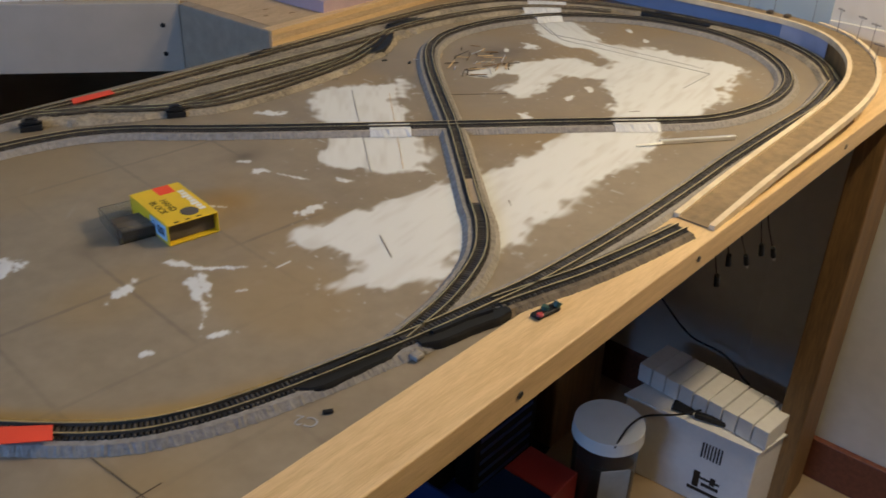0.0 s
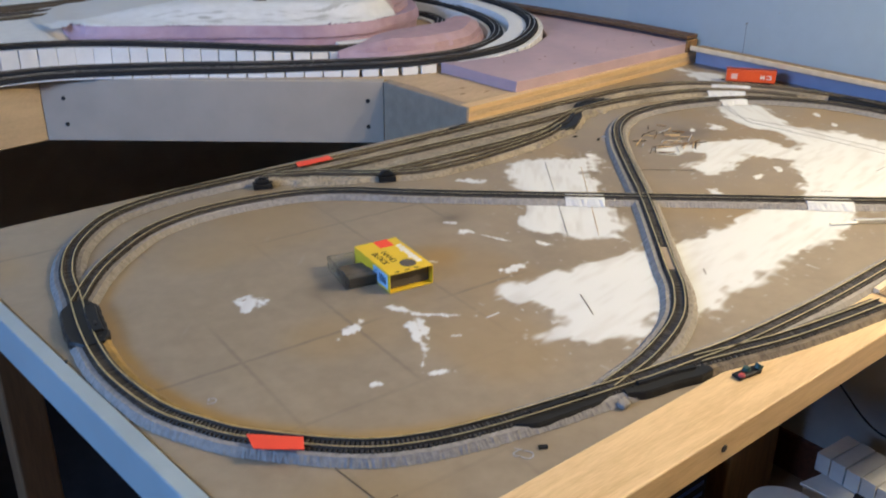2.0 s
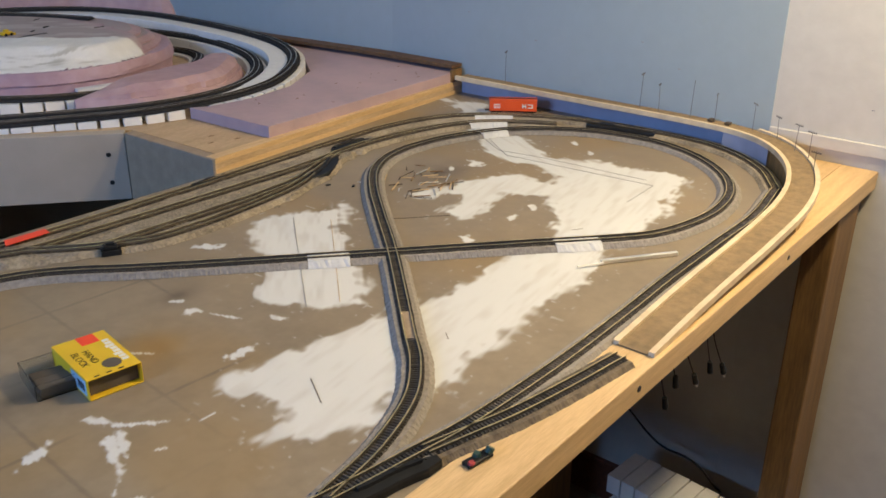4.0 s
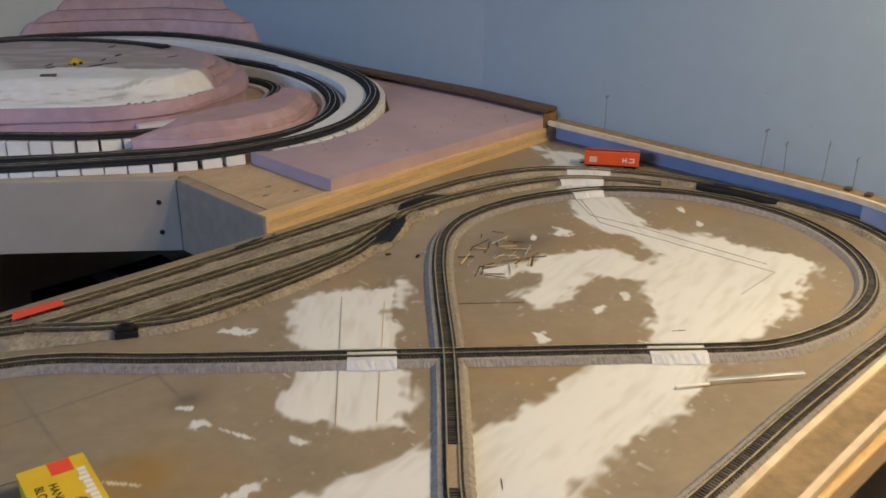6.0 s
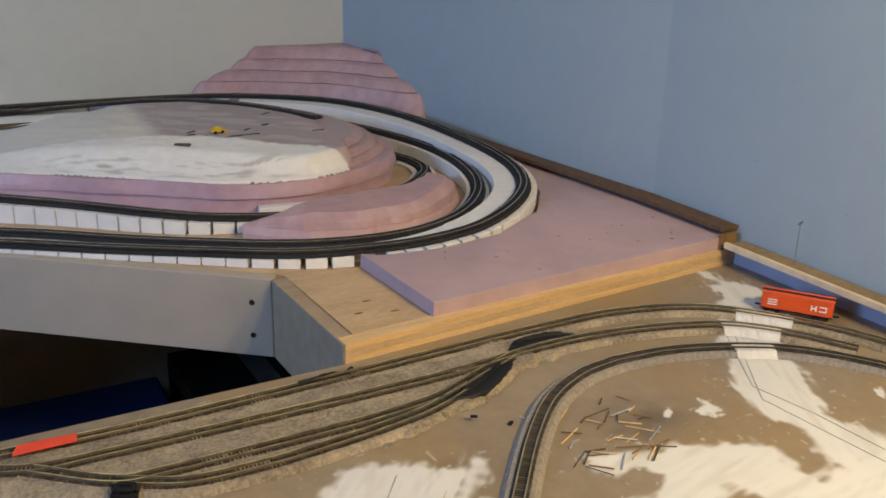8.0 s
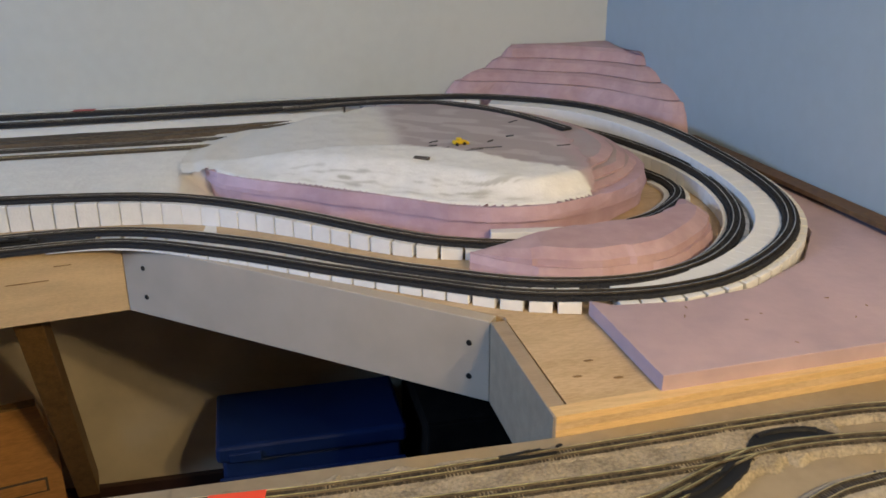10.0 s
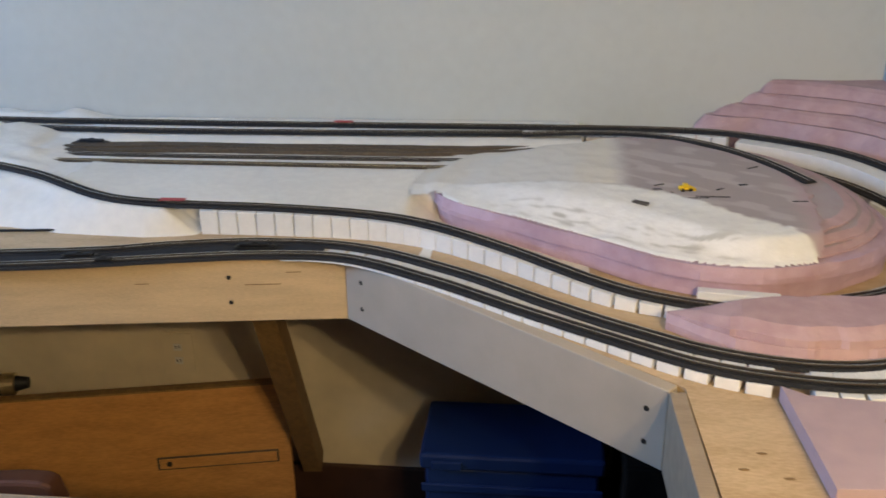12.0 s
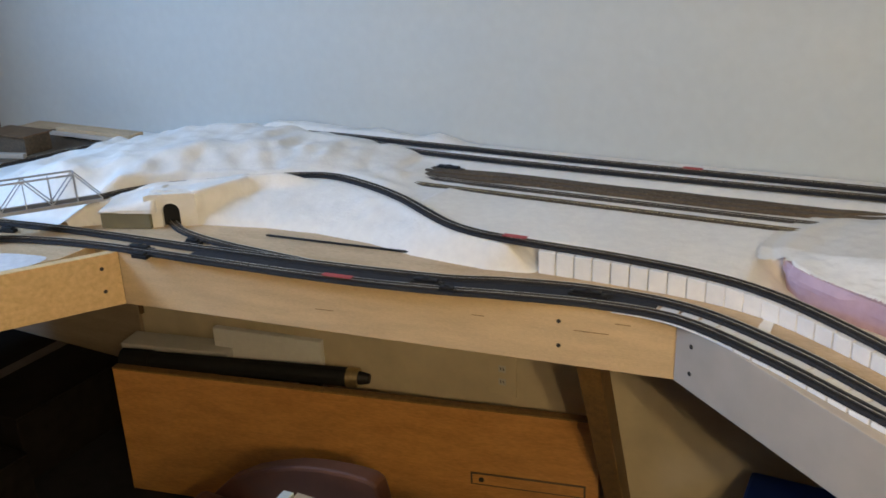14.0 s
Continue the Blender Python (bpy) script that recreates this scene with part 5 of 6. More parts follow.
def yard_ballast():
    nx, ny = 420, 110
    u, v = np.meshgrid(np.linspace(0.37, 0.98, nx), np.linspace(0.755, 0.893, ny))
    d = inside(YARD, u, v) + (value_noise(u, v, 0.012, 61) - 0.5) * 0.010
    h = 1.0046 + (value_noise(u, v, 0.030, 62) - 0.5) * 0.0030 + (value_noise(u, v, 0.007, 63) - 0.5) * 0.0014 + (value_noise(u, v, 0.0023, 64) - 0.5) * 0.0011
    h = 1.0003 + (h - 1.0003) * smooth(0.0, 0.006, d)
    keep = d > -0.001
    k = keep[:-1, :-1] & keep[:-1, 1:] & keep[1:, 1:] & keep[1:, :-1]
    idx = np.arange(nx * ny).reshape(ny, nx)
    quads = np.stack([idx[:-1, :-1], idx[:-1, 1:], idx[1:, 1:], idx[1:, :-1]], -1)[k]
    me = bpy.data.meshes.new("yard_ballast")
    me.from_pydata((np.stack([u, v, h], -1).reshape(-1, 3) * K + np.array([0, 0, TABLE - K])).tolist(), [], quads.tolist())
    me.materials.append(BALLAST)
    return me


tagged(new("yard_ballast", yard_ballast()), "grey-tan ballast spread between the yard tracks", "ballast", kind="stuff")

# brown roadbeds and old track pieces on the level plaster
rb = thing("brown_roadbed", 0.15, 1.775, 1.0578, "strips of dark brown roadbed lying on the plaster", "roadbed")
for k, (off, z, x0, x1) in enumerate(((-0.0165, 0.0, -0.24, 0.60), (0.0, 0.0014, -0.30, 0.58), (0.0170, 0.0006, -0.26, 0.60))):
    pts = [(x, np.interp(x, [-0.30, -0.18, -0.05, 0.15, 0.35, 0.52, 0.60], [1.765, 1.763, 1.778, 1.772, 1.775, 1.79, 1.81]) + off + 0.003 * math.sin(x * 11 + k * 2), 1.0578) for x in np.linspace(x0, x1, 12)]
    part("strip", sweep(spline(pts, 0.012), [(-0.0080, 0), (0.0080, 0), (0.0066, 0.006 + z), (-0.0066, 0.006 + z)], jitter=0.0007, rnd=random.Random(3 + k)), BROWN, rb)
track([(-0.22, 1.692, 1.0578), (-0.05, 1.69, 1.0578), (0.2, 1.687, 1.0578), (0.47, 1.685, 1.0578)], "loose length of bare brown track", bed=BROWN, tie=TIEBROWN, rail=RAILDARK, bed_top=0.0065, bed_foot=0.007, bed_high=0.001, seed=21)
track([(-0.28, 1.735, 1.0578), (-0.1, 1.728, 1.0578), (0.2, 1.727, 1.0578), (0.52, 1.727, 1.0578)], "second loose length of brown track", bed=BROWN, tie=TIE, rail=RAILDARK, bed_top=0.0065, bed_foot=0.007, bed_high=0.001, seed=22)
track([(-0.22, 1.3665, UP + 0.0015), (-0.32, 1.372, UP + 0.0015), (-0.40, 1.378, UP + 0.0015), (-0.47, 1.389, UP + 0.0015), (-0.525, 1.406, UP + 0.0015), (-0.570, 1.432, UP + 0.0015)], "spur running into the tunnel mouth", bed=BLACKBED, rail=RAILDARK, bed_top=0.008, bed_foot=0.009, bed_high=0.003, seed=23)
solid("rail_strip", board((-0.372, 1.442), (-0.102, 1.467), UP + 0.001, UP + 0.0045, 0.004), BLACK, "black plastic rail strip lying on the bench", "strip")
for a in ((-0.02, 1.366, 0.12, 0.05), (0.205, 1.417, 0.1, 0.055), (-0.52, 1.305, 0.12, 0.05), (-0.20, 1.788, 0.0, 0.06), (0.02, 1.352, 0.12, 0.03)):
    machine(*a, z=(UP + 0.0062) if a[1] < 1.6 else 1.064, label="black turnout motor beside the upper track")
solid("black_roadbed", prism([(-0.43, 1.2965), (-0.319, 1.305), (-0.139, 1.321), (0, 1.343), (0.225, 1.386), (0.3, 1.385), (0.3, 1.44), (0.216, 1.447), (0.09, 1.427), (-0.01, 1.399), (-0.19, 1.375), (-0.43, 1.355)], UP + 0.0012, UP + 0.0035), BLACKBED, "black foam sheet under the station tracks", "roadbed")

# ---------------------------------------------------------------- loose things on the table
def placed(bm, m):
    bmesh.ops.transform(bm, matrix=m, verts=bm.verts)
    return bm


def letters(text, size, m, mat, parent, name="lettering", thick=0.0001):
    """Raised print in the built-in font, laid at the pose m in plan units."""
    cu = bpy.data.curves.new("t", "FONT")
    cu.body, cu.size, cu.extrude, cu.align_x, cu.align_y = text, size, thick, "CENTER", "CENTER"
    tmp = bpy.data.objects.new("t", cu)
    scene.collection.objects.link(tmp)
    bpy.context.view_layer.update()
    me = bpy.data.meshes.new_from_object(tmp.evaluated_get(bpy.context.evaluated_depsgraph_get()))
    bm = bmesh.new()
    bm.from_mesh(me)
    bpy.data.objects.remove(tmp)
    bpy.data.meshes.remove(me)
    return part(name, placed(bm, m), mat, parent)


def boxcar():
    ob = thing("toy_boxcar", 1.1885, 0.7865, 1.001, "orange model railway boxcar with a white logo", "model boxcar")
    a = math.atan2(0.814 - 0.757, 1.167 - 1.209)
    m = Matrix.Translation((1.196, 0.792, 1.001)) @ Matrix.Rotation(a, 4, "Z") @ Matrix.Diagonal((0.98, 1, 0.87, 1))
    part("body", box(-0.0365, 0.0365, -0.0088, 0.0088, 0.0068, 0.0255, bevel=0.0005, m=m), ORANGE, ob)
    part("roof", box(-0.0372, 0.0372, -0.0092, 0.0092, 0.0257, 0.0270, bevel=0.0004, m=m), ORANGE, ob)
    part("roofwalk", box(-0.037, 0.037, -0.0018, 0.0018, 0.0272, 0.0278, m=m), BLACK, ob)
    part("underframe", box(-0.036, 0.036, -0.0065, 0.0065, 0.0048, 0.0066, m=m), BLACK, ob)
    for s in (-1, 1):
        part("door", box(-0.008, 0.008, s * 0.0091 - 0.0003, s * 0.0091 + 0.0003, 0.0078, 0.0242, m=m), ORANGE, ob)
        for i in range(-8, 9):
            if abs(i) > 2:
                part("rib", box(i * 0.0043 - 0.0003, i * 0.0043 + 0.0003, s * 0.0089 - 0.0003, s * 0.0089 + 0.0003, 0.0075, 0.025, m=m), ORANGE, ob)
        t = part("truck", box(s * 0.025 - 0.0085, s * 0.025 + 0.0085, -0.0055, 0.0055, 0.0022, 0.0046, bevel=0.0006, m=m), BLACK, ob)
        for w in (-1, 1):
            for q in (-1, 1):
                c = Vector((s * 0.025 + w * 0.0055, q * 0.0046, 0.0026))
                part("wheel", placed(cyl(c - Vector((0, 0.0008, 0)), c + Vector((0, 0.0008, 0)), 0.0026, n=14), m), DARKMETAL, t)
        part("coupler", box(s * 0.0395 - 0.0035, s * 0.0395 + 0.0035, -0.0011, 0.0011, 0.0052, 0.0068, m=m), BLACK, ob)
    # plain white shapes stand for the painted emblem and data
    for s in (1,):
        for x0, x1, z0, z1 in ((-0.0300, -0.0285, 0.0125, 0.0195), (-0.0285, -0.0225, 0.018, 0.0195), (-0.0285, -0.0225, 0.0125, 0.014), (-0.0200, -0.0185, 0.0125, 0.0195), (-0.0155, -0.0140, 0.0125, 0.0195), (-0.0185, -0.0155, 0.015, 0.017)):
            part("emblem", box(x0, x1, s * 0.00945 - 0.0001, s * 0.00945 + 0.0001, z0, z1, m=m), WHITE, ob, "white emblem shape")
        for k in range(3):
            part("data_line", box(0.020, 0.030, s * 0.00945 - 0.0001, s * 0.00945 + 0.0001, 0.012 + 0.003 * k, 0.0135 + 0.003 * k, m=m), WHITE, ob, "line of small white print")
    return ob


boxcar()


def card_box():
    ob = thing("card_box", 0.372, 0.597, 1.0, "open yellow card box lying on the table", "box")
    m = Matrix.Translation((0.3685, 0.5635, 1.0005)) @ Matrix.Rotation(math.atan2(-0.006, 0.0404), 4, "Z")
    w, d, h, t = 0.0202, 0.066, 0.0165, 0.0005
    part("top_panel", box(-w, w, 0, d, h - t, h, m=m), YELLOW, ob, "yellow printed top")
    part("bottom_panel", box(-w, w, 0, d, 0, t, m=m), YELLOW, ob)
    for s in (-1, 1):
        part("side_panel", box(s * w - t, s * w, 0, d, t, h - t, m=m) if s > 0 else box(-w, -w + t, 0, d, t, h - t, m=m), YELLOW, ob)
    part("end_panel", box(-w + t, w - t, d - t, d, t, h - t, m=m), YELLOW, ob)
    part("lining", box(-w + t, w - t, 0.012, d - t, t, t + 0.0002, m=m), CARDIN, ob, "dark inside")
    part("insert", box(-w + 0.001, w - 0.001, 0.006, d - 0.002, t + 0.0003, h - 0.002, m=m), CARDIN, ob, "dark grey block inside")
    part("patch", box(-0.0025, 0.0110, d - 0.0150, d - 0.0004, h, h + 0.00015, m=m), flag, ob, "orange-red printed patch")
    part("dot", placed(cyl((0.004, 0.014, h), (0.004, 0.014, h + 0.0002), 0.0070, n=24), m), CARDIN, ob, "dark grey printed disc")
    for k in range(8):
        part("brand_bar", box(0.0118 - (0.0016 if k in (2, 5) else 0), 0.0168, 0.012 + k * 0.0050, 0.0158 + k * 0.0050, h, h + 0.00015, m=m), WHITE, ob, "white brand shape")
    for k in range(3):
        part("print_dash", box(-0.014 + k * 0.009, -0.010 + k * 0.009, 0.002, 0.0035, h, h + 0.00015, m=m), BLACK, ob)
    tm = m @ Matrix.Translation((-0.009, 0.036, h + 0.0001)) @ Matrix.Rotation(radians(-90), 4, "Z")
    letters("HAND", 0.0075, tm @ Matrix.Translation((0.004, 0.0045, 0)), BLACK, ob)
    letters("BLOCK", 0.0075, tm @ Matrix.Translation((0.004, -0.0035, 0)), BLACK, ob)
    part("label", box(-w - 0.0002, -w, 0.004, 0.030, 0.002, h - 0.002, m=m), material("pale_blue_label", (0.35, 0.55, 0.72), 0.5), ob, "pale blue label")
    for i in range(7):
        part("bar", box(-w - 0.0004, -w - 0.0002, 0.007 + i * 0.0017, 0.0078 + i * 0.0017, 0.005, h - 0.005, m=m), BLACK, ob)
    return ob


card_box()
sb = thing("abrasive_tray", 0.344, 0.612, 1.0, "clear plastic tray holding dark grey abrasive pads", "tray")
sm = Matrix.Translation((0.344, 0.611, 1.0005)) @ Matrix.Rotation(-0.22, 4, "Z")
part("tray_floor", box(-0.0155, 0.0155, -0.0205, 0.0205, 0, 0.0006, m=sm), CLEAR, sb, "clear plastic floor")
for x0, x1, y0, y1 in ((-0.0160, -0.0154, -0.021, 0.021), (0.0154, 0.0160, -0.021, 0.021), (-0.0154, 0.0154, -0.021, -0.0204), (-0.0154, 0.0154, 0.0204, 0.021)):
    part("tray_wall", box(x0, x1, y0, y1, 0.0007, 0.0130, m=sm), CLEAR, sb, "clear plastic side")
part("tray_flap", box(-0.0155, 0.0155, 0.0212, 0.0218, 0.0020, 0.0165, m=sm @ Matrix.Rotation(-0.25, 4, "X")), CLEAR, sb, "clear plastic flap")
for y0, y1, hh in ((-0.0195, -0.003, 0.0085), (-0.001, 0.010, 0.0072)):
    part("pad", box(-0.0125, 0.0130, y0, y1, 0.0008, hh, bevel=0.0009, m=sm), CARDIN, sb, "dark grey abrasive pad")

for poly, z, lab in (([(0.157, 0.441), (0.1605, 0.4565), (0.186, 0.4325), (0.180, 0.4215)], 1.0088, "orange-red card marker lying across the rails"),
                     ([(0.44, 0.862), (0.485, 0.862), (0.487, 0.874), (0.445, 0.876)], 1.0088, "orange-red card marker on the back track"),
                     ([(0.045, 1.484), (0.083, 1.484), (0.083, 1.496), (0.045, 1.496)], 1.0645, "red tape marker on the upper track"),
                     ([(-0.172, 1.318), (-0.124, 1.323), (-0.125, 1.334), (-0.173, 1.329)], 1.0285, "red tape marker on the front track"),
                     ([(0.215, 1.885), (0.25, 1.885), (0.25, 1.898), (0.215, 1.898)], 1.0805, "red tape marker on the back track")):
    solid("marker", prism(poly, z, z + 0.0006), tape if "tape" in lab else flag, lab, "marker", group="red markers")

tag = thing("price_tag", 0.187, 0.309, 1.0016, "white barcode sticker on the pine edge board", "sticker")
part("paper", prism([(0.158, 0.300), (0.205, 0.3175), (0.2135, 0.305), (0.168, 0.288)], 1.0018, 1.0021), WHITE, tag)
tgm = Matrix.Translation((0.192, 0.3035, 1.0022)) @ Matrix.Rotation(0.35, 4, "Z")
for i in range(9):
    part("bar", box(-0.012 + i * 0.0024, -0.012 + i * 0.0024 + (0.0012 if i % 3 else 0.0018), -0.0045, 0.0045, 0, 0.0001, m=tgm), BLACK, tag)
cap = thing("cap_screw", 0.153, 0.334, 1.0, "white plastic cap screw in the table corner", "screw")
part("washer", cyl((0.153, 0.334, 1.0004), (0.153, 0.334, 1.0022), 0.0058, 0.005, n=20), WHITE, cap)
part("slot", box(0.1515, 0.1545, 0.3333, 0.3347, 1.0022, 1.0026), BLACK, cap)
solid("metal_bar", board((0.792, 0.4065), (0.859, 0.3592), 1.0005, 1.0045, 0.0045, bevel=0.0006), METAL, "short bright aluminium bar lying on the painted road", "bar")
solid("metal_rod", cyl((0.770, 0.4205, 1.0018), (0.793, 0.405, 1.0018), 0.0013, n=10), METAL, "thin steel rod beside the aluminium bar", "rod")

clip = thing("terminal_clip", 0.468, 0.312, 1.0015, "red and green plastic terminal clip with wires", "terminal")
part("base", placed(box(-0.011, 0.011, -0.004, 0.004, 0, 0.003, bevel=0.001), Matrix.Translation((0.468, 0.3125, 1.0016)) @ Matrix.Rotation(-0.15, 4, "Z")), BLACK, clip)
part("red_button", cyl((0.460, 0.3115, 1.0046), (0.460, 0.3115, 1.0058), 0.0026, 0.002, n=14), tape, clip)
part("green_button", cyl((0.469, 0.314, 1.0046), (0.469, 0.314, 1.0068), 0.003, 0.0024, n=14), GREEN, clip)
part("socket", cyl((0.476, 0.310, 1.0046), (0.478, 0.3095, 1.0078), 0.0026, 0.003, n=14), GREEN, clip)
solid("blob", placed(box(-0.004, 0.004, -0.0035, 0.0035, 0, 0.004, bevel=0.0014), Matrix.Translation((0.3725, 0.3415, 1.0005))), ROADBED, "small grey lump of filler between the turnout motors", "lump")

# stir sticks, wire ends and pins left on the table
rnd = random.Random(8)
for i in range(42):
    x, y = 0.86 + rnd.uniform(-0.045, 0.05), 0.70 + rnd.uniform(-0.045, 0.04)
    a, l = rnd.choice((0.5, -0.9, 0.3, -0.6)) + rnd.uniform(-0.4, 0.4), rnd.uniform(0.008, 0.030)
    d = Vector((math.cos(a), math.sin(a), 0)) * l / 2
    p = Vector((x, y, 1.0014))
    solid("scrap", cyl(p - d, p + d, rnd.uniform(0.0004, 0.0008), n=6), rnd.choice((METAL, LEG, BROWN, BROWN, PINE)), "small scrap of wire or wood on the table", "scrap", group="scraps on the table")
for x, y in ((0.775, 0.762), (0.72, 0.885), (0.80, 0.745), (0.106, 0.62), (0.30, 0.343)):
    solid("scrap", placed(box(-0.003, 0.003, -0.0015, 0.0015, 0, 0.0015, bevel=0.0004), Matrix.Translation((x, y, 1.0044 if y > 0.76 else 1.0004)) @ Matrix.Rotation(x * 40, 4, "Z")), BLACK, "small dark scrap beside the track", "scrap", group="scraps on the table")
hand = thing("pencil_note", 0.285, 0.345, 1.0, "handwritten pencil note on the hardboard", "note")
letters("C2", 0.012, Matrix.Translation((0.287, 0.3465, 1.0003)) @ Matrix.Rotation(radians(120), 4, "Z"), GREYPL, hand, thick=0.00005)
note2 = thing("pencil_note", 0.15, 0.52, 1.0, "small pencilled letter beside the track", "note")
letters("G", 0.010, Matrix.Translation((0.166, 0.515, 1.0003)) @ Matrix.Rotation(radians(150), 4, "Z"), GREYPL, note2, thick=0.00005)


# telephone poles on the ramp
def pole(x, y, z, high, turn, lean):
    ob = thing("telephone_pole", x, y, z, "thin grey model telephone pole with a crossarm", "model pole", "telephone poles")
    m = Matrix.Translation((x, y, z)) @ Matrix.Rotation(turn, 4, "Z") @ Matrix.Rotation(lean, 4, "X")
    part("post", placed(cyl((0, 0, -0.001), (0, 0, high), 0.0005, 0.0004, n=6), m), POLEGREY, ob)
    part("crossarm", box(-0.0065, 0.0065, -0.0004, 0.0004, high - 0.003, high - 0.0021, m=m), POLEGREY, ob)
    for i in (-2, -1, 1, 2):
        part("insulator", placed(cyl((i * 0.0028, 0, high - 0.0021), (i * 0.0028, 0, high - 0.0008), 0.0005, n=6), m), POLEGREY, ob)


for x, y, z, h, tn, ln in ((1.252, 0.847, 1.0305, 0.051, 0.3, 0.0), (1.252, 0.61, 1.0305, 0.051, 0.1, 0.03), (1.252, 0.58, 1.0305, 0.040, 0.2, -0.04), (1.252, 0.532, 1.0305, 0.051, 0.4, 0.03), (1.249, 0.495, 1.0305, 0.040, 0.2, 0.0),
                        (1.245, 0.44, 1.031, 0.036, 0.8, 0.0), (1.225, 0.40, 1.031, 0.030, 0.9, -0.05), (1.19, 0.365, 1.030, 0.034, 1.1, 0.04), (1.165, 0.340, 1.029, 0.036, 1.2, 0.0), (1.13, 0.322, 1.028, 0.024, 1.3, 0.0)):
    pole(x, y, z, h, tn, ln)
for x, y in ((1.25, 0.50), (1.247, 0.475)):
    solid("pebble", placed(box(-0.005, 0.005, -0.004, 0.004, 0, 0.004, bevel=0.0014), Matrix.Translation((x, y, 1.0302))), BROWN, "small brown lump on the ramp", "lump")
solid("wall_trim", box(1.262, 1.2675, -0.9, 0.424, 1.018, 1.034, bevel=0.0008), WALLGREY, "narrow grey trim strip along the cream wall", "trim", kind="structure")
for i, (y, z) in enumerate(((0.93, 1.13), (0.80, 1.10), (0.62, 1.12), (0.30, 1.075), (1.32, 1.09), (0.56, 1.09), (1.25, 1.07))):
    x = 1.2662 if y > 0.425 else 1.2678
    solid("wall_nick", box(x - 0.0006, x, y, y + 0.004, z, z + 0.0013), GREYPL, "small dark nick in the painted wall", "nick", group="wall nicks")

# yellow toy and scraps on the foam hill
toy = thing("toy_loader", 0.788, 1.507, 1.0868, "tiny yellow toy loader on the hill", "toy vehicle")
tm = Matrix.Translation((0.788, 1.507, 1.0870)) @ Matrix.Rotation(0.2, 4, "Z")
part("body", box(-0.010, 0.008, -0.0045, 0.0045, 0.002, 0.007, bevel=0.001, m=tm), YELLOW, toy)
part("cab", box(-0.004, 0.002, -0.0035, 0.0035, 0.007, 0.0105, bevel=0.0006, m=tm), YELLOW, toy)
part("bucket", box(0.009, 0.0125, -0.005, 0.005, 0.0006, 0.004, m=tm), YELLOW, toy)
for sx in (-0.006, 0.005):
    for sy in (-0.0048, 0.0048):
        part("wheel", placed(cyl((sx, sy - 0.001, 0.0024), (sx, sy + 0.001, 0.0024), 0.0024, n=12), tm), BLACK, toy)
for x, y, a, l, h in ((0.80, 1.475, 0.1, 0.028, 0.001), (0.765, 1.49, 1.0, 0.018, 0.001), (0.82, 1.482, 0.0, 0.045, 0.0008), (0.835, 1.515, 0.7, 0.014, 0.001), (0.87, 1.535, 0.2, 0.012, 0.0016), (0.755, 1.53, 0.5, 0.016, 0.001), (0.93, 1.47, 0.1, 0.02, 0.0007), (0.75, 1.51, 0.1, 0.012, 0.001), (0.90, 1.62, 0.6, 0.02, 0.0008)):
    solid("twig", placed(box(-l / 2, l / 2, -0.001, 0.001, 0, h), Matrix.Translation((x, y, 1.0872)) @ Matrix.Rotation(a, 4, "Z")), BLACK, "thin dark scrap on the foam hill", "scrap", group="scraps on the hill")
solid("dark_chip", placed(box(-0.011, 0.011, -0.005, 0.005, 0, 0.003, bevel=0.001), Matrix.Translation((0.721, 1.447, 1.0872)) @ Matrix.Rotation(-0.5, 4, "Z") @ Matrix.Rotation(0.10, 4, "X")), CARDIN, "dark chip lying on the white plaster", "chip")
for x, y in ((0.785, 1.0), (0.80, 0.965), (0.765, 0.975), (0.835, 1.01)):
    solid("knot", placed(cyl((0, 0, 0), (0, 0, 0.0003), 0.0036, 0.002, n=9), Matrix.Translation((x, y - 0.01, UP + 0.0002)) @ Matrix.Diagonal((1.4, 0.6, 1, 1))), LEG, "dark stain on the bare plywood", "stain", group="plywood stains")

# ---------------------------------------------------------------- tunnel mouth, bridge and far wing
pm = Matrix.Translation((-0.560, 1.420, UP)) @ Matrix.Rotation(0.55, 4, "Z")
portal = thing("tunnel_portal", -0.535, 1.405, UP, "cream plaster tunnel portal with a dark arched mouth", "tunnel portal")


def arch_wall(w, h, aw, ah, t):
    """A wall with an arched opening right through it."""
    bm = bmesh.new()
    n = 14
    inner = [(-aw, 0)] + [(-aw * math.cos(math.pi * i / n), ah - aw + aw * math.sin(math.pi * i / n)) for i in range(n + 1)] + [(aw, 0)]
    outer = []
    for x, z in inner:
        if z <= 0:
            outer.append((math.copysign(w, x), 0))
        else:
            k = max(abs(x) / w, (z - ah * 0.4) / (h - ah * 0.4), 1e-6)
            outer.append((max(-w, min(w, x / k)), min(h, ah * 0.4 + (z - ah * 0.4) / k)))
    lay = []
    for y in (0, t):
        lay.append(([bm.verts.new((x, y, z)) for x, z in inner], [bm.verts.new((x, y, z)) for x, z in outer]))
    for i in range(len(inner) - 1):
        (fi, fo), (bi, bo) = lay
        bm.faces.new((fi[i], fi[i + 1], fo[i + 1], fo[i]))
        bm.faces.new((bi[i], bo[i], bo[i + 1], bi[i + 1]))
        bm.faces.new((fi[i], bi[i], bi[i + 1], fi[i + 1]))
        bm.faces.new((fo[i], fo[i + 1], bo[i + 1], bo[i]))
    bmesh.ops.recalc_face_normals(bm, faces=bm.faces)
    return bm


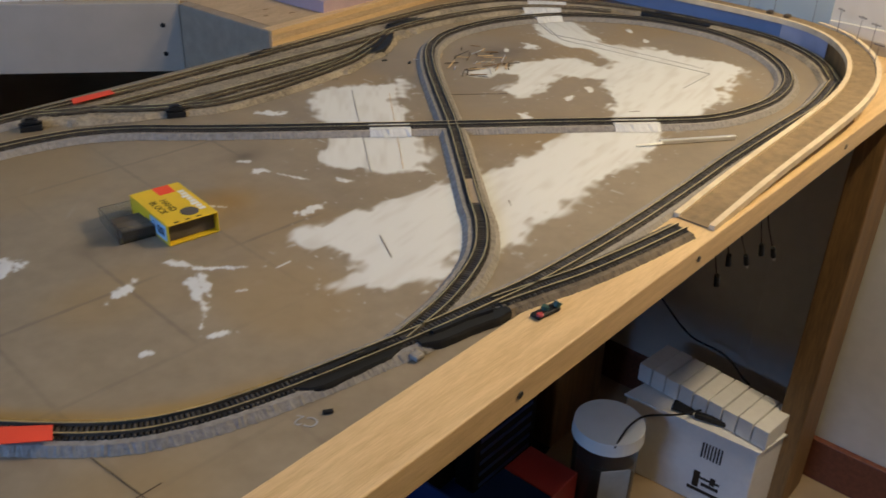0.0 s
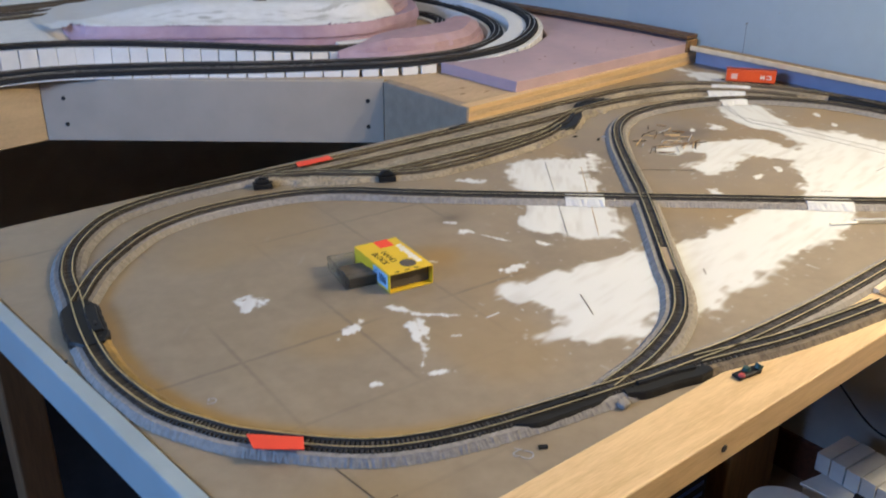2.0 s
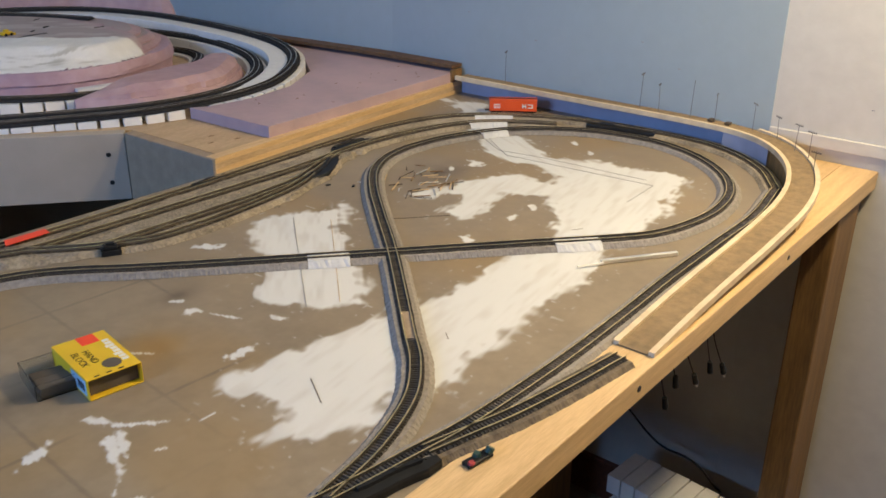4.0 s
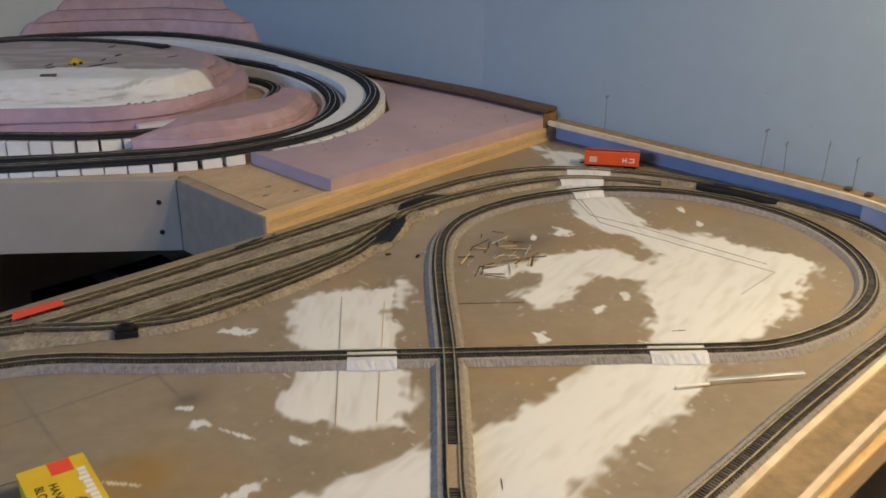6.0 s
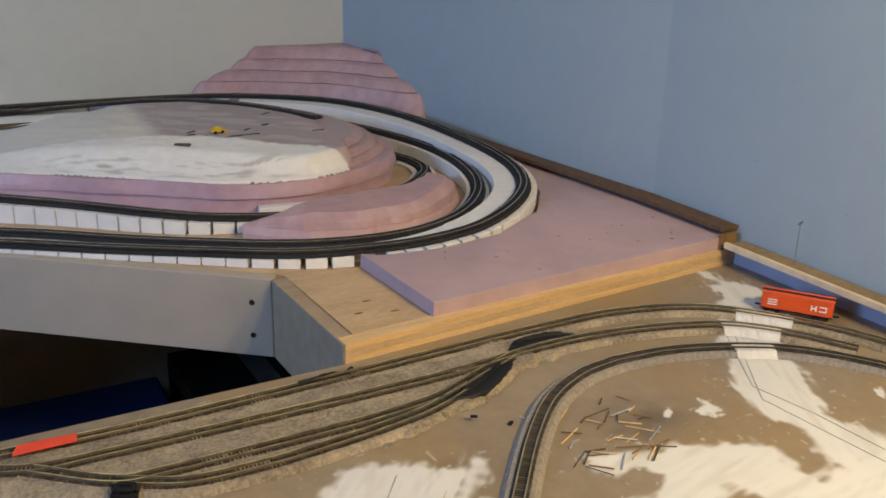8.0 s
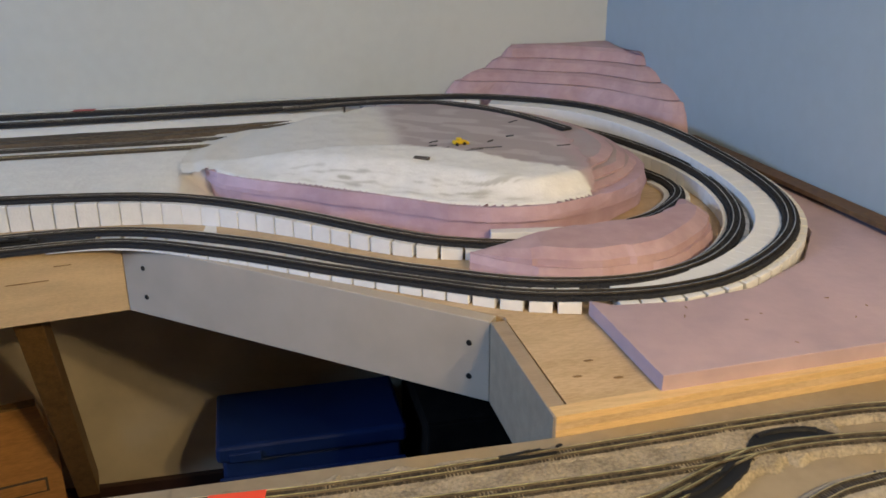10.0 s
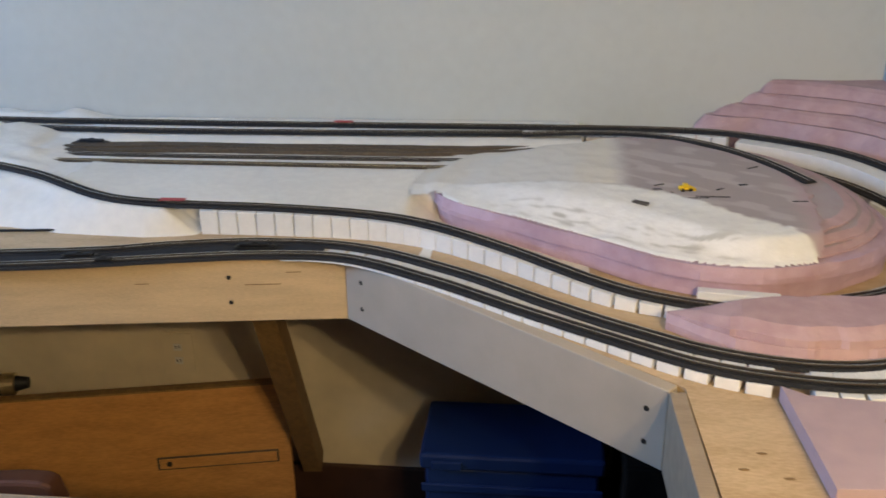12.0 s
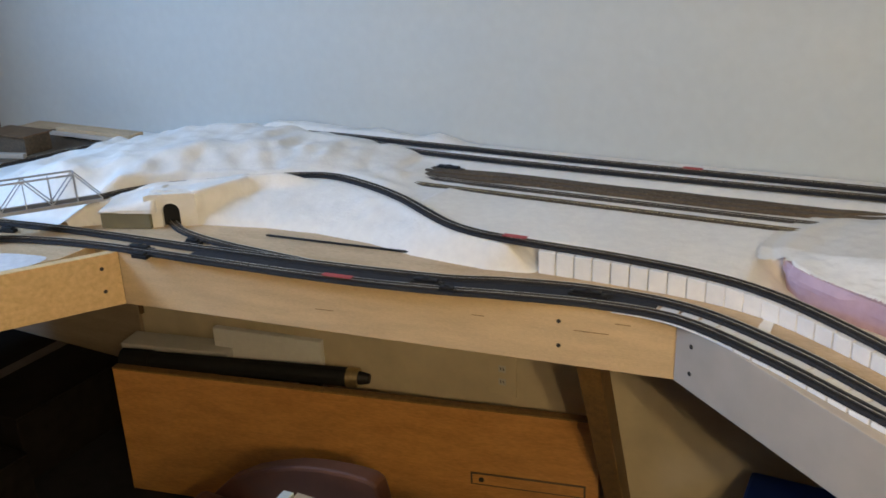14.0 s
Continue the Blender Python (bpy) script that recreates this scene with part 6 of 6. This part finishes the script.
part("wall", placed(arch_wall(0.044, 0.060, 0.0155, 0.043, 0.012), pm), PLASTER, portal)
# black plate behind the arch stands for the unlit depth of the tunnel
part("mouth_dark_plate", box(-0.0165, 0.0165, 0.0122, 0.014, 0, 0.0445, m=pm), BLACK, portal, "black plate standing for the dark inside of the tunnel")
ab = thing("bridge_abutment", -0.605, 1.372, UP, "olive wooden bridge abutment capped with white plaster", "abutment")
am = Matrix.Translation((-0.632, 1.388, UP + 0.0006)) @ Matrix.Rotation(0.36, 4, "Z")
part("block", box(-0.045, 0.046, -0.010, 0.030, 0, 0.028, bevel=0.001, m=am), material("olive_block", (0.19, 0.17, 0.10), 0.8), ab)
cap = box(-0.047, 0.056, -0.012, 0.060, 0.0285, 0.048)
bmesh.ops.subdivide_edges(cap, edges=cap.edges[:], cuts=9, use_grid_fill=True)
for v in cap.verts:
    k = (v.co.z - 0.0285) / 0.0195
    edge = min(1.0, 0.35 + (v.co.x + 0.047) / 0.02, 0.35 + (v.co.y + 0.012) / 0.014)
    rise = 0.010 + 0.013 * smooth(-0.03, 0.056, v.co.x) + 0.009 * smooth(-0.01, 0.05, v.co.y)
    v.co.z = 0.0285 + k * (rise * edge + 0.003 * noise.noise(v.co * 40))
    v.co.y -= 0.003 * (1 - k) * noise.noise(v.co * 60)
for f in cap.faces:
    f.smooth = True
part("cap", placed(cap, am), PLASTER, ab, "sagging white plaster cap")


def truss():
    ob = thing("truss_bridge", -0.80, 1.29, 1.03, "grey plastic model truss bridge carrying the track", "model bridge")
    p, q = Vector((-0.699, 1.398, 1.060)), Vector((-0.868, 1.161, 1.060))
    d = (q - p)
    L = d.length
    m = Matrix.Translation(p) @ Matrix.Rotation(math.atan2(d.y, d.x), 4, "Z")
    part("deck", box(0, L, -0.013, 0.013, 0.0, 0.005, m=m), BROWN, ob)
    n = 7
    for s in (-1, 1):
        y = s * 0.0155
        part("bottom_chord", box(0, L, y - 0.0012, y + 0.0012, 0.0, 0.006, m=m), BRIDGEGREY, ob)
        part("top_chord", box(L / n, L - L / n, y - 0.0012, y + 0.0012, 0.0535, 0.0565, m=m), BRIDGEGREY, ob)
        for i in range(n + 1):
            x = L * i / n
            if 0 < i < n:
                part("post", box(x - 0.0009, x + 0.0009, y - 0.0009, y + 0.0009, 0.006, 0.0535, m=m), BRIDGEGREY, ob)
            if i < n:
                up = (i % 2 == 0)
                z0, z1 = (0.006, 0.055) if up else (0.055, 0.006)
                if i == n - 1:
                    z0, z1 = 0.055, 0.006
                part("diagonal", placed(cyl((x, y, z0), (x + L / n, y, z1), 0.0011, n=6), m), BRIDGEGREY, ob)
    for i in range(1, n):
        x = L * i / n
        part("cross_brace", box(x - 0.0008, x + 0.0008, -0.0155, 0.0155, 0.0545, 0.056, m=m), BRIDGEGREY, ob)
    part("pier", box(-0.012, 0.006, -0.015, 0.015, -0.04, -0.0005, m=m), WHITE, ob, "white pier")


truss()
track([(-1.04, 1.872, 1.0193), (-1.11, 1.84, 1.0193), (-1.160, 1.782, 1.0193), (-1.190, 1.68, 1.0193), (-1.218, 1.585, 1.0193), (-1.235, 1.45, 1.0193), (-1.22, 1.30, 1.0193)], "dark track curving across the far end of the side bench", bed_top=0.0095, bed_foot=0.0108, bed_high=0.003, seed=31, **BB)
trestle = thing("model_trestle", -1.20, 1.84, UP, "pale brown wooden model deck on dark trestle bents", "model trestle")
part("deck", box(-1.325, -1.075, 1.822, 1.868, 1.0345, 1.0455, bevel=0.001), PLY, trestle)
part("girder", box(-1.345, -1.10, 1.812, 1.8205, 1.029, 1.0385, bevel=0.0008), GREYBOARD, trestle, "pale side girder")
for bx in (-1.31, -1.265, -1.22, -1.175, -1.13, -1.09):
    part("bent", box(bx, bx + 0.011, 1.825, 1.865, 1.0188, 1.0342, bevel=0.0006), BROWN, trestle, "dark trestle bent")
solid("dirt_sheet", prism(blob([(-1.40, 1.62), (-1.245, 1.60), (-1.215, 1.70), (-1.18, 1.79), (-1.06, 1.89), (-1.30, 1.92), (-1.45, 1.85)], n=40, rough=0.006, seed=8), UP + 0.0004, UP + 0.0016), BROWN, "dark brown scenery sheet on the side bench", "scenery sheet")
shed = thing("model_shed", -1.31, 1.69, UP, "brown model shed with a flat roof beyond the bridge", "model shed")
part("body", box(-1.385, -1.245, 1.668, 1.74, UP + 0.0018, 1.061, bevel=0.001), BROWN, shed)
part("roof", box(-1.390, -1.240, 1.662, 1.745, 1.0613, 1.065, bevel=0.0008), DARKLEG, shed, "dark flat roof")
solid("plank", placed(box(-0.075, 0.075, -0.007, 0.007, 0, 0.011, bevel=0.0008), Matrix.Translation((-1.300, 1.628, UP + 0.0018)) @ Matrix.Rotation(0.30, 4, "Z")), GREYBOARD, "short grey-brown plank beside the model shed", "plank")
solid("plaster_patch", prism(blob([(-0.80, 1.17), (-0.738, 1.205), (-0.697, 1.216), (-0.645, 1.224), (-0.637, 1.19), (-0.665, 1.145), (-0.74, 1.06)], n=60, rough=0.007, seed=5), UP + 0.0004, UP + 0.0011), ROADFILL, "thin white plaster patch on the bench top", "plaster patch")
for mx, my, ma in ((-0.816, 1.284, 0.25), (-0.498, 1.283, 0.1), (-0.462, 1.366, 0.1)):
    machine(mx, my, ma, 0.030, UP + 0.0048, "small black turnout motor beside the bench tracks")

# ---------------------------------------------------------------- under the back bench
DESK = 0.2164
dm = Matrix.Translation((-0.868, 1.4885, 0)) @ Matrix.Rotation(DESK, 4, "Z")
stand = dm @ Matrix.Rotation(radians(90), 4, "X") @ Matrix.Scale(-1, 4, (0, 0, 1))
pan = thing("desk_panel", -0.37, 1.60, FLOOR, "orange varnished wooden desk panel standing under the bench", "desk panel")
part("panel", placed(prism([(0, FLOOR), (1.029, FLOOR), (1.029, 0.550), (1.009, 0.634), (0, 0.634)], 0, 0.018, 0.0012), stand), ORANGEWOOD, pan)
part("top_lip", box(0, 1.008, -0.0008, 0.019, 0.6343, 0.638, bevel=0.0006, m=dm), LEG, pan, "dark top edge")
lm = dm @ Matrix.Translation((0.893, 0, 0.482))
part("lath", box(-0.108, 0.108, -0.004, 0.0, -0.0105, 0.0105, bevel=0.0008, m=lm), ORANGEWOOD, pan, "thin wooden lath")
part("lath_groove", box(-0.1120, 0.1120, -0.0028, -0.0004, -0.0135, 0.0135, m=lm), BROWN, pan)
part("lath_screw", placed(cyl((-0.090, -0.0055, 0), (-0.090, -0.004, 0), 0.0055, n=12), lm), DARKMETAL, pan)
crate = solid("pale_crate", box(0, 0.275, 0, 0.066, FLOOR, 0.600, bevel=0.002, m=Matrix.Translation((-1.005, 1.636, 0)) @ Matrix.Rotation(DESK, 4, "Z")), WALLGREY, "pale grey crate standing behind the desk panel", "crate")
solid("foam_sheet", box(0, 0.275, 0, 0.018, FLOOR, 0.646, bevel=0.002, m=Matrix.Translation((-0.790, 1.716, 0)) @ Matrix.Rotation(0.14, 4, "Z")), WHITEFOAM, "white foam sheet standing against the wall", "foam sheet")
pipe = thing("curtain_rod", -0.66, 1.63, 0.60, "black tube with a brass end lying behind the desk panel", "tube")
part("tube", cyl((-0.905, 1.553, 0.622), (-0.412, 1.70, 0.612), 0.0205, n=20), BLACK, pipe)
part("collar", cyl((-0.905, 1.553, 0.622), (-0.84, 1.572, 0.621), 0.0225, n=20), BLACK, pipe)
part("brass_end", cyl((-0.412, 1.70, 0.612), (-0.388, 1.707, 0.6115), 0.0212, n=20), RAIL, pipe)
part("finial", cyl((-0.388, 1.707, 0.6115), (-0.366, 1.7135, 0.611), 0.0150, 0.0105, n=16), BLACK, pipe, "black end cap")
part("bracket", box(-0.505, -0.46, 1.64, 1.675, FLOOR + 0.001, 0.60, bevel=0.002), BLACK, pipe)
solid("brown_board", box(X0 + 0.02, -1.0865, 1.7735, 1.7843, FLOOR + 0.083, 0.975, bevel=0.001), SIDEWOOD, "dark brown board standing against the lower wall", "board")
solid("wall_conduit", box(-1.086, -1.078, 1.776, 1.7845, 0.60, 0.984), DARKLEG, "dark thin conduit running up the lower wall", "conduit")
outlet = thing("wall_outlet", -0.091, 1.783, 0.60, "cream wall outlet under the bench", "outlet")
part("plate", box(-0.122, -0.062, 1.780, 1.7847, 0.603, 0.692, bevel=0.001), LOWWALL, outlet)
for z in (0.626, 0.655):
    part("socket", box(-0.100, -0.084, 1.7790, 1.7799, z, z + 0.015, bevel=0.0003), WALLGREY, outlet)
    for dx in (-0.096, -0.090):
        part("slot", box(dx, dx + 0.002, 1.7785, 1.7789, z + 0.005, z + 0.011), BLACK, outlet)


def bin_(x0, x1, y0, y1, z1, label):
    ob = thing("storage_bin", (x0 + x1) / 2, (y0 + y1) / 2, FLOOR, label, "storage bin")
    part("body", box(x0 + 0.008, x1 - 0.008, y0 + 0.008, y1 - 0.008, FLOOR, z1 - 0.03, bevel=0.006), BLUEBIN, ob)
    part("lid", box(x0, x1, y0, y1, z1 - 0.03, z1, bevel=0.006), BLUEBIN, ob)
    for i in range(3):
        part("rib", box(x0 + 0.002, x1 - 0.002, y0 + 0.002, y0 + 0.008, z1 - 0.075 - i * 0.04, z1 - 0.06 - i * 0.04, bevel=0.002), BLUEBIN, ob)
    part("handle", box(x0 + 0.02, x0 + 0.07, y0 - 0.004, y0 + 0.001, z1 - 0.028, z1 - 0.012, bevel=0.002), BLUEBIN, ob)


bin_(0.406, 0.708, 1.532, 1.70, 0.620, "dark blue plastic storage bin with a ribbed lid")


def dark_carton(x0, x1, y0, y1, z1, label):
    """Closed carton added as shade filler: body, two top flaps, a strip of tape."""
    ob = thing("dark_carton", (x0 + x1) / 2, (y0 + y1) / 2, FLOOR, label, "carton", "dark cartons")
    part("body", box(x0, x1, y0, y1, FLOOR + 0.0045, z1 - 0.006, bevel=0.004), NEARBLACK, ob)
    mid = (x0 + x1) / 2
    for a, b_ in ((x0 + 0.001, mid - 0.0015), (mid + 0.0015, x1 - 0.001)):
        part("flap", box(a, b_, y0 + 0.001, y1 - 0.001, z1 - 0.0058, z1 - 0.001, bevel=0.001), NEARBLACK, ob)
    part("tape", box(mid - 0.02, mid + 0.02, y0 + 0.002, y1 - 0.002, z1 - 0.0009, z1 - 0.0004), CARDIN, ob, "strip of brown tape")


# added cartons, coloured almost black to stand for deep shade under the benches
dark_carton(0.735, 1.0, 1.50, 1.74, 0.64, "near-black carton added to deepen the shade under the bench")
dark_carton(-1.54, -1.10, 1.40, 1.72, 0.50, "near-black carton added to deepen the shade under the side bench")
dark_carton(-1.5, -1.02, 1.1, 1.36, 0.46, "low near-black carton added to deepen the shade under the side bench")

chair = thing("office_chair", -0.28, 1.25, FLOOR, "low brown vinyl floor chair with a rounded back", "chair")
back = [(-0.475, FLOOR + 0.001), (-0.470, 0.50), (-0.445, 0.565), (-0.397, 0.613), (-0.345, 0.645), (-0.305, 0.663), (-0.25, 0.683), (-0.20, 0.694), (-0.14, 0.700), (-0.105, 0.699), (-0.091, 0.692), (-0.083, 0.66), (-0.080, FLOOR + 0.001)]
part("backrest", placed(prism([(x, z) for x, z in back], 0, 0.035, 0.006), Matrix.Translation((0, 1.302, 0)) @ Matrix.Rotation(radians(90), 4, "X") @ Matrix.Scale(-1, 4, (0, 0, 1))), LEATHER, chair)
part("seat", box(-0.455, -0.095, 1.10, 1.300, FLOOR + 0.001, 0.585, bevel=0.012), LEATHER, chair)
solid("paper", placed(box(-0.075, 0.075, -0.03, 0.03, 0.0, 0.006, bevel=0.0008), Matrix.Translation((-0.305, 1.262, 0.5855)) @ Matrix.Rotation(0.1, 4, "Z")), WHITE, "white papers lying on the chair seat", "papers")

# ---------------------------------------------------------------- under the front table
# added sheet that puts the shade on the floor into its colour
solid("floor_shade_sheet", prism([(-1.54, 0.20), (0.80, 0.40), (1.0, 0.62), (1.22, 0.66), (1.18, 1.77), (-1.54, 1.77)], FLOOR + 0.0005, FLOOR + 0.004), SHADESHEET, "near-black sheet added to darken the floor under the table and benches", "mat")
carton = thing("white_carton", 1.11, 0.38, FLOOR, "white printed carton on the floor", "carton")
cb = [(1.071, 0.527), (1.086, 0.321), (1.182, 0.304), (1.167, 0.510)]
part("body", prism(cb, FLOOR, 0.468, bevel=0.0015), WHITEFOAM, carton)
part("flap", prism([(1.067, 0.530), (1.083, 0.318), (1.150, 0.306), (1.134, 0.516)], 0.4685, 0.472), WHITEFOAM, carton)
fm = Matrix.Translation((1.071, 0.527, 0)) @ Matrix.Rotation(math.atan2(-0.206, 0.015), 4, "Z")
for i in range(7):
    part("print_bar", box(0.128 + i * 0.0048, 0.1306 + i * 0.0048, -0.0006, -0.0002, 0.418, 0.446, m=fm), DARKMETAL, carton)
for x0, x1, z0, z1 in ((0.118, 0.172, 0.352, 0.358), (0.124, 0.134, 0.36, 0.39), (0.138, 0.165, 0.366, 0.372), (0.15, 0.158, 0.374, 0.388), (0.128, 0.165, 0.378, 0.382)):
    part("print_figure", box(x0, x1, -0.0006, -0.0002, z0, z1, m=fm), DARKMETAL, carton)
ridge = thing("foam_incline", 1.15, 0.42, 0.4745, "white slotted foam incline lying on the carton", "foam riser")
for i in range(9):
    rm = Matrix.Translation((1.128, 0.312, 0.4745)) @ Matrix.Rotation(-0.09, 4, "Z")
    part("riser_block", box(-0.038, 0.038, i * 0.0245, i * 0.0245 + 0.0226, 0, 0.031 + 0.001 * (i % 2), bevel=0.001, m=rm), WHITEFOAM, ridge)
part("spine", box(-0.03, 0.03, 0.001, 0.218, 0.001, 0.026, m=rm), WHITEFOAM, ridge)
plug = thing("wire_plug", 1.075, 0.42, 0.4745, "black plug with a loop of cable on the carton", "plug")
part("body", placed(box(-0.025, 0.025, -0.005, 0.005, 0, 0.009, bevel=0.002), Matrix.Translation((1.095, 0.40, 0.4745)) @ Matrix.Rotation(-1.3, 4, "Z")), BLACK, plug)
part("frame", placed(box(-0.016, 0.016, -0.012, 0.012, 0, 0.003, bevel=0.001), Matrix.Translation((1.095, 0.445, 0.4745)) @ Matrix.Rotation(-1.3, 4, "Z")), BLACK, plug)
jar = thing("plastic_jar", 0.975, 0.502, FLOOR, "clear plastic jar with a white lid", "jar")
part("body", cyl((0.975, 0.502, FLOOR), (0.975, 0.502, 0.468), 0.047, 0.048, n=32), CLEAR, jar)
part("contents", cyl((0.975, 0.502, FLOOR + 0.002), (0.975, 0.502, 0.435), 0.044, n=32), CARDIN, jar, "dark contents")
bm = cyl((0.975, 0.502, 0.4685), (0.975, 0.502, 0.489), 0.0525, 0.051, n=40)
part("lid", bm, WHITE, jar, "white screw lid")
part("label", box(-0.022, 0.022, -0.0492, -0.0482, 0.35, 0.44, m=Matrix.Translation((0.975, 0.502, 0)) @ Matrix.Rotation(radians(-40), 4, "Z")), material("jar_label", (0.35, 0.40, 0.45), 0.5), jar, "pale printed label")


def cable(pts, r, label, mat=BLACK):
    return solid("cable", sweep(spline(pts, 0.006), [(r * math.cos(k * 1.047), r * math.sin(k * 1.047)) for k in range(6)]), mat, label, "cable", group="cables")


cable([(1.10, 0.42, 0.482), (1.05, 0.435, 0.495), (1.02, 0.468, 0.492), (0.99, 0.475, 0.4915), (0.96, 0.472, 0.4915), (0.93, 0.468, 0.485)], 0.0016, "thin black cable draped over the jar lid")
cable([(1.215, 0.395, 0.478), (1.215, 0.411, 0.487), (1.215, 0.429, 0.503), (1.215, 0.454, 0.513), (1.215, 0.493, 0.515), (1.215, 0.520, 0.527), (1.215, 0.55, 0.551), (1.21, 0.60, 0.60)], 0.0018, "black cable along the wall under the table")
for bx, by, tx, ty, tz, bare in ((0.722, 0.306, 0.733, 0.3020, 0.919, False), (0.735, 0.300, 0.742, 0.2985, 0.938, False), (0.764, 0.304, 0.788, 0.2990, 0.919, True), (0.806, 0.300, 0.812, 0.2950, 0.922, False), (0.808, 0.298, 0.832, 0.2900, 0.913, True)):
    b0, b1 = Vector((bx, by, 0.9775)), Vector((tx, ty, tz))
    d = (b1 - b0).normalized()
    cable([b0, b0.lerp(b1, 0.4) + Vector((-0.002, 0.001, -0.003)), b1], 0.0008, "short wire hanging below the table edge")
    plug_end = thing("wire_end", tx, ty, tz, "black wire connector hanging below the table", "connector", "wire ends")
    part("sleeve", cyl(b1 - d * 0.004, b1 + d * 0.008, 0.0024, 0.0028, n=10), BLACK, plug_end)
    if bare:
        part("tip", cyl(b1 + d * 0.008, b1 + d * 0.013, 0.0011, n=8), METAL, plug_end, "bare metal tip")
rbx = thing("flat_box", 0.82, 0.58, FLOOR, "flat dark blue box with a red end", "box")
part("body", box(0.70, 0.862, 0.515, 0.66, FLOOR + 0.0045, 0.415, bevel=0.002), BLUEBIN, rbx)
part("red_end", box(0.8625, 0.928, 0.515, 0.66, FLOOR + 0.0045, 0.415, bevel=0.002), tape, rbx, "red end of the box")
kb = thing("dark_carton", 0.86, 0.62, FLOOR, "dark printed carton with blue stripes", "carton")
part("body", box(0.79, 0.93, 0.60, 0.635, FLOOR + 0.0045, 0.52, bevel=0.003), NEARBLACK, kb)
for i in range(9):
    part("stripe", box(0.80, 0.92, 0.5992, 0.5996, 0.34 + i * 0.02, 0.347 + i * 0.02), BLUEBIN, kb, "dark blue stripe")
part("print_bar", box(0.85, 0.915, 0.606, 0.626, 0.5203, 0.5208), CARDIN, kb, "grey print bar")
# filler boxes added behind the clutter to darken the space under the table
for x0, x1, y0, y1, z1, lab in ((0.25, 0.60, 0.62, 0.84, 0.80, "near-black box added to deepen the shade under the table"), (0.62, 1.0, 0.64, 0.84, 0.84, "near-black crate added to deepen the shade under the table"), (1.02, 1.16, 0.62, 0.80, 0.72, "brown carton under the table"), (0.34, 0.62, 0.44, 0.60, 0.60, "dark blue bag under the table")):
    solid("dark_box", box(x0, x1, y0, y1, FLOOR + 0.0045, z1, bevel=0.006), BLUEBIN if "blue" in lab else (LEG if "brown" in lab else NEARBLACK), lab, "box", group="boxes under the table")
